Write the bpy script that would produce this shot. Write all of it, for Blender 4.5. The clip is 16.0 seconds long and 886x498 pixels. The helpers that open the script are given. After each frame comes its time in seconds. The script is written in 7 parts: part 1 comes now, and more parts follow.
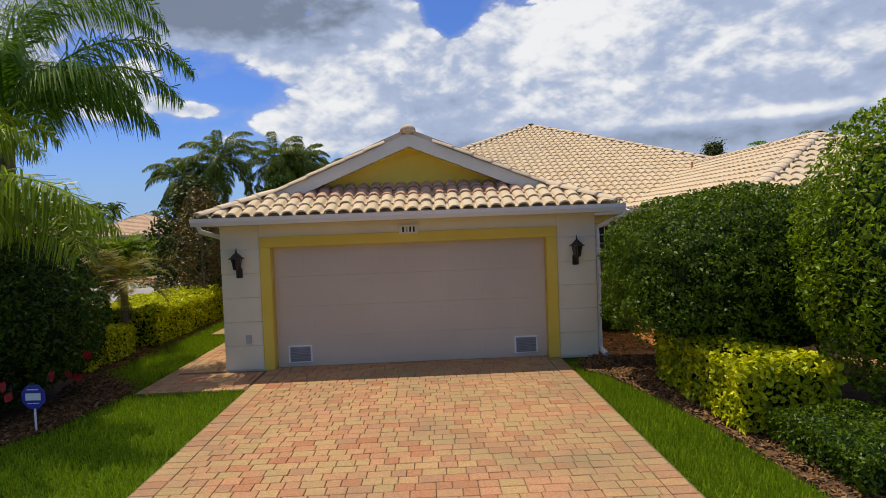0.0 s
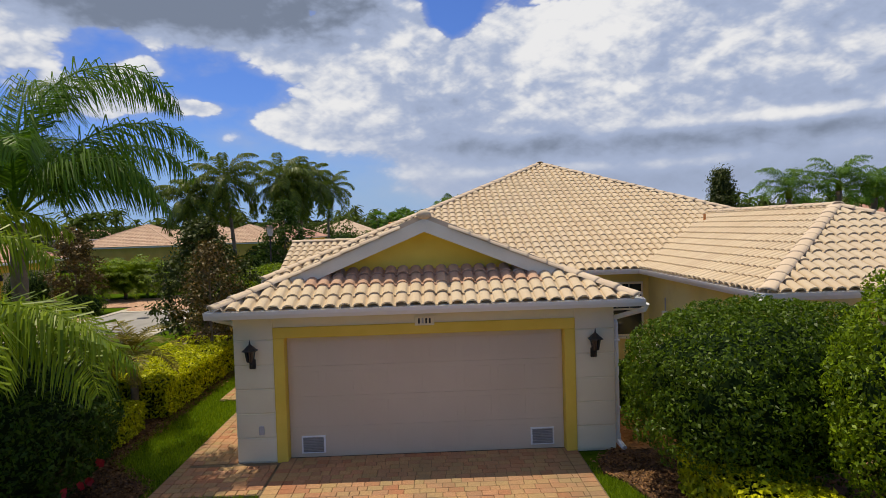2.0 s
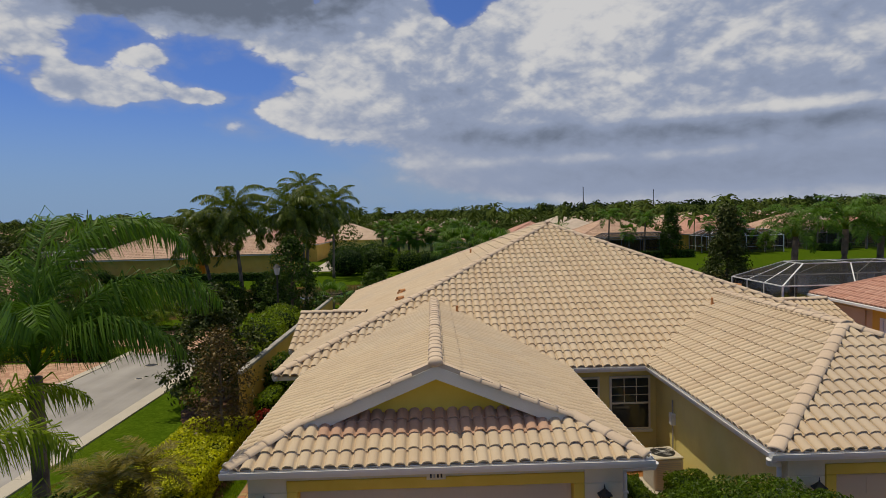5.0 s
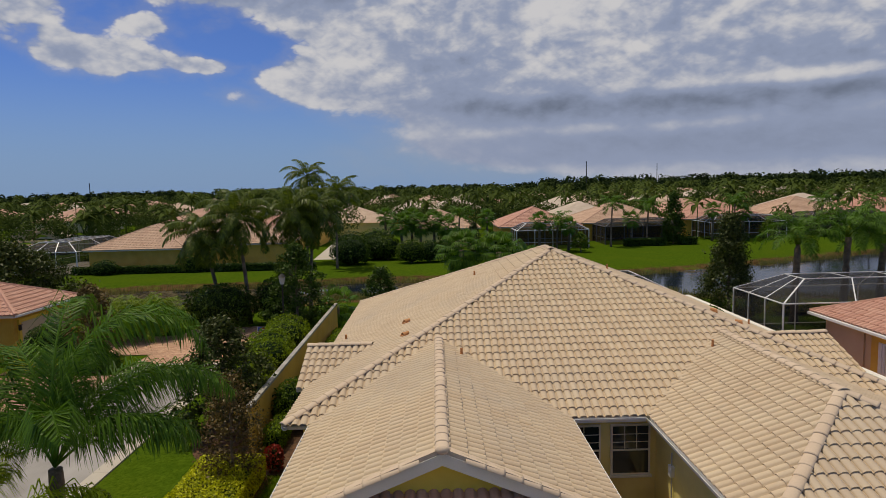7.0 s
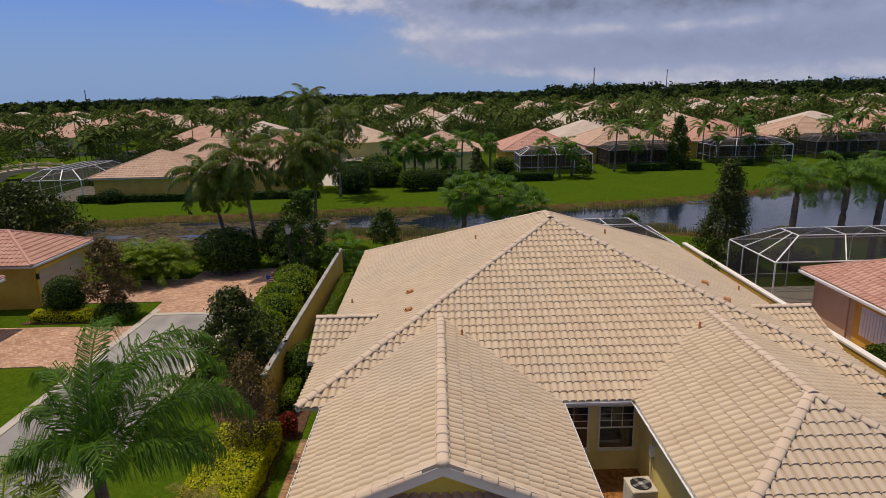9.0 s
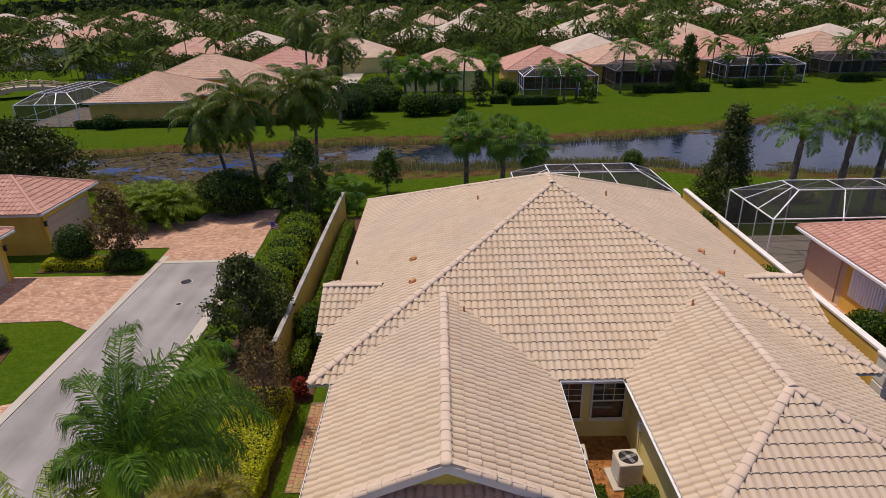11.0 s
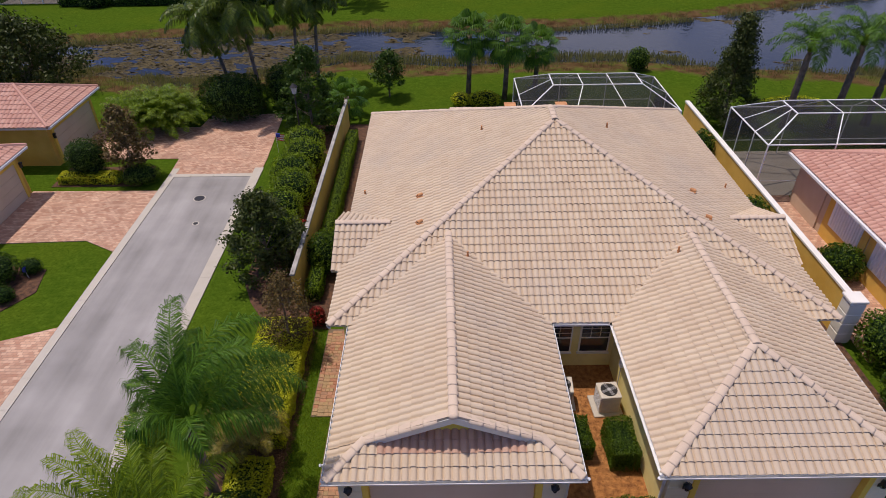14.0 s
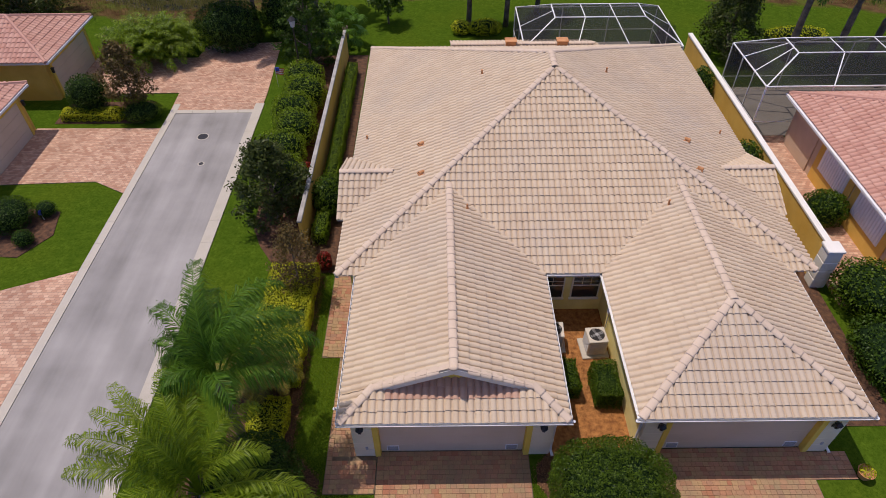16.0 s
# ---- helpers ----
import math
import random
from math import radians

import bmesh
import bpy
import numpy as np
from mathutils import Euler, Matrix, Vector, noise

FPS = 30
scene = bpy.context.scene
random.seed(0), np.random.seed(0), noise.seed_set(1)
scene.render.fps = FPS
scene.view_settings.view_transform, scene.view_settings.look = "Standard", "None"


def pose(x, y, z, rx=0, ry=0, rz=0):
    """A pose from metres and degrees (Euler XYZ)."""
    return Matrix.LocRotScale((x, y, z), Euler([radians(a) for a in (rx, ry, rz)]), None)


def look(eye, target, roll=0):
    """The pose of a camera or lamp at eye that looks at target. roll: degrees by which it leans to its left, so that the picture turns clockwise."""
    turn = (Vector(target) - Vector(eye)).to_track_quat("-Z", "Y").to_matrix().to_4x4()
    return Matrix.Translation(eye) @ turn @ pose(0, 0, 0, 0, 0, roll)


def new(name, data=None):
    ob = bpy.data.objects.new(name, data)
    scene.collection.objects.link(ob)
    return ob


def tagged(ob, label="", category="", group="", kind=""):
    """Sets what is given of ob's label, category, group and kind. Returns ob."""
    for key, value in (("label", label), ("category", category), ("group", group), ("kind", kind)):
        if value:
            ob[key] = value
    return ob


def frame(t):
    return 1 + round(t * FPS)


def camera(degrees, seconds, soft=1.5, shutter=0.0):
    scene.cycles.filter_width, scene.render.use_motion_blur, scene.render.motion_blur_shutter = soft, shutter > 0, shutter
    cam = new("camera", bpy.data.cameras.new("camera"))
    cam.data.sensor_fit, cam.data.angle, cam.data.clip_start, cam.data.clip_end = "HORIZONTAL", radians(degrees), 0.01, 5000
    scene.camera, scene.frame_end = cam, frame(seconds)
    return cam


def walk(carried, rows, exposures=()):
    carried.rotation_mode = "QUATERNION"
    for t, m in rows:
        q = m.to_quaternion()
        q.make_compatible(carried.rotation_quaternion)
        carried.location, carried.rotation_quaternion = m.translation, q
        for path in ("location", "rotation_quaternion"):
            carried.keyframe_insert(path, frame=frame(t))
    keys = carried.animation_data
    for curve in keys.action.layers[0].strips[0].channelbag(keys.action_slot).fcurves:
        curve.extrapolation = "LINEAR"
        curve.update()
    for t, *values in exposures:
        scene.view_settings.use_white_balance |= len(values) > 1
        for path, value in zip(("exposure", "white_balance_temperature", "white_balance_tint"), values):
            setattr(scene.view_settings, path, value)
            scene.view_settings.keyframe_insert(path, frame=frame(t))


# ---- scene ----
cam = camera(71.0, 16.0, 0.8)
PATH = [
    (0.0, 0.467, -10.876, 2.429, 87.9, 2.19, -1.52),
    (0.5, 0.359, -10.83, 2.804, 87.95, 2.08, -1.51),
    (1.0, 0.266, -10.749, 3.194, 87.94, 1.89, -1.44),
    (1.5, 0.245, -10.691, 3.59, 87.96, 1.81, -1.44),
    (2.0, 0.263, -10.65, 4.016, 87.91, 1.76, -1.38),
    (2.5, 0.286, -10.636, 4.492, 87.8, 1.73, -1.29),
    (3.0, 0.299, -10.647, 4.988, 87.69, 1.69, -1.22),
    (3.5, 0.295, -10.64, 5.462, 87.51, 1.63, -1.16),
    (4.0, 0.272, -10.644, 5.945, 87.33, 1.61, -1.16),
    (4.5, 0.219, -10.619, 6.428, 87.13, 1.51, -1.12),
    (7.0, 0.157, -10.674, 9.184, 84.37, 1.36, -0.84),
    (7.5, 0.167, -10.683, 9.879, 82.22, 1.38, -0.78),
    (8.0, 0.203, -10.747, 10.55, 80.07, 1.35, -0.68),
    (8.5, 0.217, -10.862, 11.216, 77.93, 1.31, -0.6),
    (9.0, 0.258, -10.967, 11.852, 75.81, 1.27, -0.54),
    (11.5, 0.194, -10.626, 14.966, 65.08, 1.04, -0.41),
    (12.0, 0.158, -10.636, 15.567, 62.93, 0.98, -0.41),
    (12.5, 0.115, -10.593, 16.155, 60.8, 0.87, -0.44),
    (13.0, 0.079, -10.532, 16.73, 58.7, 0.79, -0.41),
    (13.5, 0.006, -10.513, 17.291, 56.59, 0.67, -0.43),
    (14.0, -0.032, -10.516, 17.842, 54.5, 0.59, -0.42),
    (14.5, -0.092, -10.502, 18.351, 52.39, 0.5, -0.46),
    (15.0, -0.139, -10.484, 18.861, 50.27, 0.43, -0.46),
    (15.5, -0.142, -10.437, 19.37, 48.17, 0.39, -0.45),
    (16.0, -0.121, -10.365, 19.901, 46.03, 0.38, -0.48),
]
EXPOSURE = [(0.0, 0.12, 7800, 6), (2.0, 0.04, 7900, 7), (4.5, -0.38, 7950, 7), (7.0, -0.50, 7900, 9), (9.0, -0.36, 7550, 15), (12.5, -0.18, 6800, 22), (16.0, -0.22, 6600, 22)]
walk(cam, [(t, pose(*p)) for t, *p in PATH], EXPOSURE)
# ---- world, sun and exposure ----
SUN_TO = Vector((-0.78, 0.57, 2.65)).normalized()
world = bpy.data.worlds.new("sky")
scene.world = world
world.use_nodes = True
wn, wl = world.node_tree.nodes, world.node_tree.links
sky = wn.new("ShaderNodeTexSky")
sky.sky_type = "NISHITA"
sky.sun_disc = False
sky.sun_elevation = math.asin(SUN_TO.z)
sky.sun_rotation = math.atan2(SUN_TO.x, SUN_TO.y)
sky.air_density, sky.dust_density, sky.ozone_density = 1.0, 0.6, 2.0
wn["Background"].inputs["Strength"].default_value = 0.092


def wmath(op, a, b=None, c=None):
    n = wn.new("ShaderNodeMath")
    n.operation = op
    for k, v in enumerate((a, b, c)):
        if v is None:
            continue
        if isinstance(v, (int, float)):
            n.inputs[k].default_value = v
        else:
            wl.new(v, n.inputs[k])
    return n.outputs[0]


def wnoise(vec, scale, detail=8, rough=0.55, distort=0.0):
    n = wn.new("ShaderNodeTexNoise")
    n.inputs["Scale"].default_value, n.inputs["Detail"].default_value, n.inputs["Roughness"].default_value, n.inputs["Distortion"].default_value = scale, detail, rough, distort
    wl.new(vec, n.inputs["Vector"])
    return n.outputs["Fac"]


def wrange(v, a, b, lo=0.0, hi=1.0):
    n = wn.new("ShaderNodeMapRange")
    n.interpolation_type = "SMOOTHSTEP"
    n.inputs["From Min"].default_value, n.inputs["From Max"].default_value, n.inputs["To Min"].default_value, n.inputs["To Max"].default_value = a, b, lo, hi
    wl.new(v, n.inputs["Value"])
    return n.outputs[0]


def wmix(f, a, b):
    n = wn.new("ShaderNodeMix")
    n.data_type = "RGBA"
    wl.new(f, n.inputs["Factor"])
    for key, v in (("A", a), ("B", b)):
        if isinstance(v, tuple):
            n.inputs[key].default_value = (*v, 1)
        else:
            wl.new(v, n.inputs[key])
    return n.outputs["Result"]


wtc = wn.new("ShaderNodeTexCoord")
sep = wn.new("ShaderNodeSeparateXYZ")
wl.new(wtc.outputs["Generated"], sep.inputs[0])
azim = wmath("ARCTAN2", sep.outputs["X"], sep.outputs["Y"])
elev = wmath("ARCSINE", sep.outputs["Z"])
flat = wn.new("ShaderNodeCombineXYZ")
wl.new(azim, flat.inputs[0])
wl.new(wmath("MULTIPLY", elev, 1.7), flat.inputs[1])


def shifted(da, de):
    """The sky's coordinates moved by small angles."""
    n = wn.new("ShaderNodeVectorMath")
    n.operation = "ADD"
    n.inputs[1].default_value = (da, de * 1.7, 0.0)
    wl.new(flat.outputs[0], n.inputs[0])
    return n.outputs[0]


def heaps(vec):
    """Cumulus relief: soft swells with rounded heaps at four sizes."""
    total = wmath("MULTIPLY", wmath("SUBTRACT", wnoise(vec, 4.2, 4, 0.5, 0.25), 0.5), 1.25)
    for scale, weight in ((7.5, 0.62), (16.0, 0.36), (34.0, 0.20), (75.0, 0.10)):
        fold = wmath("ABSOLUTE", wmath("MULTIPLY_ADD", wnoise(vec, scale, 1.5, 0.5, 0.15), 2.0, -1.0))
        total = wmath("MULTIPLY_ADD", wmath("SUBTRACT", fold, 0.24), weight, total)
    return total


def bank(blobs):
    """Soft cloud banks at azimuth, elevation, with half-widths and weight, summed."""
    total = 0.0
    for a, e, ra, re, w in blobs:
        da = wmath("DIVIDE", wmath("SUBTRACT", azim, a), ra)
        de = wmath("DIVIDE", wmath("SUBTRACT", elev, e), re)
        g = wmath("EXPONENT", wmath("MULTIPLY", wmath("ADD", wmath("MULTIPLY", da, da), wmath("MULTIPLY", de, de)), -1.0))
        total = wmath("MULTIPLY_ADD", g, w, total)
    return total


relief = heaps(flat.outputs[0])
sunward = heaps(shifted(-0.010, 0.016))
further = heaps(shifted(-0.030, 0.048))
# extra cloud cover overhead, above the view, set for the level of fill light
high = wrange(elev, 0.40, 0.6, 0.0, 0.08)
cover = bank([(0.50, 0.20, 0.52, 0.17, 0.90), (0.05, 0.21, 0.26, 0.10, 0.62), (0.40, 0.07, 0.42, 0.05, 0.55), (-0.42, 0.335, 0.30, 0.055, 1.25), (-0.10, 0.27, 0.16, 0.05, 0.45), (-0.66, 0.245, 0.12, 0.034, 0.62), (-0.47, 0.190, 0.10, 0.026, 0.70), (-0.21, 0.170, 0.06, 0.028, 0.50), (-0.16, 0.150, 0.06, 0.02, 0.45), (-0.34, 0.185, 0.04, 0.012, 0.55), (-0.30, 0.145, 0.03, 0.016, 0.22), (-0.42, 0.235, 0.04, 0.016, 0.50), (0.050, 0.345, 0.036, 0.052, -1.25), (-0.17, 0.325, 0.02, 0.014, -0.5), (-0.50, 0.09, 0.35, 0.05, -0.40), (-0.28, 0.215, 0.05, 0.016, -0.35), (0.36, 0.36, 0.03, 0.02, -0.4), (1.3, 0.25, 0.5, 0.2, 0.5)])
calm = wrange(elev, 0.05, 0.20, 0.30, 1.0)
dens = wmath("ADD", wmath("ADD", cover, high), wmath("MULTIPLY", wmath("MULTIPLY", relief, calm), 0.80))
mask = wrange(dens, 0.24, 0.36)
# undersides lie in shade, heaps are lit from above and behind
shade = bank([(-0.36, 0.335, 0.30, 0.060, 1.70), (0.10, 0.125, 0.18, 0.024, 0.62), (0.35, 0.120, 0.24, 0.024, 0.80), (0.70, 0.120, 0.20, 0.020, 0.75), (0.50, 0.055, 0.6, 0.035, 0.60), (0.02, 0.19, 0.07, 0.035, 0.40), (0.10, 0.25, 0.05, 0.03, 0.25), (0.60, 0.30, 0.20, 0.05, 0.45), (0.60, 0.185, 0.25, 0.02, 0.25), (0.24, 0.27, 0.12, 0.07, -0.45), (-0.03, 0.29, 0.05, 0.04, -0.25), (0.55, 0.142, 0.20, 0.011, -0.75), (0.30, 0.085, 0.25, 0.010, -0.35), (-0.20, 0.25, 0.16, 0.025, -0.35)])
shade = wmath("MULTIPLY_ADD", wmath("MULTIPLY", wmath("SUBTRACT", sunward, relief), calm), 1.35, shade)
shade = wmath("MULTIPLY_ADD", wmath("MULTIPLY", wmath("SUBTRACT", further, relief), calm), 0.75, shade)
shade = wmath("MULTIPLY_ADD", wrange(dens, 0.30, 1.1), 0.20, shade)
lit = wrange(shade, -0.35, 0.50)
deep = wrange(shade, 0.42, 1.5)
cloud = wmix(deep, wmix(lit, (8.0, 8.7, 10.5), (3.6, 4.7, 7.7)), (1.8, 2.4, 3.9))
tint = wn.new("ShaderNodeMix")
tint.data_type, tint.blend_type = "RGBA", "MULTIPLY"
tint.inputs["Factor"].default_value, tint.inputs["B"].default_value = 1.0, (0.42, 0.72, 1.52, 1)
wl.new(sky.outputs["Color"], tint.inputs["A"])
haze = wmix(wrange(elev, 0.0, 0.20, 0.85, 0.0), tint.outputs["Result"], (2.8, 4.8, 9.0))
# last term: unseen pale cloud overhead, added to whiten the sky's fill light
veil_and_fill = wmath("ADD", wmath("MULTIPLY", wrange(dens, 0.0, 0.45), 0.35), wrange(elev, 0.45, 0.9, 0.0, 0.80))
thin = wmix(veil_and_fill, haze, (5.2, 5.5, 6.2))
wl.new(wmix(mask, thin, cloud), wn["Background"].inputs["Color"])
sun = new("sun", bpy.data.lights.new("sun", "SUN"))
sun.data.energy, sun.data.angle, sun.data.color = 3.5, radians(0.6), (1.0, 0.95, 0.86)
sun.matrix_world = look(SUN_TO * 50, (0, 0, 0))


# ---- materials ----
def material(name, build):
    m = bpy.data.materials.new(name)
    m.use_nodes = True
    nt = m.node_tree
    build(nt.nodes, nt.links, nt.nodes["Principled BSDF"])
    return m


def mottled(name, dark, light, scale=6.0, fine=60.0, rough=0.7, bump=0.2, metal=0.0, per="none", spread=0.25, spec=0.5, stain=None, stain_scale=0.5, sheen=0.0, trans=0.0, clip=(0.3, 0.7)):
    """Two-scale noise colour with bump. per: 'island' or 'object' varies the value piece by piece."""
    def build(n, l, b):
        tc = n.new("ShaderNodeTexCoord")
        big = n.new("ShaderNodeTexNoise"); big.inputs["Scale"].default_value = scale; big.inputs["Detail"].default_value = 5
        small = n.new("ShaderNodeTexNoise"); small.inputs["Scale"].default_value = fine; small.inputs["Detail"].default_value = 3
        geo = n.new("ShaderNodeNewGeometry")
        src = geo.outputs["Position"]
        l.new(src, big.inputs["Vector"]); l.new(src, small.inputs["Vector"])
        add = n.new("ShaderNodeMath"); add.operation = "MULTIPLY_ADD"; add.inputs[1].default_value = 0.45
        l.new(small.outputs["Fac"], add.inputs[0]); l.new(big.outputs["Fac"], add.inputs[2])
        mr = n.new("ShaderNodeMapRange"); mr.inputs["From Min"].default_value = clip[0] + 0.2; mr.inputs["From Max"].default_value = clip[1] + 0.25
        l.new(add.outputs[0], mr.inputs["Value"])
        fac = mr.outputs[0]
        if per != "none":
            r = geo.outputs["Random Per Island"]
            if per == "object":
                oi = n.new("ShaderNodeObjectInfo"); r = oi.outputs["Random"]
            mx = n.new("ShaderNodeMix"); mx.inputs["Factor"].default_value = spread
            l.new(fac, mx.inputs["A"]); l.new(r, mx.inputs["B"]); fac = mx.outputs["Result"]
        mix = n.new("ShaderNodeMix"); mix.data_type = "RGBA"
        mix.inputs["A"].default_value, mix.inputs["B"].default_value = (*dark, 1), (*light, 1)
        l.new(fac, mix.inputs["Factor"])
        col = mix.outputs["Result"]
        if stain:
            sn = n.new("ShaderNodeTexNoise"); sn.inputs["Scale"].default_value = stain_scale; sn.inputs["Detail"].default_value = 6; sn.inputs["Roughness"].default_value = 0.65
            l.new(src, sn.inputs["Vector"])
            sr = n.new("ShaderNodeMapRange"); sr.inputs["From Min"].default_value = 0.48; sr.inputs["From Max"].default_value = 0.72; sr.inputs["To Max"].default_value = stain[3]
            l.new(sn.outputs["Fac"], sr.inputs["Value"])
            m2 = n.new("ShaderNodeMix"); m2.data_type = "RGBA"; m2.inputs["B"].default_value = (*stain[:3], 1)
            l.new(sr.outputs[0], m2.inputs["Factor"]); l.new(col, m2.inputs["A"]); col = m2.outputs["Result"]
        l.new(col, b.inputs["Base Color"])
        b.inputs["Roughness"].default_value, b.inputs["Metallic"].default_value = rough, metal
        b.inputs["Specular IOR Level"].default_value = spec
        if trans:
            b.inputs["Subsurface Weight"].default_value = 0.0
            tr = n.new("ShaderNodeBsdfTranslucent"); l.new(col, tr.inputs["Color"])
            ms = n.new("ShaderNodeMixShader"); ms.inputs[0].default_value = trans
            l.new(b.outputs[0], ms.inputs[1]); l.new(tr.outputs[0], ms.inputs[2])
            l.new(ms.outputs[0], n["Material Output"].inputs["Surface"])
        if bump:
            bp = n.new("ShaderNodeBump"); bp.inputs["Strength"].default_value = bump; bp.inputs["Distance"].default_value = 0.02
            l.new(add.outputs[0], bp.inputs["Height"]); l.new(bp.outputs[0], b.inputs["Normal"])
    return material(name, build)


def clay(name, single):
    """Clay pavers in orange, buff and rose, with worn grey patches."""
    def build(n, l, b):
        geo = n.new("ShaderNodeNewGeometry")
        rnd = geo.outputs["Random Per Island"]
        if single:
            rnd = n.new("ShaderNodeObjectInfo").outputs["Random"]
        ramp = n.new("ShaderNodeValToRGB")
        cols = [(0.0, (0.37, 0.155, 0.085)), (0.2, (0.42, 0.215, 0.120)), (0.45, (0.44, 0.275, 0.140)), (0.65, (0.38, 0.255, 0.125)), (0.82, (0.47, 0.235, 0.135)), (1.0, (0.34, 0.190, 0.115))]
        while len(ramp.color_ramp.elements) < len(cols):
            ramp.color_ramp.elements.new(0.5)
        for e, (p, c) in zip(ramp.color_ramp.elements, cols):
            e.position, e.color = p, (*c, 1)
        l.new(rnd, ramp.inputs["Fac"])
        nz = n.new("ShaderNodeTexNoise"); nz.inputs["Scale"].default_value = 40; nz.inputs["Detail"].default_value = 4
        l.new(geo.outputs["Position"], nz.inputs["Vector"])
        worn = n.new("ShaderNodeTexNoise"); worn.inputs["Scale"].default_value = 0.55; worn.inputs["Detail"].default_value = 7; worn.inputs["Roughness"].default_value = 0.65
        l.new(geo.outputs["Position"], worn.inputs["Vector"])
        wr = n.new("ShaderNodeMapRange"); wr.inputs["From Min"].default_value, wr.inputs["From Max"].default_value, wr.inputs["To Max"].default_value = 0.44, 0.68, 0.8
        l.new(worn.outputs["Fac"], wr.inputs["Value"])
        m1 = n.new("ShaderNodeMix"); m1.data_type = "RGBA"; m1.blend_type = "OVERLAY"; m1.inputs["Factor"].default_value = 0.5
        l.new(ramp.outputs["Color"], m1.inputs["A"]); l.new(nz.outputs["Fac"], m1.inputs["B"])
        m2 = n.new("ShaderNodeMix"); m2.data_type = "RGBA"; m2.inputs["B"].default_value = (0.25, 0.19, 0.115, 1)
        l.new(wr.outputs[0], m2.inputs["Factor"]); l.new(m1.outputs["Result"], m2.inputs["A"])
        l.new(m2.outputs["Result"], b.inputs["Base Color"])
        b.inputs["Roughness"].default_value = 0.9
        b.inputs["Specular IOR Level"].default_value = 0.25
        bp = n.new("ShaderNodeBump"); bp.inputs["Strength"].default_value = 0.3; bp.inputs["Distance"].default_value = 0.01
        l.new(nz.outputs["Fac"], bp.inputs["Height"]); l.new(bp.outputs[0], b.inputs["Normal"])
    return material(name, build)


TILE = mottled("roof_tile_cream", (0.550, 0.420, 0.285), (0.655, 0.530, 0.370), 0.9, 40, 0.85, 0.25, per="island", spread=0.5, stain=(0.43, 0.37, 0.31, 0.42), stain_scale=0.22)
TILE_PIECE = mottled("roof_tile_cream_piece", (0.550, 0.420, 0.285), (0.655, 0.530, 0.370), 0.9, 40, 0.85, 0.25, per="object", spread=0.5, stain=(0.43, 0.37, 0.31, 0.42), stain_scale=0.22)
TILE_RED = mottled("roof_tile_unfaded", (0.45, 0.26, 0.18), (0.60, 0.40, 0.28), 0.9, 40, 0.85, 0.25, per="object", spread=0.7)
TILE_CAP = mottled("ridge_tile", (0.57, 0.44, 0.32), (0.70, 0.56, 0.415), 2.0, 30, 0.85, 0.3, per="object", spread=0.4, stain=(0.40, 0.32, 0.24, 0.25), stain_scale=1.0)
TILE_PINK = mottled("roof_tile_pink", (0.47, 0.23, 0.165), (0.62, 0.36, 0.27), 1.2, 40, 0.8, 0.25, per="island", spread=0.55)
TILE_BEIGE = mottled("roof_tile_beige", (0.47, 0.295, 0.20), (0.62, 0.43, 0.305), 1.2, 40, 0.8, 0.25, per="island", spread=0.55)
STUCCO = mottled("stucco_cream", (0.77, 0.69, 0.47), (0.85, 0.78, 0.57), 1.5, 120, 0.9, 0.35)
STUCCO_Y = mottled("stucco_yellow", (0.78, 0.54, 0.07), (0.87, 0.63, 0.11), 1.5, 120, 0.9, 0.35)
STUCCO_PALE = mottled("stucco_pale_yellow", (0.79, 0.66, 0.22), (0.86, 0.74, 0.31), 1.0, 120, 0.9, 0.35, stain=(0.5, 0.40, 0.2, 0.3), stain_scale=0.8)
STUCCO_OCHRE = mottled("stucco_ochre", (0.68, 0.39, 0.06), (0.79, 0.50, 0.10), 1.0, 120, 0.9, 0.35, stain=(0.5, 0.32, 0.1, 0.3), stain_scale=0.8)
STUCCO_TAN = mottled("stucco_tan", (0.55, 0.40, 0.27), (0.62, 0.47, 0.33), 1.0, 120, 0.9, 0.3)
DOORPAINT = mottled("door_paint", (0.60, 0.50, 0.355), (0.66, 0.56, 0.41), 0.8, 160, 0.55, 0.08)
TRIM = mottled("white_trim", (0.70, 0.66, 0.55), (0.78, 0.74, 0.64), 2.0, 60, 0.5, 0.05)
WHITE = mottled("white_metal", (0.78, 0.78, 0.76), (0.84, 0.84, 0.82), 3.0, 60, 0.4, 0.03)
WALLCAP = mottled("wall_cap_white", (0.74, 0.71, 0.63), (0.82, 0.79, 0.71), 1.5, 60, 0.8, 0.1)
CAPSTONE = mottled("wall_cap_grey", (0.26, 0.245, 0.22), (0.46, 0.44, 0.40), 2.0, 40, 0.85, 0.2)
BLADE = mottled("grass_blades", (0.11, 0.20, 0.008), (0.35, 0.47, 0.026), 1.0, 30, 0.7, 0.0, per="island", spread=0.6, spec=0.15, trans=0.35)
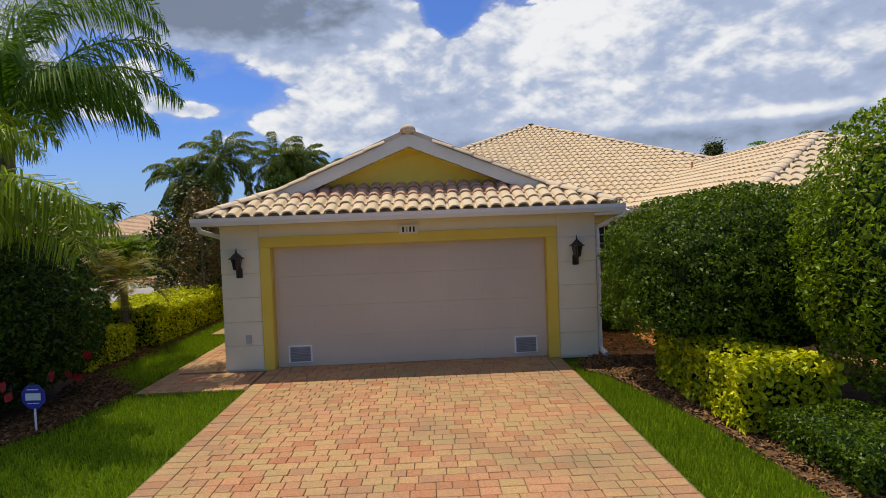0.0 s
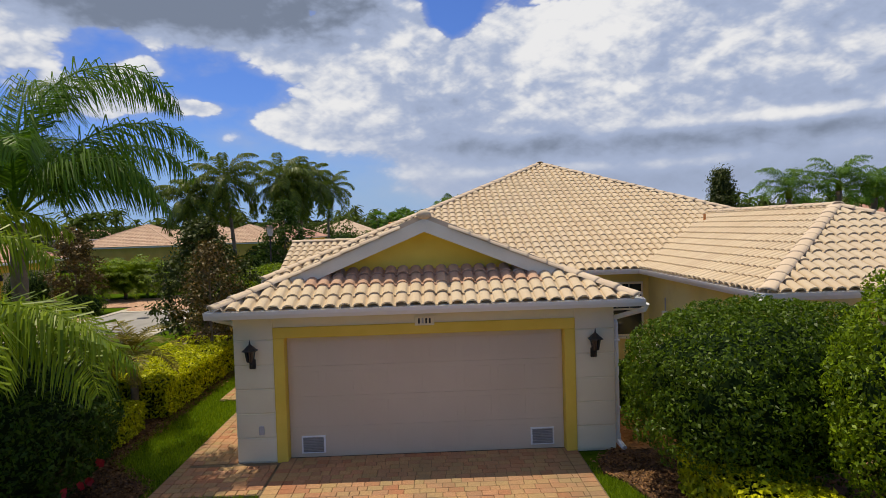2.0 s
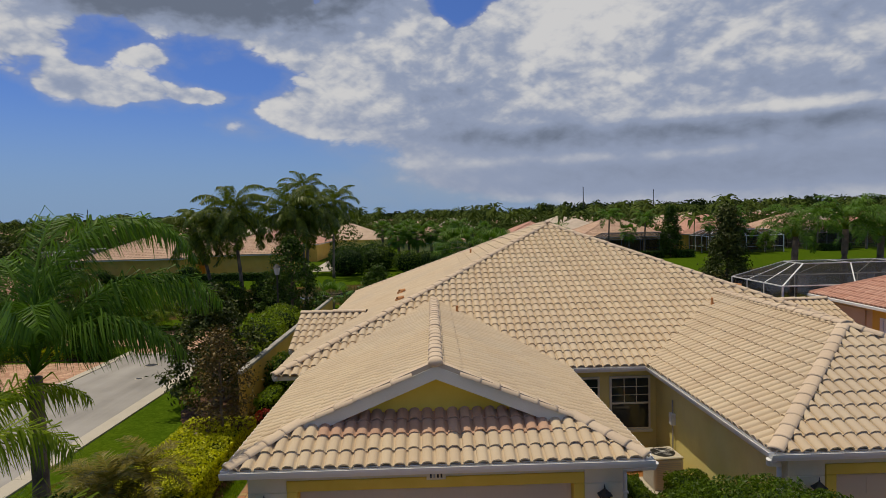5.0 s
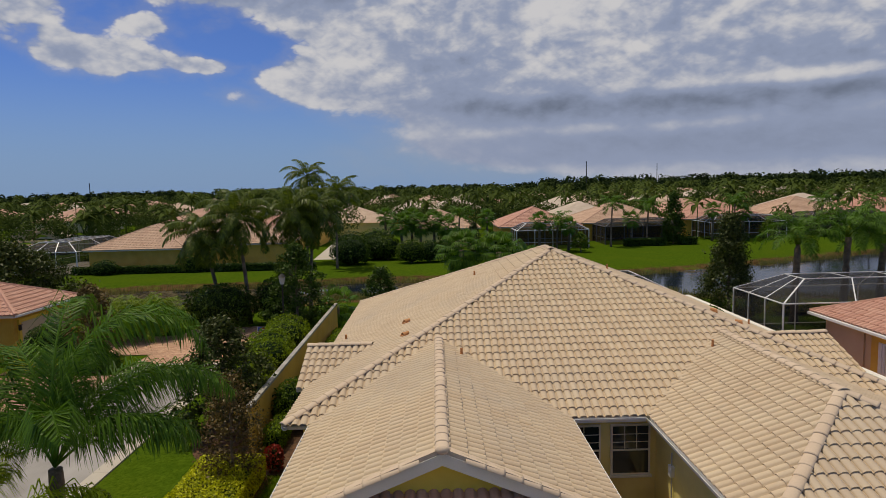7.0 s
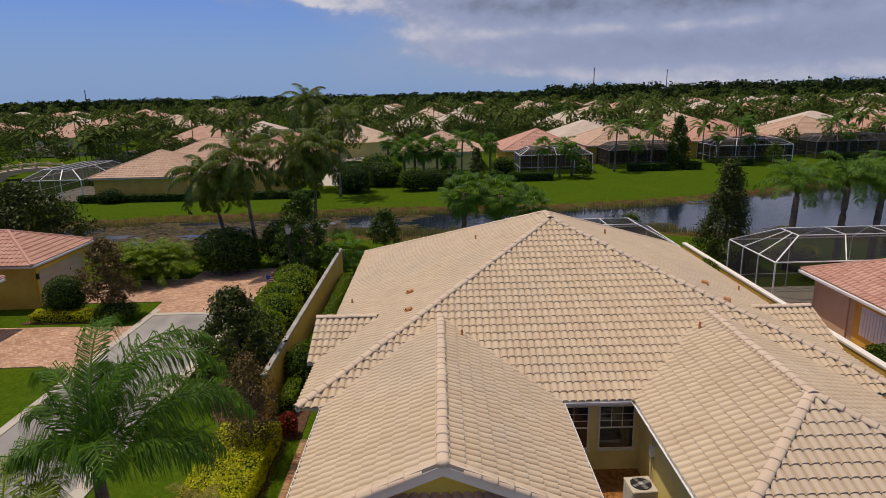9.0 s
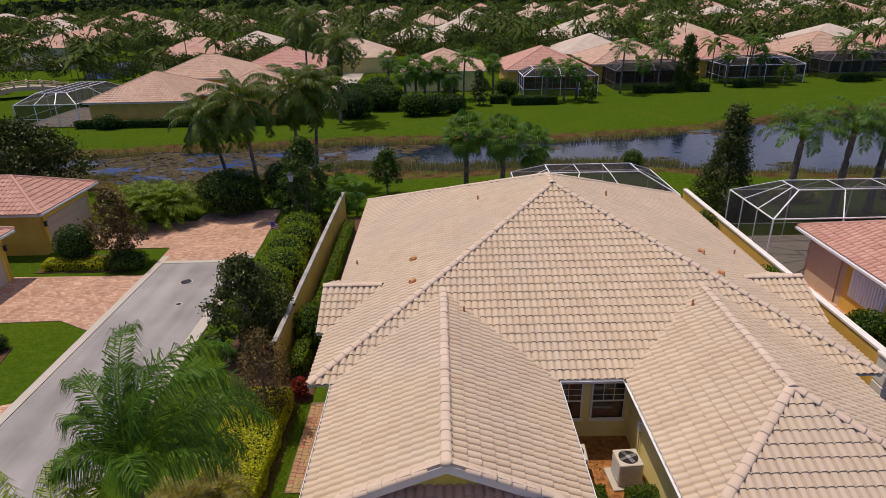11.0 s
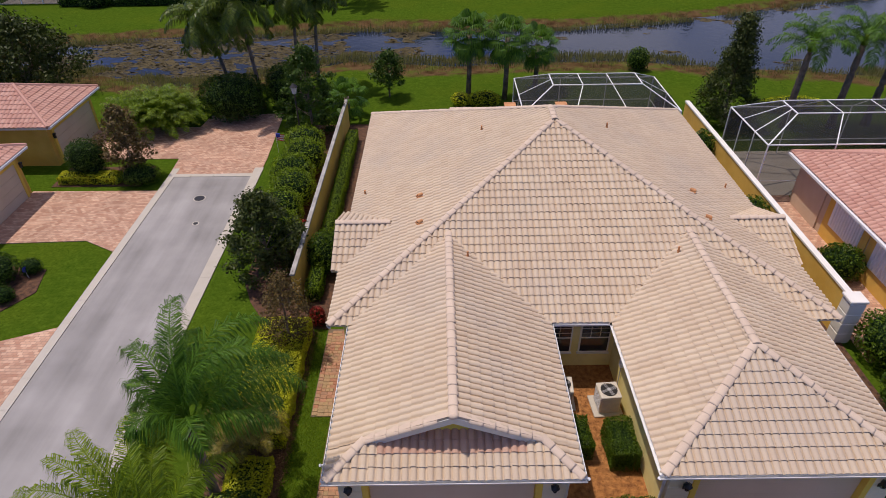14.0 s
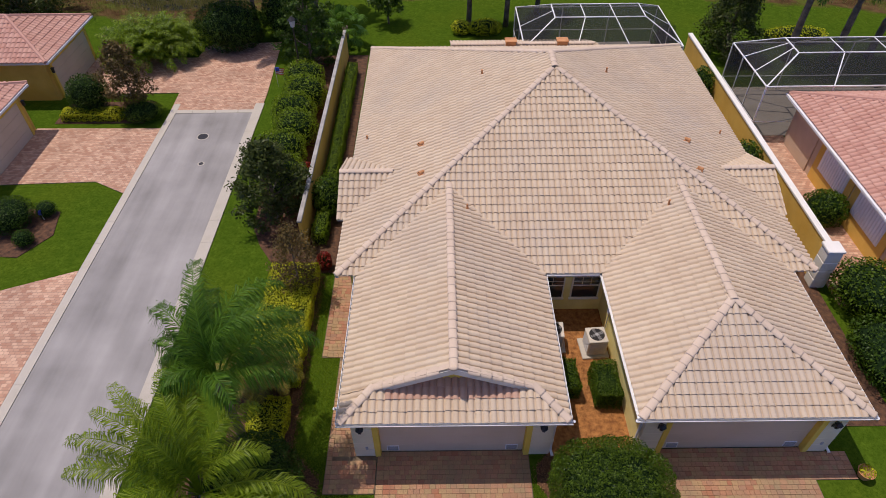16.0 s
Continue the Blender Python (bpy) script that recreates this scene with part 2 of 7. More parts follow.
def road_build(n, l, b):
    geo = n.new("ShaderNodeNewGeometry")
    mp = n.new("ShaderNodeMapping"); mp.inputs["Scale"].default_value = (1.3, 0.07, 1.0)
    l.new(geo.outputs["Position"], mp.inputs["Vector"])
    nodes = []
    for vec, sc, det in ((mp.outputs[0], 1.0, 5), (geo.outputs["Position"], 0.35, 6), (geo.outputs["Position"], 90.0, 2)):
        nz = n.new("ShaderNodeTexNoise"); nz.inputs["Scale"].default_value, nz.inputs["Detail"].default_value = sc, det
        l.new(vec, nz.inputs["Vector"]); nodes.append(nz.outputs["Fac"])
    a = n.new("ShaderNodeMath"); a.operation = "MULTIPLY_ADD"; a.inputs[1].default_value = 0.8
    l.new(nodes[0], a.inputs[0]); l.new(nodes[1], a.inputs[2])
    c = n.new("ShaderNodeMath"); c.operation = "MULTIPLY_ADD"; c.inputs[1].default_value = 0.25
    l.new(nodes[2], c.inputs[0]); l.new(a.outputs[0], c.inputs[2])
    mr = n.new("ShaderNodeMapRange"); mr.inputs["From Min"].default_value, mr.inputs["From Max"].default_value = 0.72, 1.30
    l.new(c.outputs[0], mr.inputs["Value"])
    mx = n.new("ShaderNodeMix"); mx.data_type = "RGBA"; mx.inputs["A"].default_value, mx.inputs["B"].default_value = (0.205, 0.195, 0.178, 1), (0.39, 0.372, 0.345, 1)
    l.new(mr.outputs[0], mx.inputs["Factor"]); l.new(mx.outputs["Result"], b.inputs["Base Color"])
    b.inputs["Roughness"].default_value = 0.92
    bp = n.new("ShaderNodeBump"); bp.inputs["Strength"].default_value = 0.2; bp.inputs["Distance"].default_value = 0.01
    l.new(nodes[2], bp.inputs["Height"]); l.new(bp.outputs[0], b.inputs["Normal"])


ROAD = material("road_asphalt_pale", road_build)
CONCRETE = mottled("concrete", (0.44, 0.40, 0.32), (0.57, 0.52, 0.43), 1.0, 80, 0.9, 0.2, stain=(0.33, 0.31, 0.27, 0.5), stain_scale=1.0)
PAVER = clay("clay_paver", False)
PAVER_PIECE = clay("clay_paver_piece", True)
SAND = mottled("joint_sand", (0.13, 0.09, 0.05), (0.21, 0.16, 0.10), 4.0, 90, 0.95, 0.4)
DECK = mottled("pool_deck", (0.60, 0.53, 0.42), (0.72, 0.65, 0.53), 0.8, 60, 0.9, 0.15)
MULCH = mottled("mulch", (0.035, 0.018, 0.010), (0.16, 0.075, 0.035), 5.0, 45, 0.95, 0.9)
MULCH_ORANGE = mottled("mulch_orange", (0.20, 0.075, 0.018), (0.52, 0.23, 0.065), 6.0, 40, 0.95, 0.9)


def ground_build(n, l, b):
    """Mown lawn, giving way to brown weedy soil on the pond banks."""
    geo = n.new("ShaderNodeNewGeometry")
    sep = n.new("ShaderNodeSeparateXYZ"); l.new(geo.outputs["Position"], sep.inputs[0])

    def nz(scale, detail=5, rough=0.6):
        t = n.new("ShaderNodeTexNoise"); t.inputs["Scale"].default_value, t.inputs["Detail"].default_value, t.inputs["Roughness"].default_value = scale, detail, rough
        l.new(geo.outputs["Position"], t.inputs["Vector"]); return t.outputs["Fac"]

    def span(v, a, c):
        m = n.new("ShaderNodeMapRange"); m.inputs["From Min"].default_value, m.inputs["From Max"].default_value = a, c
        l.new(v, m.inputs["Value"]); return m.outputs[0]

    def mix(f, a, c):
        m = n.new("ShaderNodeMix"); m.data_type = "RGBA"; l.new(f, m.inputs["Factor"])
        for key, v in (("A", a), ("B", c)):
            if isinstance(v, tuple):
                m.inputs[key].default_value = (*v, 1)
            else:
                l.new(v, m.inputs[key])
        return m.outputs["Result"]

    fine = nz(45, 3)
    lawn = mix(span(nz(2.2), 0.35, 0.65), (0.034, 0.076, 0.006), (0.082, 0.138, 0.012))
    lawn = mix(span(nz(0.22, 6), 0.48, 0.75), lawn, (0.090, 0.125, 0.010))
    lawn = mix(span(nz(7.0, 6, 0.75), 0.40, 0.66), lawn, (0.020, 0.052, 0.003))
    lawn = mix(span(fine, 0.35, 0.9), lawn, (0.085, 0.140, 0.010))
    soil = mix(span(nz(1.1, 7), 0.35, 0.65), (0.050, 0.028, 0.012), (0.130, 0.080, 0.036))
    soil = mix(span(nz(0.5, 7, 0.7), 0.5, 0.62), soil, (0.085, 0.105, 0.018))
    add = n.new("ShaderNodeMath"); add.operation = "MULTIPLY_ADD"; add.inputs[1].default_value = 0.30
    l.new(nz(0.6, 8, 0.7), add.inputs[0]); l.new(sep.outputs["Z"], add.inputs[2])
    l.new(mix(span(add.outputs[0], 0.03, -0.05), lawn, soil), b.inputs["Base Color"])
    b.inputs["Roughness"].default_value, b.inputs["Specular IOR Level"].default_value = 1.0, 0.0
    bp = n.new("ShaderNodeBump"); bp.inputs["Strength"].default_value, bp.inputs["Distance"].default_value = 0.5, 0.02
    l.new(fine, bp.inputs["Height"]); l.new(bp.outputs[0], b.inputs["Normal"])


GROUND = material("lawn_and_bank", ground_build)
LEAF_DARK = mottled("leaf_dark", (0.016, 0.044, 0.004), (0.075, 0.145, 0.009), 3.0, 20, 0.5, 0.0, per="island", spread=0.65, trans=0.25, spec=0.25)
LEAF_MID = mottled("leaf_mid", (0.016, 0.048, 0.003), (0.15, 0.245, 0.012), 3.0, 20, 0.45, 0.0, per="island", spread=0.8, trans=0.40, spec=0.28)
LEAF_LIME = mottled("leaf_lime", (0.15, 0.21, 0.007), (0.88, 0.86, 0.03), 3.0, 20, 0.5, 0.0, per="island", spread=0.7, trans=0.3, spec=0.25)
LEAF_OLIVE = mottled("leaf_olive", (0.040, 0.036, 0.009), (0.21, 0.135, 0.034), 3.0, 20, 0.5, 0.0, per="island", spread=0.7, trans=0.15, spec=0.25)
LEAF_PALM = mottled("leaf_palm", (0.022, 0.078, 0.006), (0.14, 0.29, 0.020), 2.0, 15, 0.50, 0.0, per="island", spread=0.65, trans=0.36, spec=0.25)
# brighter and yellower than leaf_palm: sun through the plumes is put into the colour
LEAF_PALM_Y = mottled("leaf_palm_yellow_green", (0.07, 0.150, 0.008), (0.36, 0.47, 0.025), 2.0, 15, 0.4, 0.0, per="island", spread=0.6, trans=0.5, spec=0.3)
LEAF_PYGMY = mottled("leaf_pygmy_palm", (0.07, 0.08, 0.012), (0.34, 0.27, 0.04), 2.0, 15, 0.45, 0.0, per="island", spread=0.6, trans=0.3, spec=0.2)
LEAF_OLIVED = mottled("leaf_dark_olive", (0.018, 0.036, 0.006), (0.085, 0.110, 0.014), 3.0, 20, 0.5, 0.0, per="island", spread=0.7, trans=0.2, spec=0.25)
LEAF_BRIGHT = mottled("leaf_bright", (0.026, 0.068, 0.004), (0.32, 0.46, 0.018), 3.0, 20, 0.45, 0.0, per="island", spread=0.75, trans=0.42, spec=0.28)
LEAF_COCO = mottled("leaf_coconut", (0.028, 0.062, 0.006), (0.20, 0.27, 0.026), 2.0, 15, 0.4, 0.0, per="island", spread=0.65, trans=0.35, spec=0.3)
LEAF_FAR = mottled("leaf_far", (0.028, 0.054, 0.012), (0.12, 0.165, 0.030), 0.15, 1.5, 0.8, 0.0, per="island", spread=0.5, spec=0.1, trans=0.2)
# less saturated than the nearer leaves: distance haze is put into this colour
LEAF_FOREST = mottled("leaf_forest_hazed", (0.014, 0.028, 0.010), (0.050, 0.075, 0.020), 0.03, 0.5, 0.85, 0.0, per="island", spread=0.4, spec=0.05)
LEAF_RED = mottled("leaf_red", (0.10, 0.012, 0.008), (0.42, 0.035, 0.02), 3.0, 20, 0.5, 0.0, per="island", spread=0.7, trans=0.25, spec=0.25)
# near-black green: the shade deep inside bushes and hedges is put into this colour
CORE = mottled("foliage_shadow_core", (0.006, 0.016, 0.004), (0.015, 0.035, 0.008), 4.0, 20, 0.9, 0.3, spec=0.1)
BARK = mottled("bark", (0.10, 0.075, 0.05), (0.24, 0.19, 0.14), 3.0, 30, 0.95, 0.6)
BARK_PALM = mottled("palm_bark", (0.10, 0.075, 0.05), (0.27, 0.205, 0.145), 3.0, 25, 0.95, 0.6)
RED = mottled("flower_red", (0.45, 0.01, 0.015), (0.70, 0.04, 0.04), 5.0, 40, 0.5, 0.0)
BLACK = mottled("black_metal", (0.012, 0.011, 0.010), (0.03, 0.028, 0.025), 5.0, 50, 0.45, 0.05)
GREYPLASTIC = mottled("grey_plastic", (0.40, 0.40, 0.40), (0.50, 0.50, 0.49), 5.0, 50, 0.6, 0.05)
ACMETAL = mottled("beige_metal", (0.55, 0.50, 0.40), (0.64, 0.58, 0.48), 3.0, 60, 0.5, 0.05)
CLAY = mottled("terracotta", (0.46, 0.19, 0.07), (0.66, 0.33, 0.14), 3.0, 40, 0.85, 0.2)
BRONZE_GREY = mottled("vent_screen_grey", (0.16, 0.155, 0.15), (0.24, 0.235, 0.23), 5.0, 50, 0.6, 0.05)
SLAT = mottled("vent_slat_grey", (0.27, 0.265, 0.255), (0.34, 0.335, 0.32), 5.0, 50, 0.6, 0.05)
SIGNBLUE = mottled("sign_blue", (0.02, 0.03, 0.30), (0.03, 0.05, 0.38), 5.0, 40, 0.4, 0.0)


def glass_build(n, l, b):
    b.inputs["Base Color"].default_value = (0.02, 0.025, 0.03, 1)
    b.inputs["Roughness"].default_value = 0.04


DARKGLASS = material("window_glass", glass_build)


def screen_build(n, l, b):
    b.inputs["Base Color"].default_value = (0.015, 0.015, 0.017, 1)
    b.inputs["Roughness"].default_value = 0.8
    tr = n.new("ShaderNodeBsdfTransparent")
    ms = n.new("ShaderNodeMixShader"); ms.inputs[0].default_value = 0.55
    l.new(tr.outputs[0], ms.inputs[1]); l.new(b.outputs[0], ms.inputs[2])
    l.new(ms.outputs[0], n["Material Output"].inputs["Surface"])


SCREEN = material("insect_screen", screen_build)


def water_build(n, l, b):
    b.inputs["Base Color"].default_value = (0.010, 0.016, 0.032, 1)
    b.inputs["Roughness"].default_value = 0.06
    b.inputs["IOR"].default_value = 1.33
    nz = n.new("ShaderNodeTexNoise"); nz.inputs["Scale"].default_value = 1.6; nz.inputs["Detail"].default_value = 4
    geo = n.new("ShaderNodeNewGeometry"); l.new(geo.outputs["Position"], nz.inputs["Vector"])
    bp = n.new("ShaderNodeBump"); bp.inputs["Strength"].default_value = 0.25; bp.inputs["Distance"].default_value = 0.06
    l.new(nz.outputs["Fac"], bp.inputs["Height"]); l.new(bp.outputs[0], b.inputs["Normal"])


WATER = material("pond_water", water_build)


def brick_paving_build(n, l, b):
    geo = n.new("ShaderNodeNewGeometry")
    br = n.new("ShaderNodeTexBrick")
    br.inputs["Scale"].default_value = 1.0
    br.inputs["Brick Width"].default_value, br.inputs["Row Height"].default_value, br.inputs["Mortar Size"].default_value = 0.22, 0.15, 0.008
    br.inputs["Color1"].default_value, br.inputs["Color2"].default_value, br.inputs["Mortar"].default_value = (0.44, 0.23, 0.145, 1), (0.66, 0.44, 0.30, 1), (0.30, 0.19, 0.13, 1)
    l.new(geo.outputs["Position"], br.inputs["Vector"])
    nz = n.new("ShaderNodeTexNoise"); nz.inputs["Scale"].default_value = 0.5; nz.inputs["Detail"].default_value = 6
    l.new(geo.outputs["Position"], nz.inputs["Vector"])
    mx = n.new("ShaderNodeMix"); mx.data_type = "RGBA"; mx.blend_type = "MULTIPLY"; mx.inputs["Factor"].default_value = 0.4
    rp = n.new("ShaderNodeValToRGB"); rp.color_ramp.elements[0].color = (0.55, 0.5, 0.48, 1); rp.color_ramp.elements[1].color = (1.1, 1.05, 1, 1)
    rp.color_ramp.elements[0].position, rp.color_ramp.elements[1].position = 0.35, 0.65
    l.new(nz.outputs["Fac"], rp.inputs["Fac"]); l.new(br.outputs["Color"], mx.inputs["A"]); l.new(rp.outputs["Color"], mx.inputs["B"])
    l.new(mx.outputs["Result"], b.inputs["Base Color"])
    b.inputs["Roughness"].default_value = 0.9
    bp = n.new("ShaderNodeBump"); bp.inputs["Strength"].default_value = 0.4; bp.inputs["Distance"].default_value = 0.01; bp.invert = True
    l.new(br.outputs["Fac"], bp.inputs["Height"]); l.new(bp.outputs[0], b.inputs["Normal"])


PAVING_FAR = material("clay_paving", brick_paving_build)


# ---- mesh helpers ----
def mesh_of(verts, faces, name="mesh"):
    me = bpy.data.meshes.new(name)
    me.from_pydata([tuple(v) for v in verts], [], [tuple(f) for f in faces])
    me.update()
    return me


def part(name, shape, mat, parent=None, label="", smooth=False):
    """Links a bmesh or a mesh as one object, under its thing if one is given."""
    if isinstance(shape, bmesh.types.BMesh):
        me = bpy.data.meshes.new(name)
        shape.normal_update()
        shape.to_mesh(me)
        shape.free()
    else:
        me = shape
    if mat and not me.materials:
        me.materials.append(mat)
    if smooth:
        me.shade_smooth()
    ob = new(name, me)
    if parent:
        ob.parent = parent
    if label:
        ob["label"] = label
    return ob


def thing(name, label, category, at=(0, 0, 0), rz=0.0, group="", kind=""):
    ob = new(name)
    ob.empty_display_size = 0.2
    ob.matrix_world = pose(*at, 0, 0, rz)
    return tagged(ob, label, category, group, kind)


def box(bm, x0, x1, y0, y1, z0, z1, bevel=0.0):
    r = bmesh.ops.create_cube(bm, size=1.0, matrix=Matrix.LocRotScale(((x0 + x1) / 2, (y0 + y1) / 2, (z0 + z1) / 2), None, (abs(x1 - x0), abs(y1 - y0), abs(z1 - z0))))
    if bevel:
        es = list({e for v in r["verts"] for e in v.link_edges})
        bmesh.ops.bevel(bm, geom=es, offset=bevel, segments=1, affect="EDGES")
    return bm


def boxed(*a, bevel=0.0):
    return box(bmesh.new(), *a, bevel=bevel)


def poly_slab(pts, z0, z1):
    bm = bmesh.new()
    lo = [bm.verts.new((x, y, z0)) for x, y in pts]
    hi = [bm.verts.new((x, y, z1)) for x, y in pts]
    n = len(pts)
    bm.faces.new(hi)
    bm.faces.new(lo[::-1])
    for i in range(n):
        bm.faces.new((lo[i], lo[(i + 1) % n], hi[(i + 1) % n], hi[i]))
    bmesh.ops.recalc_face_normals(bm, faces=bm.faces)
    bmesh.ops.triangulate(bm, faces=[f for f in bm.faces if len(f.verts) > 4])
    return bm


def tube(bm, pts, radii, seg=8, cap=True):
    """A tapered tube along points."""
    rings = []
    pts = [Vector(p) for p in pts]
    for i, p in enumerate(pts):
        d = (pts[min(i + 1, len(pts) - 1)] - pts[max(i - 1, 0)]).normalized()
        a = d.orthogonal().normalized() if abs(d.z) < 0.999 else Vector((1, 0, 0))
        if abs(d.z) < 0.999:
            a = d.cross(Vector((0, 0, 1))).normalized()
        b = d.cross(a).normalized()
        r = radii[i] if hasattr(radii, "__len__") else radii
        rings.append([bm.verts.new(p + r * (math.cos(t) * a + math.sin(t) * b)) for t in (2 * math.pi * k / seg for k in range(seg))])
    for q, w in zip(rings, rings[1:]):
        for k in range(seg):
            bm.faces.new((q[k], q[(k + 1) % seg], w[(k + 1) % seg], w[k]))
    if cap:
        bm.faces.new(rings[0][::-1])
        bm.faces.new(rings[-1])
    return bm


def beam(bm, a, b, w=0.05, h=None):
    """A square bar from a to b."""
    a, b = Vector(a), Vector(b)
    d = b - a
    q = d.to_track_quat("Z", "Y")
    bmesh.ops.create_cube(bm, size=1.0, matrix=Matrix.LocRotScale((a + b) / 2, q, (w, h or w, d.length)))
    return bm


# ---- roof tiles ----
TILE_W, TILE_L = 0.236, 0.375


def tile_profile(fine):
    """Broad barrel roll with a raised overlapping edge, then a narrow pan."""
    if not fine:
        return np.array([0.0, 0.40, 0.78, 0.84, 1.0]), np.array([0.006, 0.050, 0.012, -0.008, -0.008])
    us = [0.0, 0.0, 0.10, 0.25, 0.42, 0.60, 0.75, 0.81, 1.0]
    hs = [-0.020, 0.004, 0.031, 0.049, 0.055, 0.048, 0.026, -0.018, -0.019]
    return np.array(us), np.array(hs)


def one_tile(w=TILE_W, l=TILE_L, fine=True):
    us, hs = tile_profile(fine)
    n = len(us)
    rows = [(-0.025, 0.004), (-0.025, 0.031), (-0.025, 0.031), (l + 0.06, -0.010)]
    v = [(u * w * 1.02, y, h + dz) for y, dz in rows for u, h in zip(us, hs)]
    f = [(r * n + i, r * n + i + 1, (r + 1) * n + i + 1, (r + 1) * n + i) for r in (0, 2) for i in range(n - 1)]
    return np.array(v), f


def tile_cells(poly, w=TILE_W, l=TILE_L):
    """Cells of a tile field over a convex polygon in eave/upslope coordinates: those wholly inside, and those across its edge."""
    p = np.array(poly, float)
    if np.sum(p[:, 0] * np.roll(p[:, 1], -1) - np.roll(p[:, 0], -1) * p[:, 1]) < 0:
        p = p[::-1]
    e = np.roll(p, -1, 0) - p
    nrm = np.stack([-e[:, 1], e[:, 0]], 1) / np.linalg.norm(e, axis=1)[:, None]
    inside, edge = [], []
    u0, v0 = p.min(0); u1, v1 = p.max(0)
    for j in range(int((v1 - v0) / l) + 1):
        for i in range(int((u1 - u0) / w) + 2):
            a = np.array([u0 + i * w, v0 + j * l])
            c = a + np.array([[0, 0], [w, 0], [w, l], [0, l]])
            d = ((c[:, None, :] - p[None]) * nrm[None]).sum(2)
            if d.min() > -0.002:
                inside.append(a)
            elif (d.max(0) > 0.03).all():
                edge.append(a)
    return inside, edge, p, nrm


def tile_frame(origin, u, v):
    u, v = Vector(u).normalized(), Vector(v).normalized()
    n = u.cross(v).normalized()
    return Matrix(((u.x, v.x, n.x, origin[0]), (u.y, v.y, n.y, origin[1]), (u.z, v.z, n.z, origin[2]), (0, 0, 0, 1)))


def tile_field(origin, u, v, poly, fine=True, skip=None, w=TILE_W, l=TILE_L):
    """One mesh of tiles over a sloping polygon, cut along its edges. skip: number of lowest rows left out for single tiles."""
    inside, edge, p, nrm = tile_cells(poly, w, l)
    tv, tf = one_tile(w, l, fine)
    m = np.array(tile_frame(origin, u, v))
    rng = np.random.default_rng(len(inside) + 7)
    verts, faces = [], []
    low = p[:, 1].min()
    for a in inside:
        if skip and a[1] - low < skip * l - 0.01:
            continue
        k = len(verts)
        jig = rng.normal(0, 0.0018, 3)
        verts += [(x + a[0] + jig[0], y + a[1] + jig[1] * 2, z + jig[2]) for x, y, z in tv]
        faces += [tuple(q + k for q in f) for f in tf]
    bm = bmesh.new()
    for a in edge:
        vs = [bm.verts.new((x + a[0], y + a[1], z)) for x, y, z in tv]
        for f in tf:
            bm.faces.new([vs[q] for q in f])
    for q, nn in zip(p, nrm):
        if abs(nn[0]) < 1e-6 and nn[1] > 0:
            continue
        bmesh.ops.bisect_plane(bm, geom=bm.verts[:] + bm.edges[:] + bm.faces[:], plane_co=(q[0], q[1], 0), plane_no=(-nn[0], -nn[1], 0), clear_outer=True)
    bm.verts.index_update()
    k = len(verts)
    verts += [tuple(x.co) for x in bm.verts]
    faces += [tuple(x.index + k for x in f.verts) for f in bm.faces]
    bm.free()
    va = np.array(verts) @ m[:3, :3].T + m[:3, 3]
    me = mesh_of(va, faces, "tiles")
    me.shade_smooth()
    return me


def cap_mesh(r=0.124, l=0.42):
    bm = bmesh.new()
    seg = 8
    rows = []
    for y, rr, dz in ((0, r * 0.85, -0.015), (0, r * 1.04, 0.0), (0.05, r * 1.03, 0.0), (l, r * 0.96, -0.012)):
        rows.append([bm.verts.new((rr * math.cos(t) * 1.12, y, rr * math.sin(t) * 0.54 + dz)) for t in (math.pi * k / seg for k in range(seg + 1))])
    for a, b in zip(rows, rows[1:]):
        for k in range(seg):
            bm.faces.new((a[k], a[k + 1], b[k + 1], b[k]))
    me = bpy.data.meshes.new("ridge_cap")
    bmesh.ops.recalc_face_normals(bm, faces=bm.faces)
    bm.to_mesh(me); bm.free()
    me.shade_smooth()
    return me


CAP = cap_mesh()


def caps(a, b, parent, mat=None, lift=0.032, step=0.38):
    """Overlapping ridge tiles from the low end a up to b."""
    a, b = Vector(a), Vector(b)
    d = b - a
    n = max(1, int(d.length / step))
    d.normalize()
    up = Vector((0, 0, 1))
    x = d.cross(up).normalized()
    z = x.cross(d)
    if not CAP.materials:
        CAP.materials.append(mat or TILE_CAP)
    for i in range(n):
        o = a + d * (i * step) + z * (lift + random.uniform(-0.006, 0.006))
        ob = new("ridge_tile", CAP)
        ob.matrix_world = Matrix(((x.x, d.x, z.x, o.x), (x.y, d.y, z.y, o.y), (x.z, d.z, z.z, o.z), (0, 0, 0, 1))) @ pose(0, 0, 0, 0, 0, random.uniform(-1.5, 1.5))
        mw = ob.matrix_world.copy()
        ob.parent = parent
        ob.matrix_world = mw


# ---- ground and water ----
def pond_near(x):
    """y of the near shore."""
    return float(np.interp(x, [-60, -36, -29, -22, -17, -8, -4, 3, 12, 19, 24, 30, 36, 60], [36, 40.7, 41.8, 38.6, 39.6, 44.6, 43.4, 43.4, 44.0, 43.4, 41.6, 40.9, 39.2, 32]))


def pond_far(x):
    return float(np.interp(x, [-60, -39, -28, -21, -9, 0, 12, 22, 28, 39, 52, 80], [46.5, 49.0, 50.8, 51.2, 53.0, 52.8, 52.4, 54.2, 55.8, 60.0, 65, 74]))


def ground_height(x, y):
    if x < -60 or x > 80:
        return -0.02
    a, b = pond_near(x), pond_far(x)
    wob = 0.7 * noise.noise((x * 0.25, y * 0.25, 3.1))
    return -0.02 - 0.85 * max(0.0, min(1.0, (y - a + wob + 5.6) / 9.6, (b - y + wob + 3.6) / 5.8))


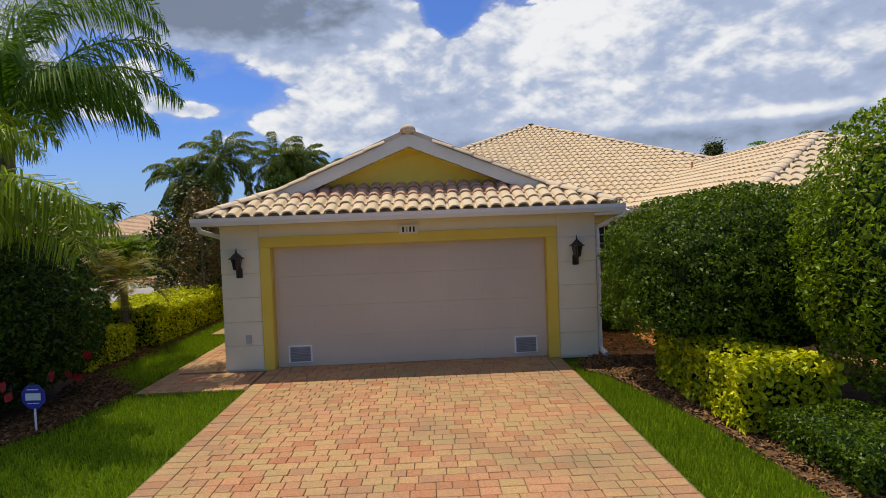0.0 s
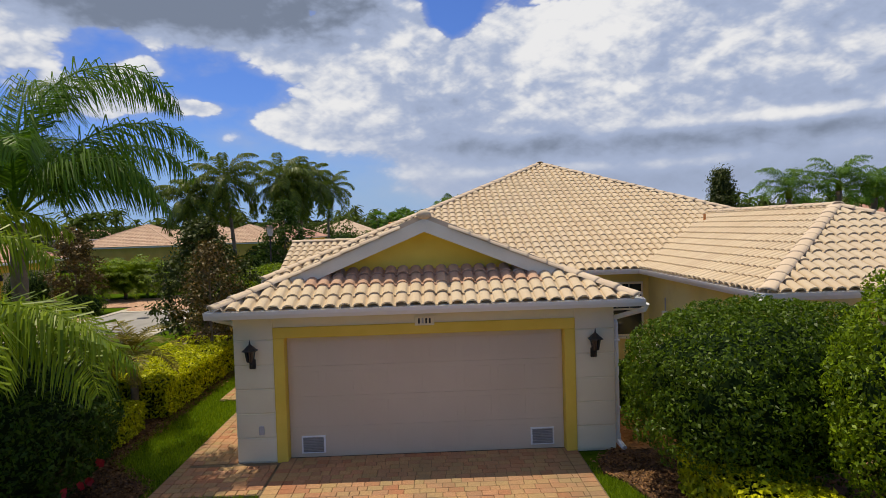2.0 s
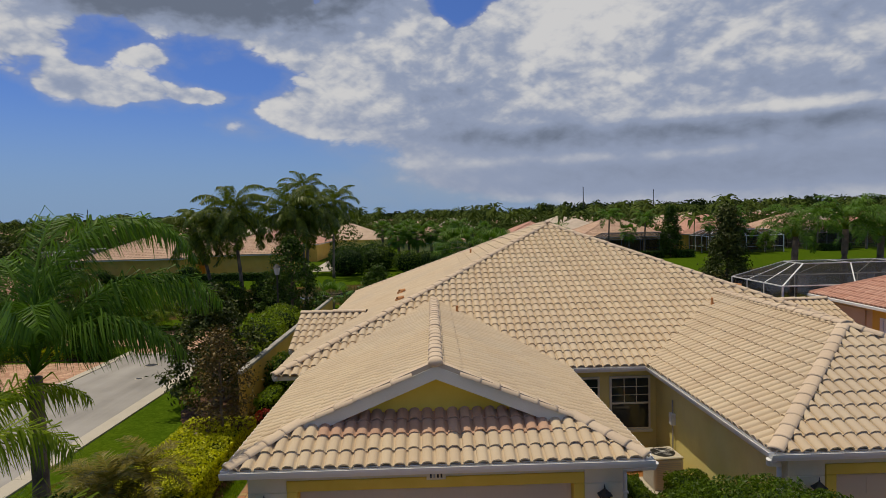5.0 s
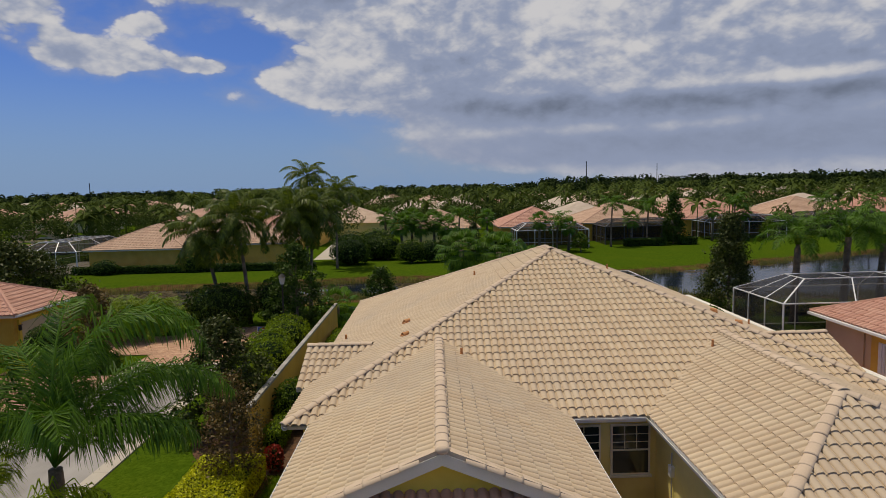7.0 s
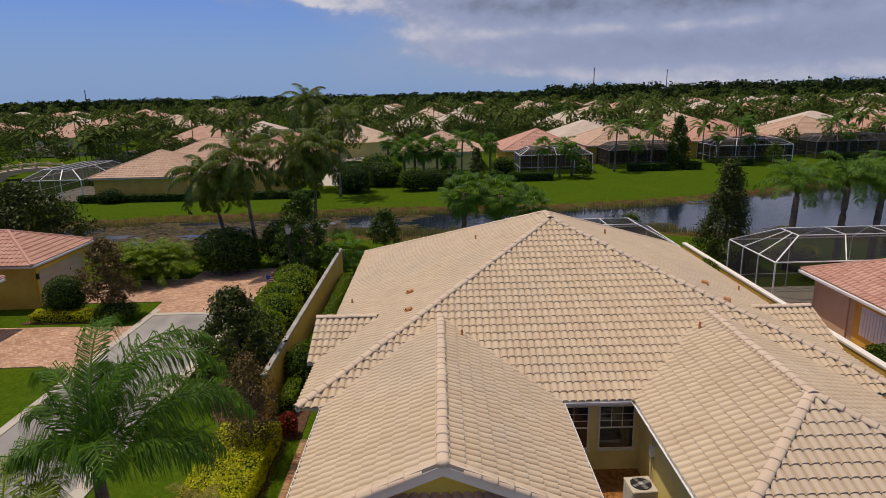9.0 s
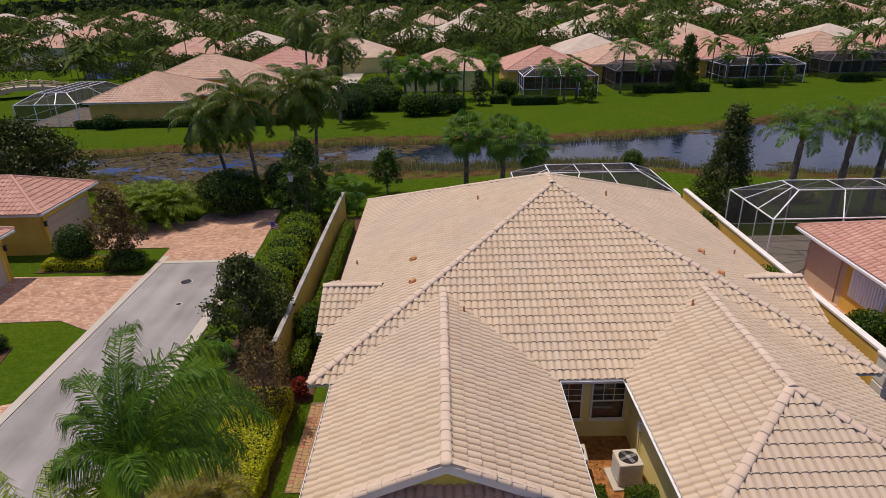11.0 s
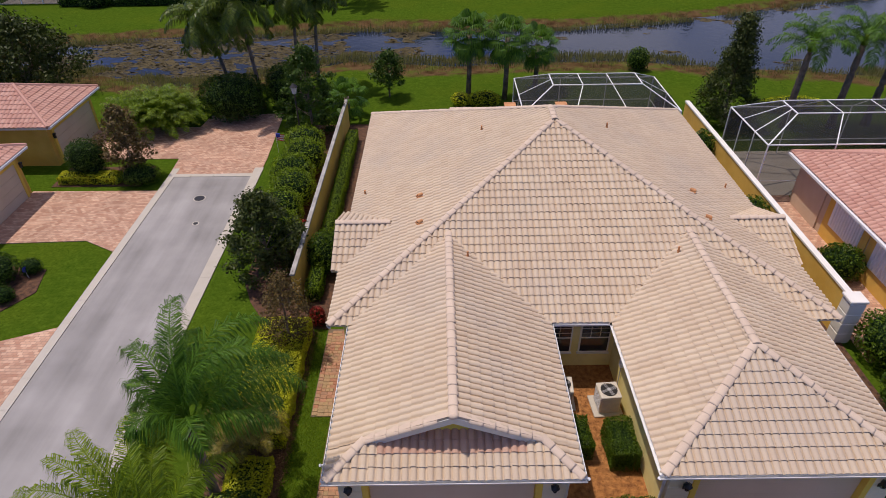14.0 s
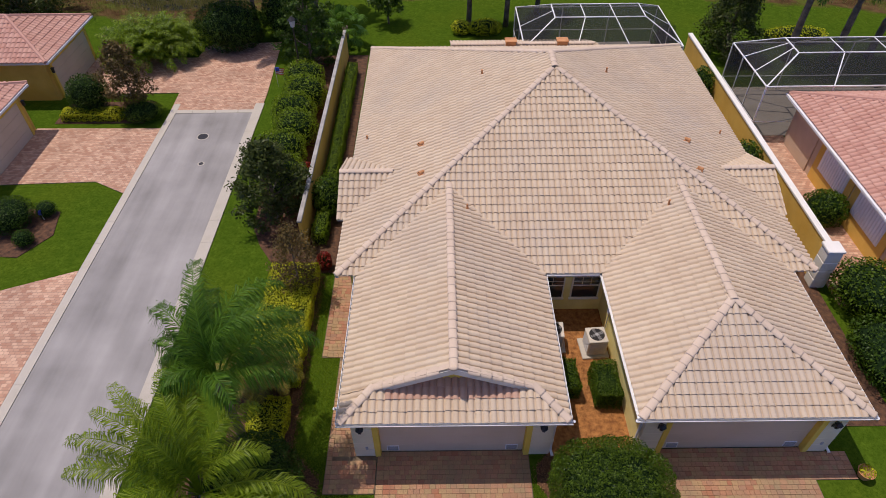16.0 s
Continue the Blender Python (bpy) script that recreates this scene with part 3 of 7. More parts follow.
def build_ground():
    xs = sorted(set([-4000, -1500, -600, -250, -120] + [round(v, 2) for v in np.arange(-62, 84, 1.5)] + [120, 250, 600, 1500, 4000]))
    ys = sorted(set([-4000, -1500, -400, -120, -40] + [round(v, 2) for v in np.arange(-14, 34, 4.0)] + [round(v, 2) for v in np.arange(34, 78, 0.8)] + [90, 120, 250, 600, 1500, 4000]))
    v = [(x, y, ground_height(x, y)) for y in ys for x in xs]
    n = len(xs)
    f = [(j * n + i, j * n + i + 1, (j + 1) * n + i + 1, (j + 1) * n + i) for j in range(len(ys) - 1) for i in range(n - 1)]
    me = mesh_of(v, f, "ground")
    me.materials.append(GROUND)
    me.shade_smooth()
    tagged(new("ground", me), "green mown lawn running to the pond bank", "lawn", kind="structure")


build_ground()
bmw = bmesh.new()
for i in range(-60, 80, 4):
    bmw.faces.new([bmw.verts.new(q) for q in ((i, pond_near(i) - 3.5, -0.45), (i + 4, pond_near(i + 4) - 3.5, -0.45), (i + 4, pond_far(i + 4) + 3.5, -0.45), (i, pond_far(i) + 3.5, -0.45))])
bmesh.ops.remove_doubles(bmw, verts=bmw.verts, dist=0.001)
tagged(part("water", bmw, WATER), "dark blue rippled pond water between grassy banks", "pond", kind="structure")


def slab(name, pts, z1, mat, label, category, z0=-0.12, kind="structure"):
    return tagged(part(name, poly_slab(pts, z0, z1), mat), label, category, kind=kind)


def rect(x0, x1, y0, y1):
    return [(x0, y0), (x1, y0), (x1, y1), (x0, y1)]


slab("road", rect(-16.0, -11.42, -60, 22.2), 0.0, ROAD, "pale grey asphalt lane with faint tyre stains", "road")
for x0, x1 in ((-16.38, -16.0), (-11.42, -10.88)):
    kerb = tagged(thing("kerb", "pale concrete ribbon kerb beside the asphalt lane", "kerb", kind="structure"))
    for k in range(-12, 15):
        part("kerb_stone", boxed(x0, x1, k * 1.55 + 0.003, k * 1.55 + 1.547, -0.12, 0.035, bevel=0.004), CONCRETE, kerb)
kerb = thing("kerb", "pale concrete strip where lane meets brick paving", "kerb", kind="structure")
for k in range(4):
    part("kerb_stone", boxed(-16.38 + k * 1.36, -16.38 + k * 1.36 + 1.35, 22.2, 22.55, -0.12, 0.03, bevel=0.012), CONCRETE, kerb)
slab("pavement", [(-23.6, 24.6), (-16.5, 24.6), (-16.4, 22.55), (-10.95, 22.55), (-10.95, 24.5), (-11.3, 31.5), (-16.4, 31.2), (-16.6, 29.3), (-23.6, 29.3)], 0.02, PAVING_FAR, "terracotta brick-paved turning court", "paving")
slab("pavement", [(-23.6, 15.4), (-18.2, 15.6), (-16.4, 14.6), (-16.4, 20.6), (-23.6, 20.7)], 0.021, PAVING_FAR, "terracotta brick-paved driveway beside the lane", "paving")
slab("pavement", [(-26.0, -1.0), (-16.4, -1.0), (-16.4, 9.1), (-19.4, 7.9), (-26.0, 7.6)], 0.022, PAVING_FAR, "terracotta brick-paved driveway beside the lane", "paving")
slab("pavement", rect(16.5, 19.2, 6.5, 21.0), 0.02, PAVING_FAR, "terracotta brick side path by the yellow wall", "paving")
slab("pavement", rect(17.0, 33.0, 19.2, 24.6), 0.03, DECK, "pale concrete pool deck under a screen cage", "paving")
slab("pavement", rect(-50.0, -42.6, 63.5, 77.0), 0.03, DECK, "pale concrete pool deck under a screen cage", "paving")
slab("pavement", rect(5.0, 14.6, 24.6, 31.0), 0.03, DECK, "pale concrete pool deck under a screen cage", "paving")
slab("road", [(-16.2, 72), (-12.8, 72), (-14.3, 120), (-18.8, 120)], 0.01, CONCRETE, "pale concrete street between the far villas", "road")
mh = thing("manhole_cover", "dark iron manhole cover set in the lane", "manhole cover", (-13.7, 19.7, 0.0))
bmh = bmesh.new(); bmesh.ops.create_cone(bmh, cap_ends=True, segments=28, radius1=0.29, radius2=0.29, depth=0.02, matrix=pose(0, 0, 0.006))
part("cover", bmh, BLACK, mh)
bmh = bmesh.new(); bmesh.ops.create_cone(bmh, cap_ends=True, segments=28, radius1=0.34, radius2=0.34, depth=0.012, matrix=pose(0, 0, 0.003))
part("rim", bmh, CONCRETE, mh)
slab("bed", rect(3.4, 6.5, 0.0, 6.6), 0.022, MULCH_ORANGE, "orange-brown mulch bed between the garages", "mulch bed")
slab("bed", [(2.95, -0.9), (3.2, -1.3), (3.55, -2.8), (3.74, -4.2), (3.82, -5.6), (3.85, -8.0), (9.0, -8.0), (9.0, 0.1), (3.4, 0.1), (3.0, -0.4)], 0.018, MULCH, "dark mulch bed under the clipped bushes", "mulch bed")
slab("bed", [(-9.0, -4.6), (-5.2, -4.4), (-4.5, -2.8), (-4.3, -0.8), (-5.4, 0.3), (-5.5, 8.8), (-7.7, 8.8), (-7.8, 0.2), (-9.0, -0.4)], 0.012, MULCH, "dark mulch bed under hedge and palms", "mulch bed")
slab("bed", [(-7.4, 8.8), (-4.9, 8.8), (-5.0, 29.4), (-9.9, 29.4), (-9.3, 22.0), (-9.2, 12.0), (-8.6, 10.6)], 0.014, MULCH, "dark mulch bed along the garden wall", "mulch bed")
slab("bed", rect(-22.8, -17.6, 21.2, 23.6), 0.02, MULCH, "dark mulch bed in a lawn island", "mulch bed")
slab("bed", [(-22.5, 10.2), (-19.6, 10.0), (-18.6, 11.5), (-19.0, 13.2), (-22.5, 13.8)], 0.014, MULCH, "dark mulch bed with a clipped shrub", "mulch bed")
slab("bed", rect(13.6, 16.0, 1.0, 26.0), 0.012, MULCH, "narrow dark mulch bed beside the house", "mulch bed")

# ---- the paired house ----
E, SL = 2.72, 0.41
K = math.sqrt(1 + SL * SL)
house = thing("duplex_house", "cream stucco paired villa with cream barrel-tile hip roofs", "house")
roof = part("roof", boxed(-4.1, 14.1, 6.15, 24.8, 2.56, 2.70), TRIM, house, "cream concrete barrel-tile roof with white fascia")
RX0, RX1, RY0, RY1, CX, AF, AB = -4.2, 14.2, 6.05, 24.9, 5.0, 15.25, 16.6
HW = (RX1 - RX0) / 2
TOP = E + SL * HW


def stuff_tiles(mesh, parent, mat=None, name="tiles"):
    ob = part(name, mesh, mat or TILE, parent)
    ob["kind"] = "stuff"
    return ob


stuff_tiles(tile_field((RX0, RY0, E), (1, 0, 0), (0, 1, SL), [(0, 0), (2 * HW, 0), (HW, (AF - RY0) * K)]), roof)
stuff_tiles(tile_field((RX0, RY1, E), (0, -1, 0), (1, 0, SL), [(0, 0), (RY1 - RY0, 0), (RY1 - AF, HW * K), (RY1 - AB, HW * K)]), roof)
stuff_tiles(tile_field((RX1, RY0, E), (0, 1, 0), (-1, 0, SL), [(0, 0), (RY1 - RY0, 0), (AB - RY0, HW * K), (AF - RY0, HW * K)]), roof)
SB = (TOP - E) / (RY1 - AB)
stuff_tiles(tile_field((RX1, RY1, E), (-1, 0, 0), (0, -1, SB), [(0, 0), (2 * HW, 0), (HW, (RY1 - AB) * math.sqrt(1 + SB * SB))], fine=False), roof)
caps((RX0, RY0, E), (CX, AF, TOP), roof)
caps((RX1, RY0, E), (CX, AF, TOP), roof)
caps((RX0, RY1, E), (CX, AB, TOP), roof)
caps((RX1, RY1, E), (CX, AB, TOP), roof)
caps((CX, AF - 0.1, TOP), (CX, AB + 0.1, TOP), roof)
# roof decks just under the tiles
bmd = bmesh.new()
q = [bmd.verts.new(p) for p in ((RX0, RY0, E - 0.03), (RX1, RY0, E - 0.03), (RX1, RY1, E - 0.03), (RX0, RY1, E - 0.03), (CX, AF, TOP - 0.03), (CX, AB, TOP - 0.03))]
for f in ((0, 1, 4), (1, 2, 5, 4), (2, 3, 5), (3, 0, 4, 5), (3, 2, 1, 0)):
    bmd.faces.new([q[i] for i in f])
part("roof_deck", bmd, TILE_CAP, roof)

# garage with the small front gable
G0, GH, GY, GG = 0.19, 3.58, -0.28, 0.72
GZ = E + SL * GH
groof = part("garage_roof", boxed(G0 - GH + 0.06, G0 + GH - 0.06, GY + 0.06, 6.3, 2.57, 2.705), TRIM, house, "cream barrel-tile garage roof with front gable")
stuff_tiles(tile_field((G0 - GH, 10.2, E), (0, -1, 0), (1, 0, SL), [(0, 0), (10.2 - GG, 0), (10.2 - GG, GH * K), (0, GH * K)]), groof)
stuff_tiles(tile_field((G0 - GH, 10.2, E), (0, -1, 0), (1, 0, SL), [(10.2 - GG, 0), (10.2 - GY, 0), (10.2 - GG, (GG - GY) * K)]), groof)
stuff_tiles(tile_field((G0 + GH, GG, E), (0, 1, 0), (-1, 0, SL), [(0, 0), (10.2 - GG, 0), (10.2 - GG, GH * K), (0, GH * K)]), groof)
stuff_tiles(tile_field((G0 + GH, GY, E), (0, 1, 0), (-1, 0, SL), [(0, 0), (GG - GY, 0), (GG - GY, (GG - GY) * K)]), groof)
sk_poly = [(0, 0), (2 * GH, 0), (2 * GH - 1.4, 1.4 * K), (1.4, 1.4 * K)]
sk_o, sk_u, sk_v = (G0 - GH, GY, E), (1, 0, 0), (0, 1, SL)
stuff_tiles(tile_field(sk_o, sk_u, sk_v, sk_poly, skip=99), groof)
tv, tf = one_tile()
tile_mesh = mesh_of(tv, tf, "roof_tile")
tile_mesh.materials.append(TILE_PIECE)
tile_mesh.shade_smooth()
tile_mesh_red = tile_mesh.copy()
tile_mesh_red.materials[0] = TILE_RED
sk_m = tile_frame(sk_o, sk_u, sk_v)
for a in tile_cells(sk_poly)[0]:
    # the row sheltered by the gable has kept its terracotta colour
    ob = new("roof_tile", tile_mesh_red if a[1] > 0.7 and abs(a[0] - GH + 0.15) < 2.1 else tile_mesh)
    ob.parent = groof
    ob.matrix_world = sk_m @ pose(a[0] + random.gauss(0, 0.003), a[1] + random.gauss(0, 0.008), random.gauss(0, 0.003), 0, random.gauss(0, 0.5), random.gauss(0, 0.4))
caps((G0 - GH, GY, E), (G0 - GH + 1.05, GG + 0.05, E + SL * 1.05), groof)
caps((G0 + GH, GY, E), (G0 + GH - 1.05, GG + 0.05, E + SL * 1.05), groof)
caps((G0, GG - 0.08, GZ), (G0, 9.9, GZ), groof, lift=0.04)
bmd = bmesh.new()
q = [bmd.verts.new(p) for p in ((G0 - GH, GY, E - 0.03), (G0 + GH, GY, E - 0.03), (G0 + GH, 10.2, E - 0.03), (G0 - GH, 10.2, E - 0.03), (G0 - GH + 1.3, GY + 1.3, E + 1.3 * SL - 0.03), (G0 + GH - 1.3, GY + 1.3, E + 1.3 * SL - 0.03), (G0, GG + 0.02, GZ - 0.03), (G0, 10.2, GZ - 0.03), (G0 - GH + 1.0, GG + 0.02, E + SL - 0.03), (G0 + GH - 1.0, GG + 0.02, E + SL - 0.03))]
for f in ((0, 1, 5, 4), (0, 8, 6, 7, 3), (1, 2, 7, 6, 9), (3, 2, 1, 0)):
    bmd.faces.new([q[i] for i in f])
part("roof_deck", bmd, TILE_CAP, groof)
# gable wall, rake boards and rake tiles
bmg = bmesh.new()
yg = 1.0
gw = GH - 1.15
vs = [[bmg.verts.new((x, y, z)) for x, z in ((G0 - gw, E + 0.3), (G0 + gw, E + 0.3), (G0, GZ - 0.06))] for y in (yg, yg + 0.15)]
bmg.faces.new(vs[0]); bmg.faces.new(vs[1][::-1])
for i in range(3):
    bmg.faces.new((vs[0][i], vs[1][i], vs[1][(i + 1) % 3], vs[0][(i + 1) % 3]))
bmesh.ops.recalc_face_normals(bmg, faces=bmg.faces)
part("gable_wall", bmg, STUCCO_Y, house, "yellow stucco gable triangle")
for s in (-1, 1):
    for off, d0, d1, nm in ((0.0, GG - 0.06, GG - 0.02, "rake_board"), (-0.03, GG - 0.02, yg, "rake_soffit")):
        bmr = bmesh.new()
        t0, t1 = (-0.26, -0.02) if nm == "rake_board" else (-0.24, -0.19)
        a = [bmr.verts.new((G0 + s * x, y, GZ - SL * x + t)) for y in (d0, d1) for x, t in ((0.0, t0), (0.0, t1), (GH - 0.93, t1), (GH - 0.93, t0))]
        for f in ((0, 1, 2, 3), (7, 6, 5, 4), (0, 4, 5, 1), (1, 5, 6, 2), (2, 6, 7, 3), (3, 7, 4, 0)):
            bmr.faces.new([a[i] for i in f])
        bmesh.ops.recalc_face_normals(bmr, faces=bmr.faces)
        part(nm, bmr, TRIM, house, "white rake board" if nm == "rake_board" else "")

# rake tiles over the gable's edges and a rounded ridge end
for s in (-1, 1):
    caps((G0 + s * (GH - 1.0), GG + 0.03, E + SL * 1.0), (G0 + s * 0.12, GG + 0.03, GZ - SL * 0.12), groof, lift=0.0)
for s in (-1, 1):
    part("rake_mortar", beam(bmesh.new(), (G0 + s * (GH - 1.1), GG + 0.07, E + SL * 1.1 + 0.01), (G0, GG + 0.07, GZ + 0.02), 0.20, 0.10), TILE_CAP, groof)
bmr = bmesh.new()
bmesh.ops.create_uvsphere(bmr, u_segments=12, v_segments=8, radius=1.0, matrix=Matrix.LocRotScale((G0, GG - 0.06, GZ + 0.055), None, (0.135, 0.10, 0.085)))
part("ridge_end", bmr, TILE_CAP, groof, "grey mortared ridge end", smooth=True)

# hip-roofed second garage
H0, HH, HY = 9.62, 3.62, -0.22
HZ = E + SL * HH
hroof = part("garage_roof", boxed(H0 - HH + 0.06, H0 + HH - 0.06, HY + 0.06, 6.3, 2.57, 2.705), TRIM, house, "cream barrel-tile hipped garage roof")
stuff_tiles(tile_field((H0 - HH, 10.2, E), (0, -1, 0), (1, 0, SL), [(0, 0), (10.2 - HY, 0), (10.2 - HY - HH, HH * K), (0, HH * K)]), hroof)
stuff_tiles(tile_field((H0 + HH, HY, E), (0, 1, 0), (-1, 0, SL), [(0, 0), (10.2 - HY, 0), (10.2 - HY, HH * K), (HH, HH * K)]), hroof)
stuff_tiles(tile_field((H0 - HH, HY, E), (1, 0, 0), (0, 1, SL), [(0, 0), (2 * HH, 0), (HH, HH * K)]), hroof)
caps((H0 - HH, HY, E), (H0, HY + HH, HZ), hroof)
caps((H0 + HH, HY, E), (H0, HY + HH, HZ), hroof)
caps((H0, HY + HH - 0.1, HZ), (H0, 9.9, HZ), hroof, lift=0.04)
bmd = bmesh.new()
q = [bmd.verts.new(p) for p in ((H0 - HH, HY, E - 0.03), (H0 + HH, HY, E - 0.03), (H0 + HH, 10.2, E - 0.03), (H0 - HH, 10.2, E - 0.03), (H0, HY + HH, HZ - 0.03), (H0, 10.2, HZ - 0.03))]
for f in ((0, 1, 4), (0, 4, 5, 3), (1, 2, 5, 4), (3, 2, 1, 0)):
    bmd.faces.new([q[i] for i in f])
part("roof_deck", bmd, TILE_CAP, hroof)

# side dormer-like gables over the entries
for s, gx in ((1, -4.55), (-1, 14.36)):
    ry, rh = 11.45, 2.15
    jr = part("entry_roof", boxed(min(gx, gx + s * 0.6), max(gx, gx + s * 0.6), ry - rh + 0.05, ry + rh - 0.05, 2.58, 2.70), TRIM, house, "small cream barrel-tile entry roof")
    ln = 2.9
    if s == 1:
        stuff_tiles(tile_field((gx, ry - rh, E), (1, 0, 0), (0, 1, SL), [(0, 0), (0.5, 0), (ln, rh * K), (0, rh * K)]), jr)
        stuff_tiles(tile_field((gx + ln, ry + rh, E), (-1, 0, 0), (0, -1, SL), [(ln - 0.5, 0), (ln, 0), (ln, rh * K), (0, rh * K)]), jr)
    else:
        stuff_tiles(tile_field((gx - ln, ry - rh, E), (1, 0, 0), (0, 1, SL), [(ln - 0.5, 0), (ln, 0), (ln, rh * K), (0, rh * K)]), jr)
        stuff_tiles(tile_field((gx, ry + rh, E), (-1, 0, 0), (0, -1, SL), [(0, 0), (0.5, 0), (ln, rh * K), (0, rh * K)]), jr)
    caps((gx, ry, E + SL * rh), (gx + s * ln * 0.9, ry, E + SL * rh), jr)
    bmj = bmesh.new()
    v = [bmj.verts.new((x, y, z)) for x in (gx + s * 0.03, gx + s * 0.4) for y, z in ((ry - rh, E - 0.05), (ry + rh, E - 0.05), (ry, E + SL * rh - 0.03))]
    for f in ((0, 1, 2), (5, 4, 3), (0, 3, 4, 1), (1, 4, 5, 2), (2, 5, 3, 0)):
        bmj.faces.new([v[i] for i in f])
    bmesh.ops.recalc_face_normals(bmj, faces=bmj.faces)
    part("gable_wall", bmj, STUCCO, house)

# rear wing roof behind the main hip
rw = part("rear_roof", boxed(0.6, 9.0, 24.8, 26.8, 1.95, 2.08), TRIM, house)
RZ = 3.32
stuff_tiles(tile_field((9.1, 26.9, RZ - SL * 2.9), (-1, 0, 0), (0, -1, SL), [(0, 0), (8.6, 0), (8.6, 2.9 * K), (0, 2.9 * K)], fine=False), rw)
stuff_tiles(tile_field((0.5, 23.3, RZ - SL * 0.7), (1, 0, 0), (0, 1, SL), [(0, 0), (8.6, 0), (8.6, 0.7 * K), (0, 0.7 * K)], fine=False), rw)
caps((0.5, 24.0, RZ), (9.1, 24.0, RZ), rw)

# walls
part("wall", boxed(-3.75, 13.85, 6.55, 24.4, 0, 2.60), STUCCO_PALE, house, "pale yellow stucco walls")
part("wall", boxed(1.3, 8.8, 24.4, 26.4, 0, 2.0), STUCCO_PALE, house)
for gx0, gx1 in ((-3.15, 3.45), (6.38, 12.92)):
    part("wall", boxed(gx0, gx0 + 0.2, 0.32, 6.55, 0, 2.60), STUCCO_PALE, house)
    part("wall", boxed(gx1 - 0.2, gx1, 0.32, 6.55, 0, 2.60), STUCCO_PALE, house)


def garage_front(x0, x1, d0, d1, label):
    """Banded stucco piers and header, yellow surround and sectional door."""
    for a, b in ((x0, d0 - 0.19), (d1 + 0.19, x1)):
        part("pier", boxed(a + 0.008, b - 0.008, 0.074, 0.32, 0, 2.585), STUCCO, house)
        for k in range(6):
            z0 = 0.03 + k * 0.425
            part("stucco_band", boxed(a, b, 0.06, 0.31, z0, z0 + 0.416, bevel=0.008), STUCCO, house)
    part("header", boxed(d0 - 0.188, d1 + 0.188, 0.07, 0.32, 2.17, 2.585), STUCCO, house)
    for a, b, z0, z1 in ((d0 - 0.19, d0 - 0.0, 0.0, 2.17), (d1 + 0.0, d1 + 0.19, 0.0, 2.17), (d0 - 0.19, d1 + 0.19, 2.172, 2.36)):
        part("door_surround", boxed(a, b, 0.035, 0.30, z0, z1, bevel=0.008), STUCCO_Y, house, "yellow painted stucco surround")
    door = part("garage_door", boxed(d0 - 0.02, d1 + 0.02, 0.27, 0.31, 0.0, 2.2), DOORPAINT, house, label)
    n = 4
    for k in range(n):
        z0 = 0.02 + k * 0.538
        part("door_section", boxed(d0 + 0.005, d1 - 0.005, 0.235, 0.27, z0, z0 + 0.5365, bevel=0.0025), DOORPAINT, door)
        for i in range(8):
            w = (d1 - d0) / 8
            part("door_panel", boxed(d0 + i * w + 0.07, d0 + (i + 1) * w - 0.07, 0.2325, 0.24, z0 + 0.09, z0 + 0.44, bevel=0.002), DOORPAINT, door)
    for vx in (d0 + 0.2, d1 - 0.6):
        vent = part("door_vent", boxed(vx, vx + 0.42, 0.215, 0.24, 0.09, 0.40, bevel=0.006), WHITE, door, "white louvred door vent")
        part("vent_screen", boxed(vx + 0.035, vx + 0.385, 0.2105, 0.2155, 0.115, 0.375), BRONZE_GREY, vent)
    for vx in (d0 + 0.2, d1 - 0.6):
        for k in range(9):
            bms = bmesh.new()
            box(bms, vx + 0.03, vx + 0.39, -0.006, 0.006, -0.011, 0.011)
            bmesh.ops.transform(bms, matrix=pose(0, 0.212, 0.13 + k * 0.029, 35), verts=bms.verts)
            part("slat", bms, SLAT, door)
    part("door_seal", boxed(d0, d1, 0.225, 0.275, 0.0, 0.02), BLACK, door)


garage_front(-3.15, 3.45, -2.28, 2.57, "closed cream sectional garage door with two vents")
garage_front(6.38, 12.92, 7.25, 12.1, "closed cream sectional garage door with two vents")


def gutter(a, b, side):
    """K-style gutter along an eave from a to b; side: outward direction."""
    bm = bmesh.new()
    a, b, o = Vector(a), Vector(b), Vector(side)
    prof = [(0.0, 0.0), (0.0, -0.13), (0.09, -0.13), (0.13, -0.06), (0.145, 0.0), (0.13, 0.0), (0.115, -0.055), (0.08, -0.118), (0.012, -0.118), (0.012, 0.0)]
    ra, rb = ([bm.verts.new(p + o * u + Vector((0, 0, w))) for u, w in prof] for p in (a, b))
    n = len(prof)
    for i in range(n):
        bm.faces.new((ra[i], ra[(i + 1) % n], rb[(i + 1) % n], rb[i]))
    bm.faces.new(ra); bm.faces.new(rb[::-1])
    bmesh.ops.recalc_face_normals(bm, faces=bm.faces)
    part("gutter", bm, WHITE, house, "white aluminium gutter")


gz = 2.705
gutter((G0 - GH - 0.1, GY + 0.03, gz), (G0 + GH + 0.1, GY + 0.03, gz), (0, -1, 0))
gutter((H0 - HH - 0.1, HY + 0.03, gz), (H0 + HH + 0.1, HY + 0.03, gz), (0, -1, 0))
gutter((G0 + GH - 0.03, GY, gz), (G0 + GH - 0.03, RY0, gz), (1, 0, 0))
gutter((G0 - GH + 0.03, GY, gz), (G0 - GH + 0.03, RY0, gz), (-1, 0, 0))
gutter((H0 - HH + 0.03, HY, gz), (H0 - HH + 0.03, RY0, gz), (-1, 0, 0))
gutter((H0 + HH - 0.03, HY, gz), (H0 + HH - 0.03, RY0, gz), (1, 0, 0))
gutter((G0 + GH + 0.1, RY0 + 0.03, gz), (H0 - HH - 0.1, RY0 + 0.03, gz), (0, -1, 0))
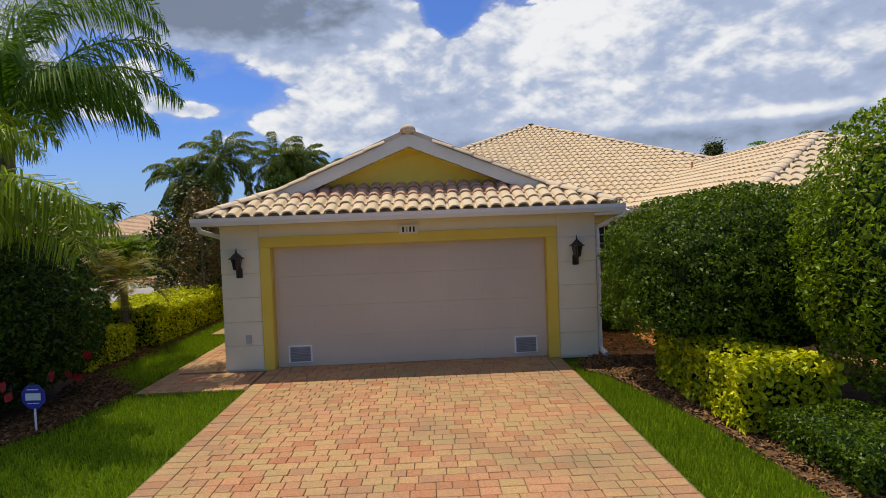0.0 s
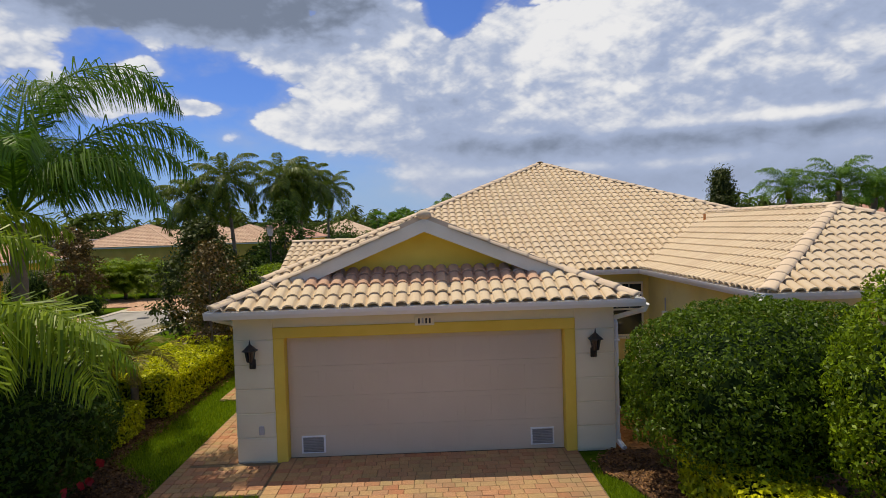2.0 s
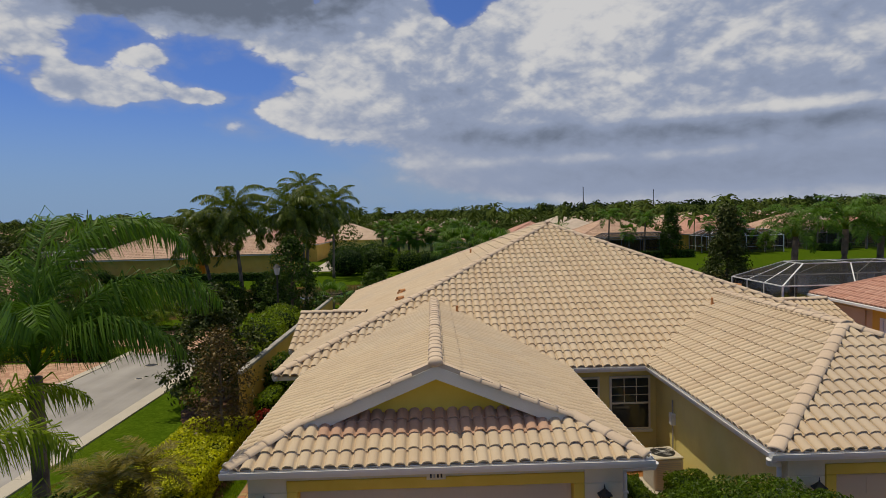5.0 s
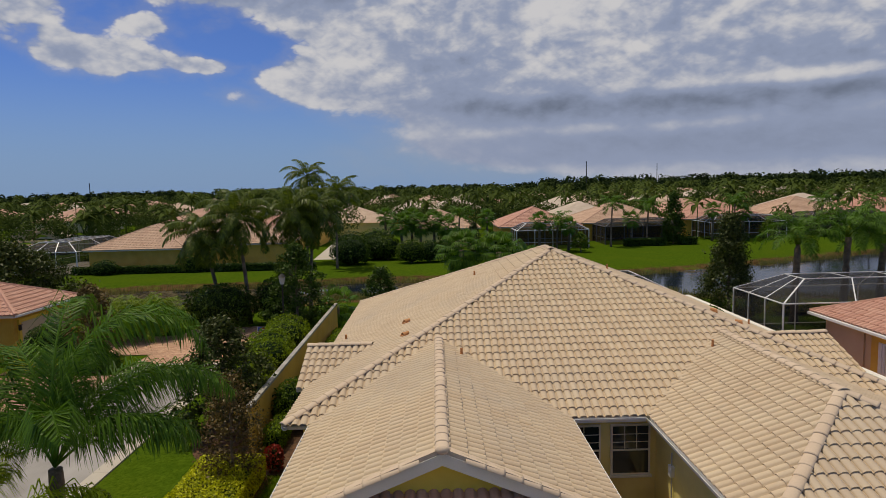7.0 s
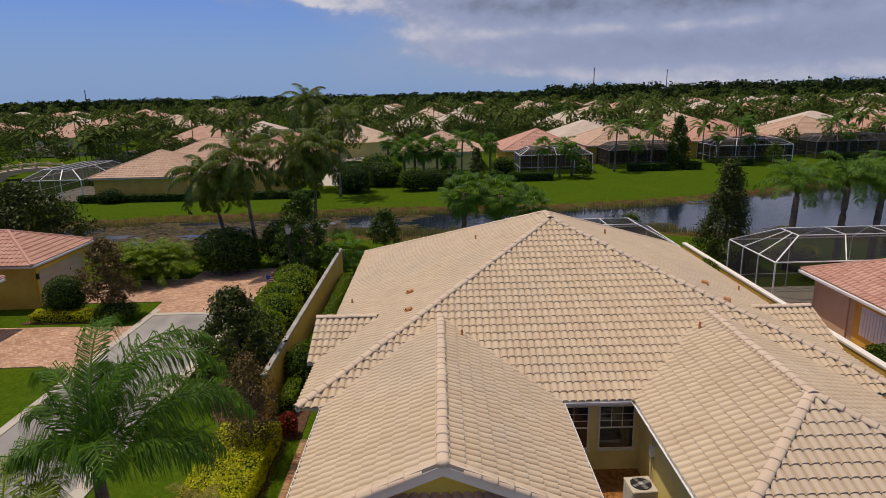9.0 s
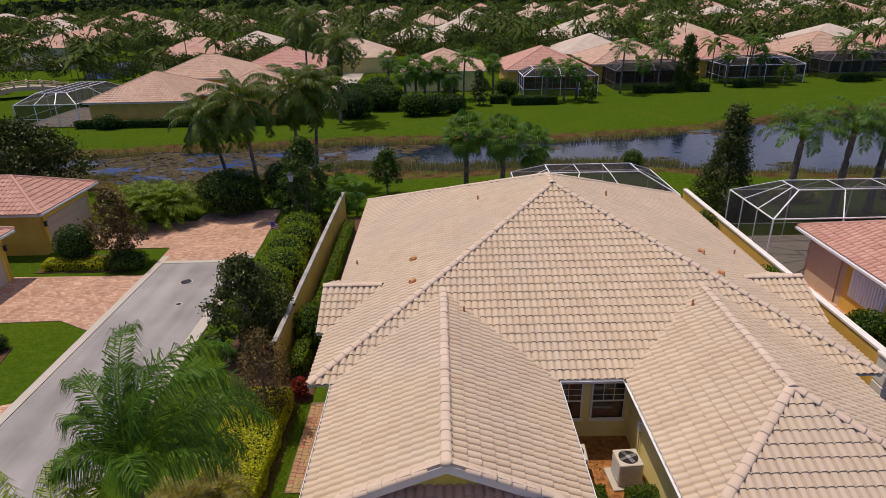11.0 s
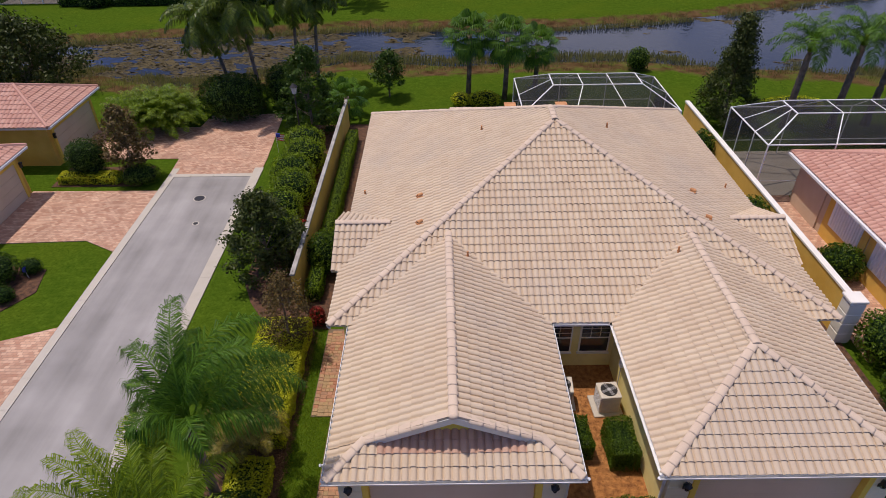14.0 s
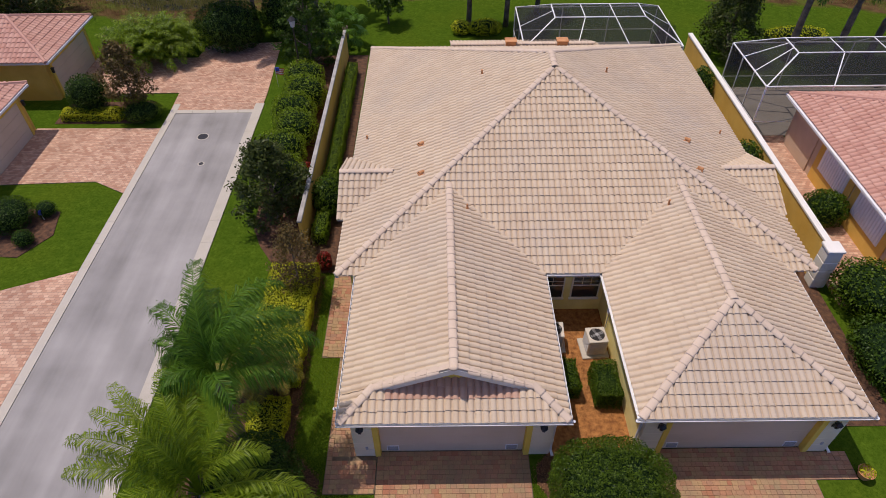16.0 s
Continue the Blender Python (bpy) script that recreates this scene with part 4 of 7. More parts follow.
gutter((RX0 + 0.09, RY0, gz), (RX0 + 0.09, RY1, gz), (-1, 0, 0))
gutter((RX1 - 0.09, RY0, gz), (RX1 - 0.09, RY1, gz), (1, 0, 0))


def window(x0, x1, z0, z1, y, rows=3, cols=3, parent=None):
    w = part("window", boxed(x0 - 0.06, x1 + 0.06, y - 0.05, y + 0.02, z0 - 0.06, z1 + 0.06, bevel=0.008), TRIM, parent or house, "white-framed sash window with glazing bars")
    part("pane", boxed(x0, x1, y - 0.054, y - 0.052, z0, z1), DARKGLASS, w)
    for i in range(1, cols):
        x = x0 + (x1 - x0) * i / cols
        part("glazing_bar", boxed(x - 0.008, x + 0.008, y - 0.07, y - 0.054, (z0 + z1) / 2, z1), TRIM, w)
    for k in range(1, rows):
        z = (z0 + z1) / 2 + (z1 - z0) / 2 * k / rows
        part("glazing_bar", boxed(x0, x1, y - 0.068, y - 0.0545, z - 0.008, z + 0.008), TRIM, w)
    part("meeting_rail", boxed(x0, x1, y - 0.075, y - 0.0542, (z0 + z1) / 2 - 0.025, (z0 + z1) / 2 + 0.025), TRIM, w)
    part("sill", boxed(x0 - 0.1, x1 + 0.1, y - 0.10, y, z0 - 0.13, z0 - 0.062, bevel=0.01), TRIM, w)


window(5.12, 6.15, 0.85, 2.25, 6.55)
window(3.85, 4.72, 0.85, 2.25, 6.55, 3, 2)


# ---- garden walls ----
def garden_wall(x, y0, y1, h, capmat, wallmat, label, capw=0.36):
    w = thing("garden_wall", label, "garden wall", kind="structure")
    part("wall_body", boxed(x - capw * 0.38, x + capw * 0.38, y0, y1, -0.1, h), wallmat, w)
    part("wall_cap", boxed(x - capw / 2, x + capw / 2, y0 - 0.05, y1 + 0.05, h, h + 0.12, bevel=0.02), capmat, w)
    return w


garden_wall(-6.4, 10.2, 29.2, 1.78, CAPSTONE, STUCCO_OCHRE, "ochre stucco garden wall with weathered grey cap", 0.21)
gwr = garden_wall(15.98, 8.2, 27.8, 1.98, WALLCAP, STUCCO_OCHRE, "yellow stucco garden wall with white cap", 0.29)
part("pillar", boxed(15.68, 16.28, 7.62, 8.2, -0.1, 2.05, bevel=0.02), WALLCAP, gwr)
part("pillar_cap", boxed(15.62, 16.34, 7.56, 8.26, 2.05, 2.18, bevel=0.03), WALLCAP, gwr)
for k in range(4):
    part("pillar_band", boxed(15.66, 16.30, 7.60, 8.19, 0.05 + k * 0.5, 0.5 + k * 0.5, bevel=0.02), WALLCAP, gwr)


# ---- neighbouring houses ----
def hip_house(x0, x1, y0, y1, e, mat, wallmat, label, fine=False, sl=0.42, over=0.5, windows=(), w=TILE_W, l=TILE_L, group="", cap_mat=None):
    h = thing("villa", label, "house", group=group)
    r = part("roof", boxed(x0 + 0.05, x1 - 0.05, y0 + 0.05, y1 - 0.05, e - 0.18, e - 0.02), TRIM, h)
    part("wall", boxed(x0 + over, x1 - over, y0 + over, y1 - over, -0.1, e - 0.1), wallmat, h)
    k = math.sqrt(1 + sl * sl)
    lx, ly = x1 - x0, y1 - y0
    m = min(lx, ly) / 2
    top = e + sl * m
    stuff_tiles(tile_field((x0, y0, e), (1, 0, 0), (0, 1, sl), [(0, 0), (lx, 0), (lx - m, m * k), (m, m * k)] if lx > ly + .01 else [(0, 0), (lx, 0), (m, m * k)], fine, w=w, l=l), r, mat)
    stuff_tiles(tile_field((x1, y1, e), (-1, 0, 0), (0, -1, sl), [(0, 0), (lx, 0), (lx - m, m * k), (m, m * k)] if lx > ly + .01 else [(0, 0), (lx, 0), (m, m * k)], fine, w=w, l=l), r, mat)
    stuff_tiles(tile_field((x0, y1, e), (0, -1, 0), (1, 0, sl), [(0, 0), (ly, 0), (ly - m, m * k), (m, m * k)] if ly > lx + .01 else [(0, 0), (ly, 0), (m, m * k)], fine, w=w, l=l), r, mat)
    stuff_tiles(tile_field((x1, y0, e), (0, 1, 0), (-1, 0, sl), [(0, 0), (ly, 0), (ly - m, m * k), (m, m * k)] if ly > lx + .01 else [(0, 0), (ly, 0), (m, m * k)], fine, w=w, l=l), r, mat)
    a = Vector((x0 + m, y0 + m, top)); b = Vector((x1 - m, y1 - m, top))
    bm = bmesh.new()
    for c, d in (((x0, y0, e), a), ((x1, y1, e), b), ((x1, y0, e), (b.x, a.y, top) if lx > ly else (a.x, a.y, top)), ((x0, y1, e), (a.x, b.y, top) if ly > lx else (a.x, a.y, top)), (a, b + Vector((0.01, 0.01, 0)))):
        tube(bm, (Vector(c), Vector(d)), 0.12, 6)
    part("ridge_tiles", bm, cap_mat or mat, r)
    bm = bmesh.new()
    q = [bm.verts.new(p) for p in ((x0, y0, e - 0.03), (x1, y0, e - 0.03), (x1, y1, e - 0.03), (x0, y1, e - 0.03), (*a.xy, top - 0.03), (*b.xy, top - 0.03))]
    fs = ((0, 1, 5, 4), (1, 2, 5), (2, 3, 4, 5), (3, 0, 4)) if lx >= ly else ((0, 1, 4), (1, 2, 5, 4), (2, 3, 5), (3, 0, 4, 5))
    for f in fs:
        bm.faces.new([q[i] for i in f])
    part("roof_deck", bm, mat, r)
    return h


# ---- plants ----
def quads_mesh(base, left, tip, right):
    """Folded diamond leaves from four point arrays."""
    n = len(base)
    v = np.stack([base, left, tip, right], 1).reshape(-1, 3)
    idx = np.arange(n * 4).reshape(n, 4)
    me = bpy.data.meshes.new("leaves")
    me.vertices.add(n * 4)
    me.vertices.foreach_set("co", v.astype(np.float32).ravel())
    me.loops.add(n * 4)
    me.loops.foreach_set("vertex_index", idx.ravel().astype(np.int32))
    me.polygons.add(n)
    me.polygons.foreach_set("loop_start", np.arange(0, n * 4, 4, dtype=np.int32))
    me.update(calc_edges=True)
    return me


def unit(a):
    return a / np.maximum(np.linalg.norm(a, axis=-1, keepdims=True), 1e-9)


def leaves_at(rng, pos, nrm, size, aspect=0.5, tilt=0.8, fold=0.14):
    """Leaves at points, roughly facing outward."""
    n = len(pos)
    nrm = unit(nrm + rng.normal(0, tilt, (n, 3)))
    d = unit(np.cross(nrm, rng.normal(0, 1, (n, 3))))
    s = np.cross(nrm, d)
    L = size * rng.uniform(0.55, 1.45, (n, 1))
    base = pos - d * L / 2
    tip = pos + d * L / 2
    mid = pos + nrm * L * fold
    return base, mid + s * L * aspect / 2, tip, mid - s * L * aspect / 2


def hull_points(rng, n, r, power, bumps, depth=0.18, zmin=-0.75, seed=0):
    """Points on a lumpy superellipsoid."""
    d = unit(rng.normal(0, 1, (int(n * 1.4), 3)))
    d = d[d[:, 2] > zmin][:n]
    f = (np.abs(d) ** power).sum(1) ** (-1.0 / power)
    p = d * f[:, None]
    lump = np.array([noise.noise((x * bumps + seed, y * bumps, z * bumps)) for x, y, z in p])
    tuft = np.array([noise.noise((x * bumps * 4.5 + seed, y * bumps * 4.5 + 9, z * bumps * 4.5)) for x, y, z in p])
    keep = (tuft > -0.22) | (rng.random(len(p)) < 0.2)
    p, lump, tuft = p[keep], lump[keep], tuft[keep]
    inner = 1 - rng.random(len(p)) ** 2 * depth
    q = p * ((1 + 0.10 * lump + 0.075 * tuft) * inner)[:, None] * np.array(r)
    nn = unit(np.sign(p) * np.abs(p) ** (power - 1) / np.array(r))
    return q, nn


def bush(name, at, r, n, leaf, mat, label, power=2.2, bumps=2.0, core=0.80, category="bush", zmin=-0.75, group="", tilt=0.9, trunk=True, depth=0.22):
    """A dense clipped bush: leaf shell over a near-black core that stands for inner shade, on short stems. at: middle
    of the crown.
    """
    seed = int(abs(at[0] * 131 + at[1] * 57)) + 3
    rng = np.random.default_rng(seed)
    t = thing(name, label, category, (at[0], at[1], 0), group=group)
    off = np.array((0, 0, at[2]))
    p, nn = hull_points(rng, n, r, power, bumps, depth, zmin, seed)
    part("foliage", quads_mesh(*leaves_at(rng, p + off, nn, leaf, tilt=tilt)), mat, t)
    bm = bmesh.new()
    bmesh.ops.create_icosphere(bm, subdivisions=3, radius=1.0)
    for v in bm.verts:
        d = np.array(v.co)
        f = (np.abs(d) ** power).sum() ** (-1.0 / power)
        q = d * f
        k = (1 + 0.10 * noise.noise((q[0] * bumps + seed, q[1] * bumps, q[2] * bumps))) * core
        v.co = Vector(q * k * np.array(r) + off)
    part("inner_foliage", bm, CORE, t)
    if trunk:
        for k in range(4):
            bm = bmesh.new()
            a = rng.uniform(0, 6.28)
            rr = 0.35 * min(r[0], r[1])
            tube(bm, [(rr * 0.4 * math.cos(a), rr * 0.4 * math.sin(a), -0.02), (rr * math.cos(a), rr * math.sin(a), at[2])], [0.05, 0.03], 6)
            part("stem", bm, BARK, t)
    return t


def hedge(name, x0, x1, y0, y1, h, leaf, mat, label, dens=650, category="hedge"):
    """A box hedge of leaves over a near-black core that stands for inner shade."""
    rng = np.random.default_rng(int(abs(x0 * 77 + y0 * 31)) + 5)
    t = thing(name, label, category, ((x0 + x1) / 2, (y0 + y1) / 2, 0))
    lx, ly = x1 - x0, y1 - y0
    areas = [lx * ly, ly * h, ly * h, lx * h, lx * h]
    ps, ns = [], []
    for i, a in enumerate(areas):
        m = int(a * dens)
        u, w = rng.random(m), rng.random(m)
        if i == 0:
            p = np.stack([(u - .5) * lx, (w - .5) * ly, np.full(m, h)], 1); nn = (0, 0, 1)
        elif i < 3:
            s = 1 if i == 1 else -1
            p = np.stack([np.full(m, s * lx / 2), (u - .5) * ly, 0.06 + w * (h - 0.06)], 1); nn = (s, 0, 0.2)
        else:
            s = 1 if i == 3 else -1
            p = np.stack([(u - .5) * lx, np.full(m, s * ly / 2), 0.06 + w * (h - 0.06)], 1); nn = (0, s, 0.2)
        ps.append(p); ns.append(np.tile(nn, (m, 1)))
    p, nn = np.concatenate(ps), np.concatenate(ns).astype(float)
    lump = np.array([noise.noise((x * 1.7 + x0, y * 1.7 + y0, z * 1.7)) for x, y, z in p])
    # round the shoulders
    dx, dy = np.clip(np.abs(p[:, 0]) - lx / 2 + 0.22, 0, None), np.clip(np.abs(p[:, 1]) - ly / 2 + 0.22, 0, None)
    p[:, 2] -= np.where(p[:, 2] > h - 0.05, (dx ** 2 + dy ** 2) * 2.2, 0)
    p = p + nn * ((lump * 0.10) - rng.random(len(p)) ** 2 * 0.10)[:, None]
    part("foliage", quads_mesh(*leaves_at(rng, p, nn, leaf)), mat, t)
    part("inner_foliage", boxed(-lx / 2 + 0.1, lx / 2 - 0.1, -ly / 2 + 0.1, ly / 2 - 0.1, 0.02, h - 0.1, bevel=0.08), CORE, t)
    return t


def strip_mesh(a, b, wa, wb, side):
    """Tapered blades from a to b, width wa to wb across side: one quad each."""
    return quads_mesh(a - side * wa, a + side * wa, b + side * wb, b - side * wb)


def frond(rng, length, rise, droop, az, leaflets, leaf_len, width, plume=0.0, hang=0.6, start=0.18, bend=1.3, sweep=0.55, lift=0.15):
    """Blade arrays and the rib of one feather frond, from the origin. rise: first elevation, droop: fall at the tip (radians)."""
    n = 16
    s = np.linspace(0, 1, n)
    el = rise - droop * s ** bend
    step = length / (n - 1)
    out = np.concatenate([[0], np.cumsum(np.cos(el[:-1]) * step)])
    up = np.concatenate([[0], np.cumsum(np.sin(el[:-1]) * step)])
    ang = az + rng.uniform(-0.25, 0.25) * s ** 2
    rib = np.stack([out * np.cos(ang), out * np.sin(ang), up], 1)
    t = np.repeat(np.linspace(start, 0.99, leaflets), 2)
    sd = np.tile([1.0, -1.0], leaflets)
    pos = np.stack([np.interp(t, s, rib[:, k]) for k in range(3)], 1)
    tan = unit(np.stack([np.interp(t, s, np.gradient(rib[:, k])) for k in range(3)], 1))
    lat = unit(np.cross(tan, np.array([0, 0, 1.0]))) * sd[:, None]
    upv = np.cross(lat * sd[:, None], tan)
    m = len(t)
    d = unit(lat * 0.9 + tan * sweep + upv * (rng.normal(lift, plume, (m, 1))) + rng.normal(0, 0.06, (m, 3)))
    L = leaf_len * np.clip(np.sin(math.pi * (0.12 + 0.86 * t)) ** 0.6, 0.25, 1) * rng.uniform(0.85, 1.1, m)
    p1 = pos + d * (L * 0.45)[:, None]
    d2 = unit(d + np.array([0, 0, -1.0]) * hang * rng.uniform(0.7, 1.3, (m, 1)))
    p2 = p1 + d2 * (L * 0.55)[:, None]
    side = unit(np.cross(d, tan + rng.normal(0, 0.15, (m, 3))))
    side = unit(np.cross(d, side))
    return pos, p1, p2, side, rib, width


def palm(name, at, height, label, n_fronds=16, length=3.0, leaflets=46, leaf_len=0.6, width=0.02, plume=0.25, hang=0.8, mat=None, lean=(0.0, 0.0), trunk_r=0.16, rises=(1.35, -0.2), droop=1.5, category="palm", seed=1, group="", shaft=True, bend=1.3, sweep=0.55, specs=None, lift=0.15):
    rng = np.random.default_rng(seed)
    t = thing(name, label, category, at, group=group)
    top = Vector((lean[0], lean[1], height))
    bm = bmesh.new()
    k = 14
    pts = [Vector((lean[0] * (i / k) ** 1.6, lean[1] * (i / k) ** 1.6, height * i / k - 0.05)) for i in range(k + 1)]
    rad = [trunk_r * (1.35 - 0.35 * min(1, i / 2)) * (1 - 0.25 * i / k) * (1.06 if i % 2 else 0.97) for i in range(k + 1)]
    tube(bm, pts, rad, 9)
    part("trunk", bm, BARK_PALM, t, smooth=True)
    if shaft:
        bm = bmesh.new()
        tube(bm, [top - Vector((0, 0, 0.1)), top + Vector((0, 0, 0.25)), top + Vector((0, 0, 0.6))], [trunk_r * 0.85, trunk_r * 0.9, trunk_r * 0.3], 9)
        part("crownshaft", bm, LEAF_PALM_Y, t, smooth=True)
    for i in range(len(specs) if specs else n_fronds):
        q = (i + 0.5) / n_fronds
        az = i * 2.39996 + rng.uniform(-0.2, 0.2)
        rise = rises[0] + (rises[1] - rises[0]) * q + rng.uniform(-0.1, 0.1)
        ln = length * rng.uniform(0.85, 1.1)
        fall = droop * rng.uniform(0.8, 1.2)
        if specs:
            az, rise, fall, ln = radians(specs[i][0]), *specs[i][1:]
        pos, p1, p2, side, rib, w = frond(rng, ln, rise, fall, az, leaflets, leaf_len, width, plume, hang, bend=bend, sweep=sweep, lift=lift)
        o = np.array(top) + np.array((0, 0, 0.25 if shaft else 0))
        w1 = w * rng.uniform(0.8, 1.2, (len(pos), 1))
        n = len(pos)
        v = np.concatenate([np.stack([pos + o - side * w1 * 0.4, pos + o + side * w1 * 0.4, p1 + o + side * w1, p1 + o - side * w1], 1).reshape(-1, 3), np.stack([p1 + o - side * w1, p1 + o + side * w1, p2 + o + side * w1 * 0.15, p2 + o - side * w1 * 0.15], 1).reshape(-1, 3)])
        rv, rf = [], []
        for j, c in enumerate(rib + o):
            rr = 0.028 * (length / 3) * (1 - 0.85 * j / (len(rib) - 1))
            for dx, dz in ((-rr, 0), (0, rr), (rr, 0), (0, -rr)):
                rv.append((c[0] - dx * math.sin(az), c[1] + dx * math.cos(az), c[2] + dz))
        for j in range(len(rib) - 1):
            for e in range(4):
                rf.append((j * 4 + e, j * 4 + (e + 1) % 4, j * 4 + 4 + (e + 1) % 4, j * 4 + 4 + e))
        nv = len(v)
        me = mesh_of(np.concatenate([v, np.array(rv)]), [(4 * j, 4 * j + 1, 4 * j + 2, 4 * j + 3) for j in range(2 * n)] + [tuple(x + nv for x in f) for f in rf])
        part("frond", me, mat or LEAF_PALM, t)
    return t


def fan_palm(name, at, height, label, n=26, petiole=1.0, blade=0.8, mat=None, trunk_r=0.17, seed=1, group=""):
    """Sabal-like palm with round fan leaves."""
    rng = np.random.default_rng(seed)
    t = thing(name, label, "palm", at, group=group)
    bm = bmesh.new()
    tube(bm, [(0, 0, -0.05), (0.05, 0, height * 0.5), (0.02, 0.04, height)], [trunk_r * 1.2, trunk_r, trunk_r * 1.15], 9)
    part("trunk", bm, BARK_PALM, t, smooth=True)
    for i in range(n):
        az, el = i * 2.39996, 1.4 - 2.5 * (i + 0.5) / n + rng.uniform(-0.12, 0.12)
        d = np.array((math.cos(az) * math.cos(el), math.sin(az) * math.cos(el), math.sin(el)))
        c = np.array((0, 0, height)) + d * petiole * rng.uniform(0.8, 1.1)
        lat = unit(np.cross(d, (0, 0, 1.0)))
        nrm = np.cross(lat, d)
        seg = 18
        th = np.linspace(-1.75, 1.75, seg)
        dirs = np.cos(th)[:, None] * d + np.sin(th)[:, None] * lat + np.array((0, 0, -0.12))
        dirs = unit(dirs)
        sd = -np.sin(th)[:, None] * d + np.cos(th)[:, None] * lat
        L = blade * (0.8 + 0.2 * np.cos(th))[:, None]
        p0 = np.tile(c, (seg, 1)); p1 = p0 + dirs * L * 0.6
        p2 = p1 + unit(dirs + np.array((0, 0, -1.3))) * L * 0.5
        w = 0.05 * blade
        v = np.concatenate([np.stack([p0 - sd * 0.006, p0 + sd * 0.006, p1 + sd * w, p1 - sd * w], 1).reshape(-1, 3), np.stack([p1 - sd * w, p1 + sd * w, p2 + sd * 0.006, p2 - sd * 0.006], 1).reshape(-1, 3), np.array([(0, 0, height), (0, 0, height + 0.03), c + nrm * 0.012, c - nrm * 0.012])])
        me = mesh_of(v, [(4 * j, 4 * j + 1, 4 * j + 2, 4 * j + 3) for j in range(2 * seg + 1)])
        part("frond", me, mat or LEAF_PALM, t)
    return t


def tree(name, at, height, r, label, n_clumps=60, leaves=90, leaf=0.12, mat=None, trunk_r=0.09, seed=1, base=0.3, shape=1.0, clump=0.35, category="tree", group=""):
    """Trunk, limbs and a crown of many leaf clumps with gaps. base: crown's foot as a share of the height; shape > 1 narrows upward."""
    rng = np.random.default_rng(seed)
    t = thing(name, label, category, at, group=group)
    bm = bmesh.new()
    tube(bm, [(0, 0, -0.05), (rng.normal(0, 0.03), rng.normal(0, 0.03), height * 0.4), (rng.normal(0, 0.06), rng.normal(0, 0.06), height * 0.93)], [trunk_r, trunk_r * 0.7, trunk_r * 0.15], 8)
    ps, ns = [], []
    for i in range(n_clumps):
        h = base + (1 - base) * (i + rng.random()) / n_clumps
        q = (h - base) / (1 - base)
        rad = r * (math.sin(math.pi * min(0.97, 0.14 + 0.86 * q) ** 0.8) ** 0.7 if shape <= 1 else max(0.06, (1 - q) ** (1 / shape) * min(1, 0.55 + 4 * q)))
        a = i * 2.39996 + rng.uniform(-0.4, 0.4)
        d = rad * rng.uniform(0.45, 1.05)
        c = np.array((d * math.cos(a), d * math.sin(a), height * h))
        if i % 3 == 0:
            bl = bmesh.new()
            tube(bl, [(0, 0, max(0.1, c[2] - 0.5 * d - 0.1)), tuple(c)], [trunk_r * 0.32, trunk_r * 0.08], 5)
            part("limb", bl, BARK, t)
        p = rng.normal(0, clump * 0.5, (leaves, 3)) * np.array((1, 1, 0.7)) + c
        ps.append(p); ns.append(p - c + np.array((0, 0, 0.25)))
    part("trunk", bm, BARK, t)
    p, nn = np.concatenate(ps), unit(np.concatenate(ns))
    part("crown", quads_mesh(*leaves_at(rng, p, nn, leaf, 0.5, 0.5)), mat or LEAF_DARK, t)
    return t


# front beds
bush("round_bush", (4.95, -2.0, 1.5), (1.86, 1.65, 1.32), 46000, 0.058, LEAF_MID, "large clipped round green bush on dark mulch", 2.5, zmin=-0.5)
bush("tall_bush", (6.32, -4.45, 1.90), (1.72, 1.35, 1.80), 46000, 0.060, LEAF_BRIGHT, "tall clipped glossy green bush beside the driveway", 2.4, zmin=-1.0)
bush("round_bush", (-6.2, -1.7, 1.33), (1.62, 1.75, 1.28), 30000, 0.07, LEAF_DARK, "dark rounded hibiscus bush with red flowers", 2.4, zmin=-1.0)
hedge("variegated_hedge", 3.82, 4.9, -4.3, -1.7, 0.84, 0.088, LEAF_LIME, "low yellow-green variegated shrub row on mulch", 1000)
hedge("low_hedge", 4.0, 6.0, -5.9, -4.4, 0.44, 0.042, LEAF_MID, "low clipped small-leaved green hedge", 1700)
hedge("lime_hedge", -7.0, -5.65, 0.35, 2.1, 0.72, 0.075, LEAF_LIME, "clipped lime-yellow hedge end beside the dark bush", 900)
hedge("lime_hedge", -7.5, -5.5, 2.8, 8.75, 0.88, 0.075, LEAF_LIME, "clipped bright lime-yellow hedge along the lawn", 900)
hedge("green_hedge", 5.35, 6.25, 1.8, 3.3, 1.0, 0.06, LEAF_MID, "clipped green box shrub beside the garage wall", 1300)
hedge("green_hedge", 4.2, 4.85, 2.2, 3.5, 0.9, 0.06, LEAF_MID, "clipped green box shrub beside the garage wall", 1300)
# heading, first elevation, fall and length of each frond
ARCHES = ((12, 1.57, 3.1, 5.0), (55, 1.5, 2.6, 4.7), (105, 1.5, 2.5, 4.8), (14, 1.05, 2.2, 4.1), (40, 0.95, 2.1, 3.8), (66, 1.0, 2.2, 3.6), (98, 1.15, 2.3, 3.7), (122, 1.1, 2.2, 3.9), (140, 1.35, 2.6, 3.9), (165, 1.4, 2.9, 3.0), (-10, 0.9, 2.2, 3.0), (24, 0.7, 2.0, 2.9), (108, 0.8, 2.0, 3.3), (-60, 1.35, 2.6, 2.6), (215, 1.4, 2.9, 2.4), (150, 0.7, 2.3, 2.6))
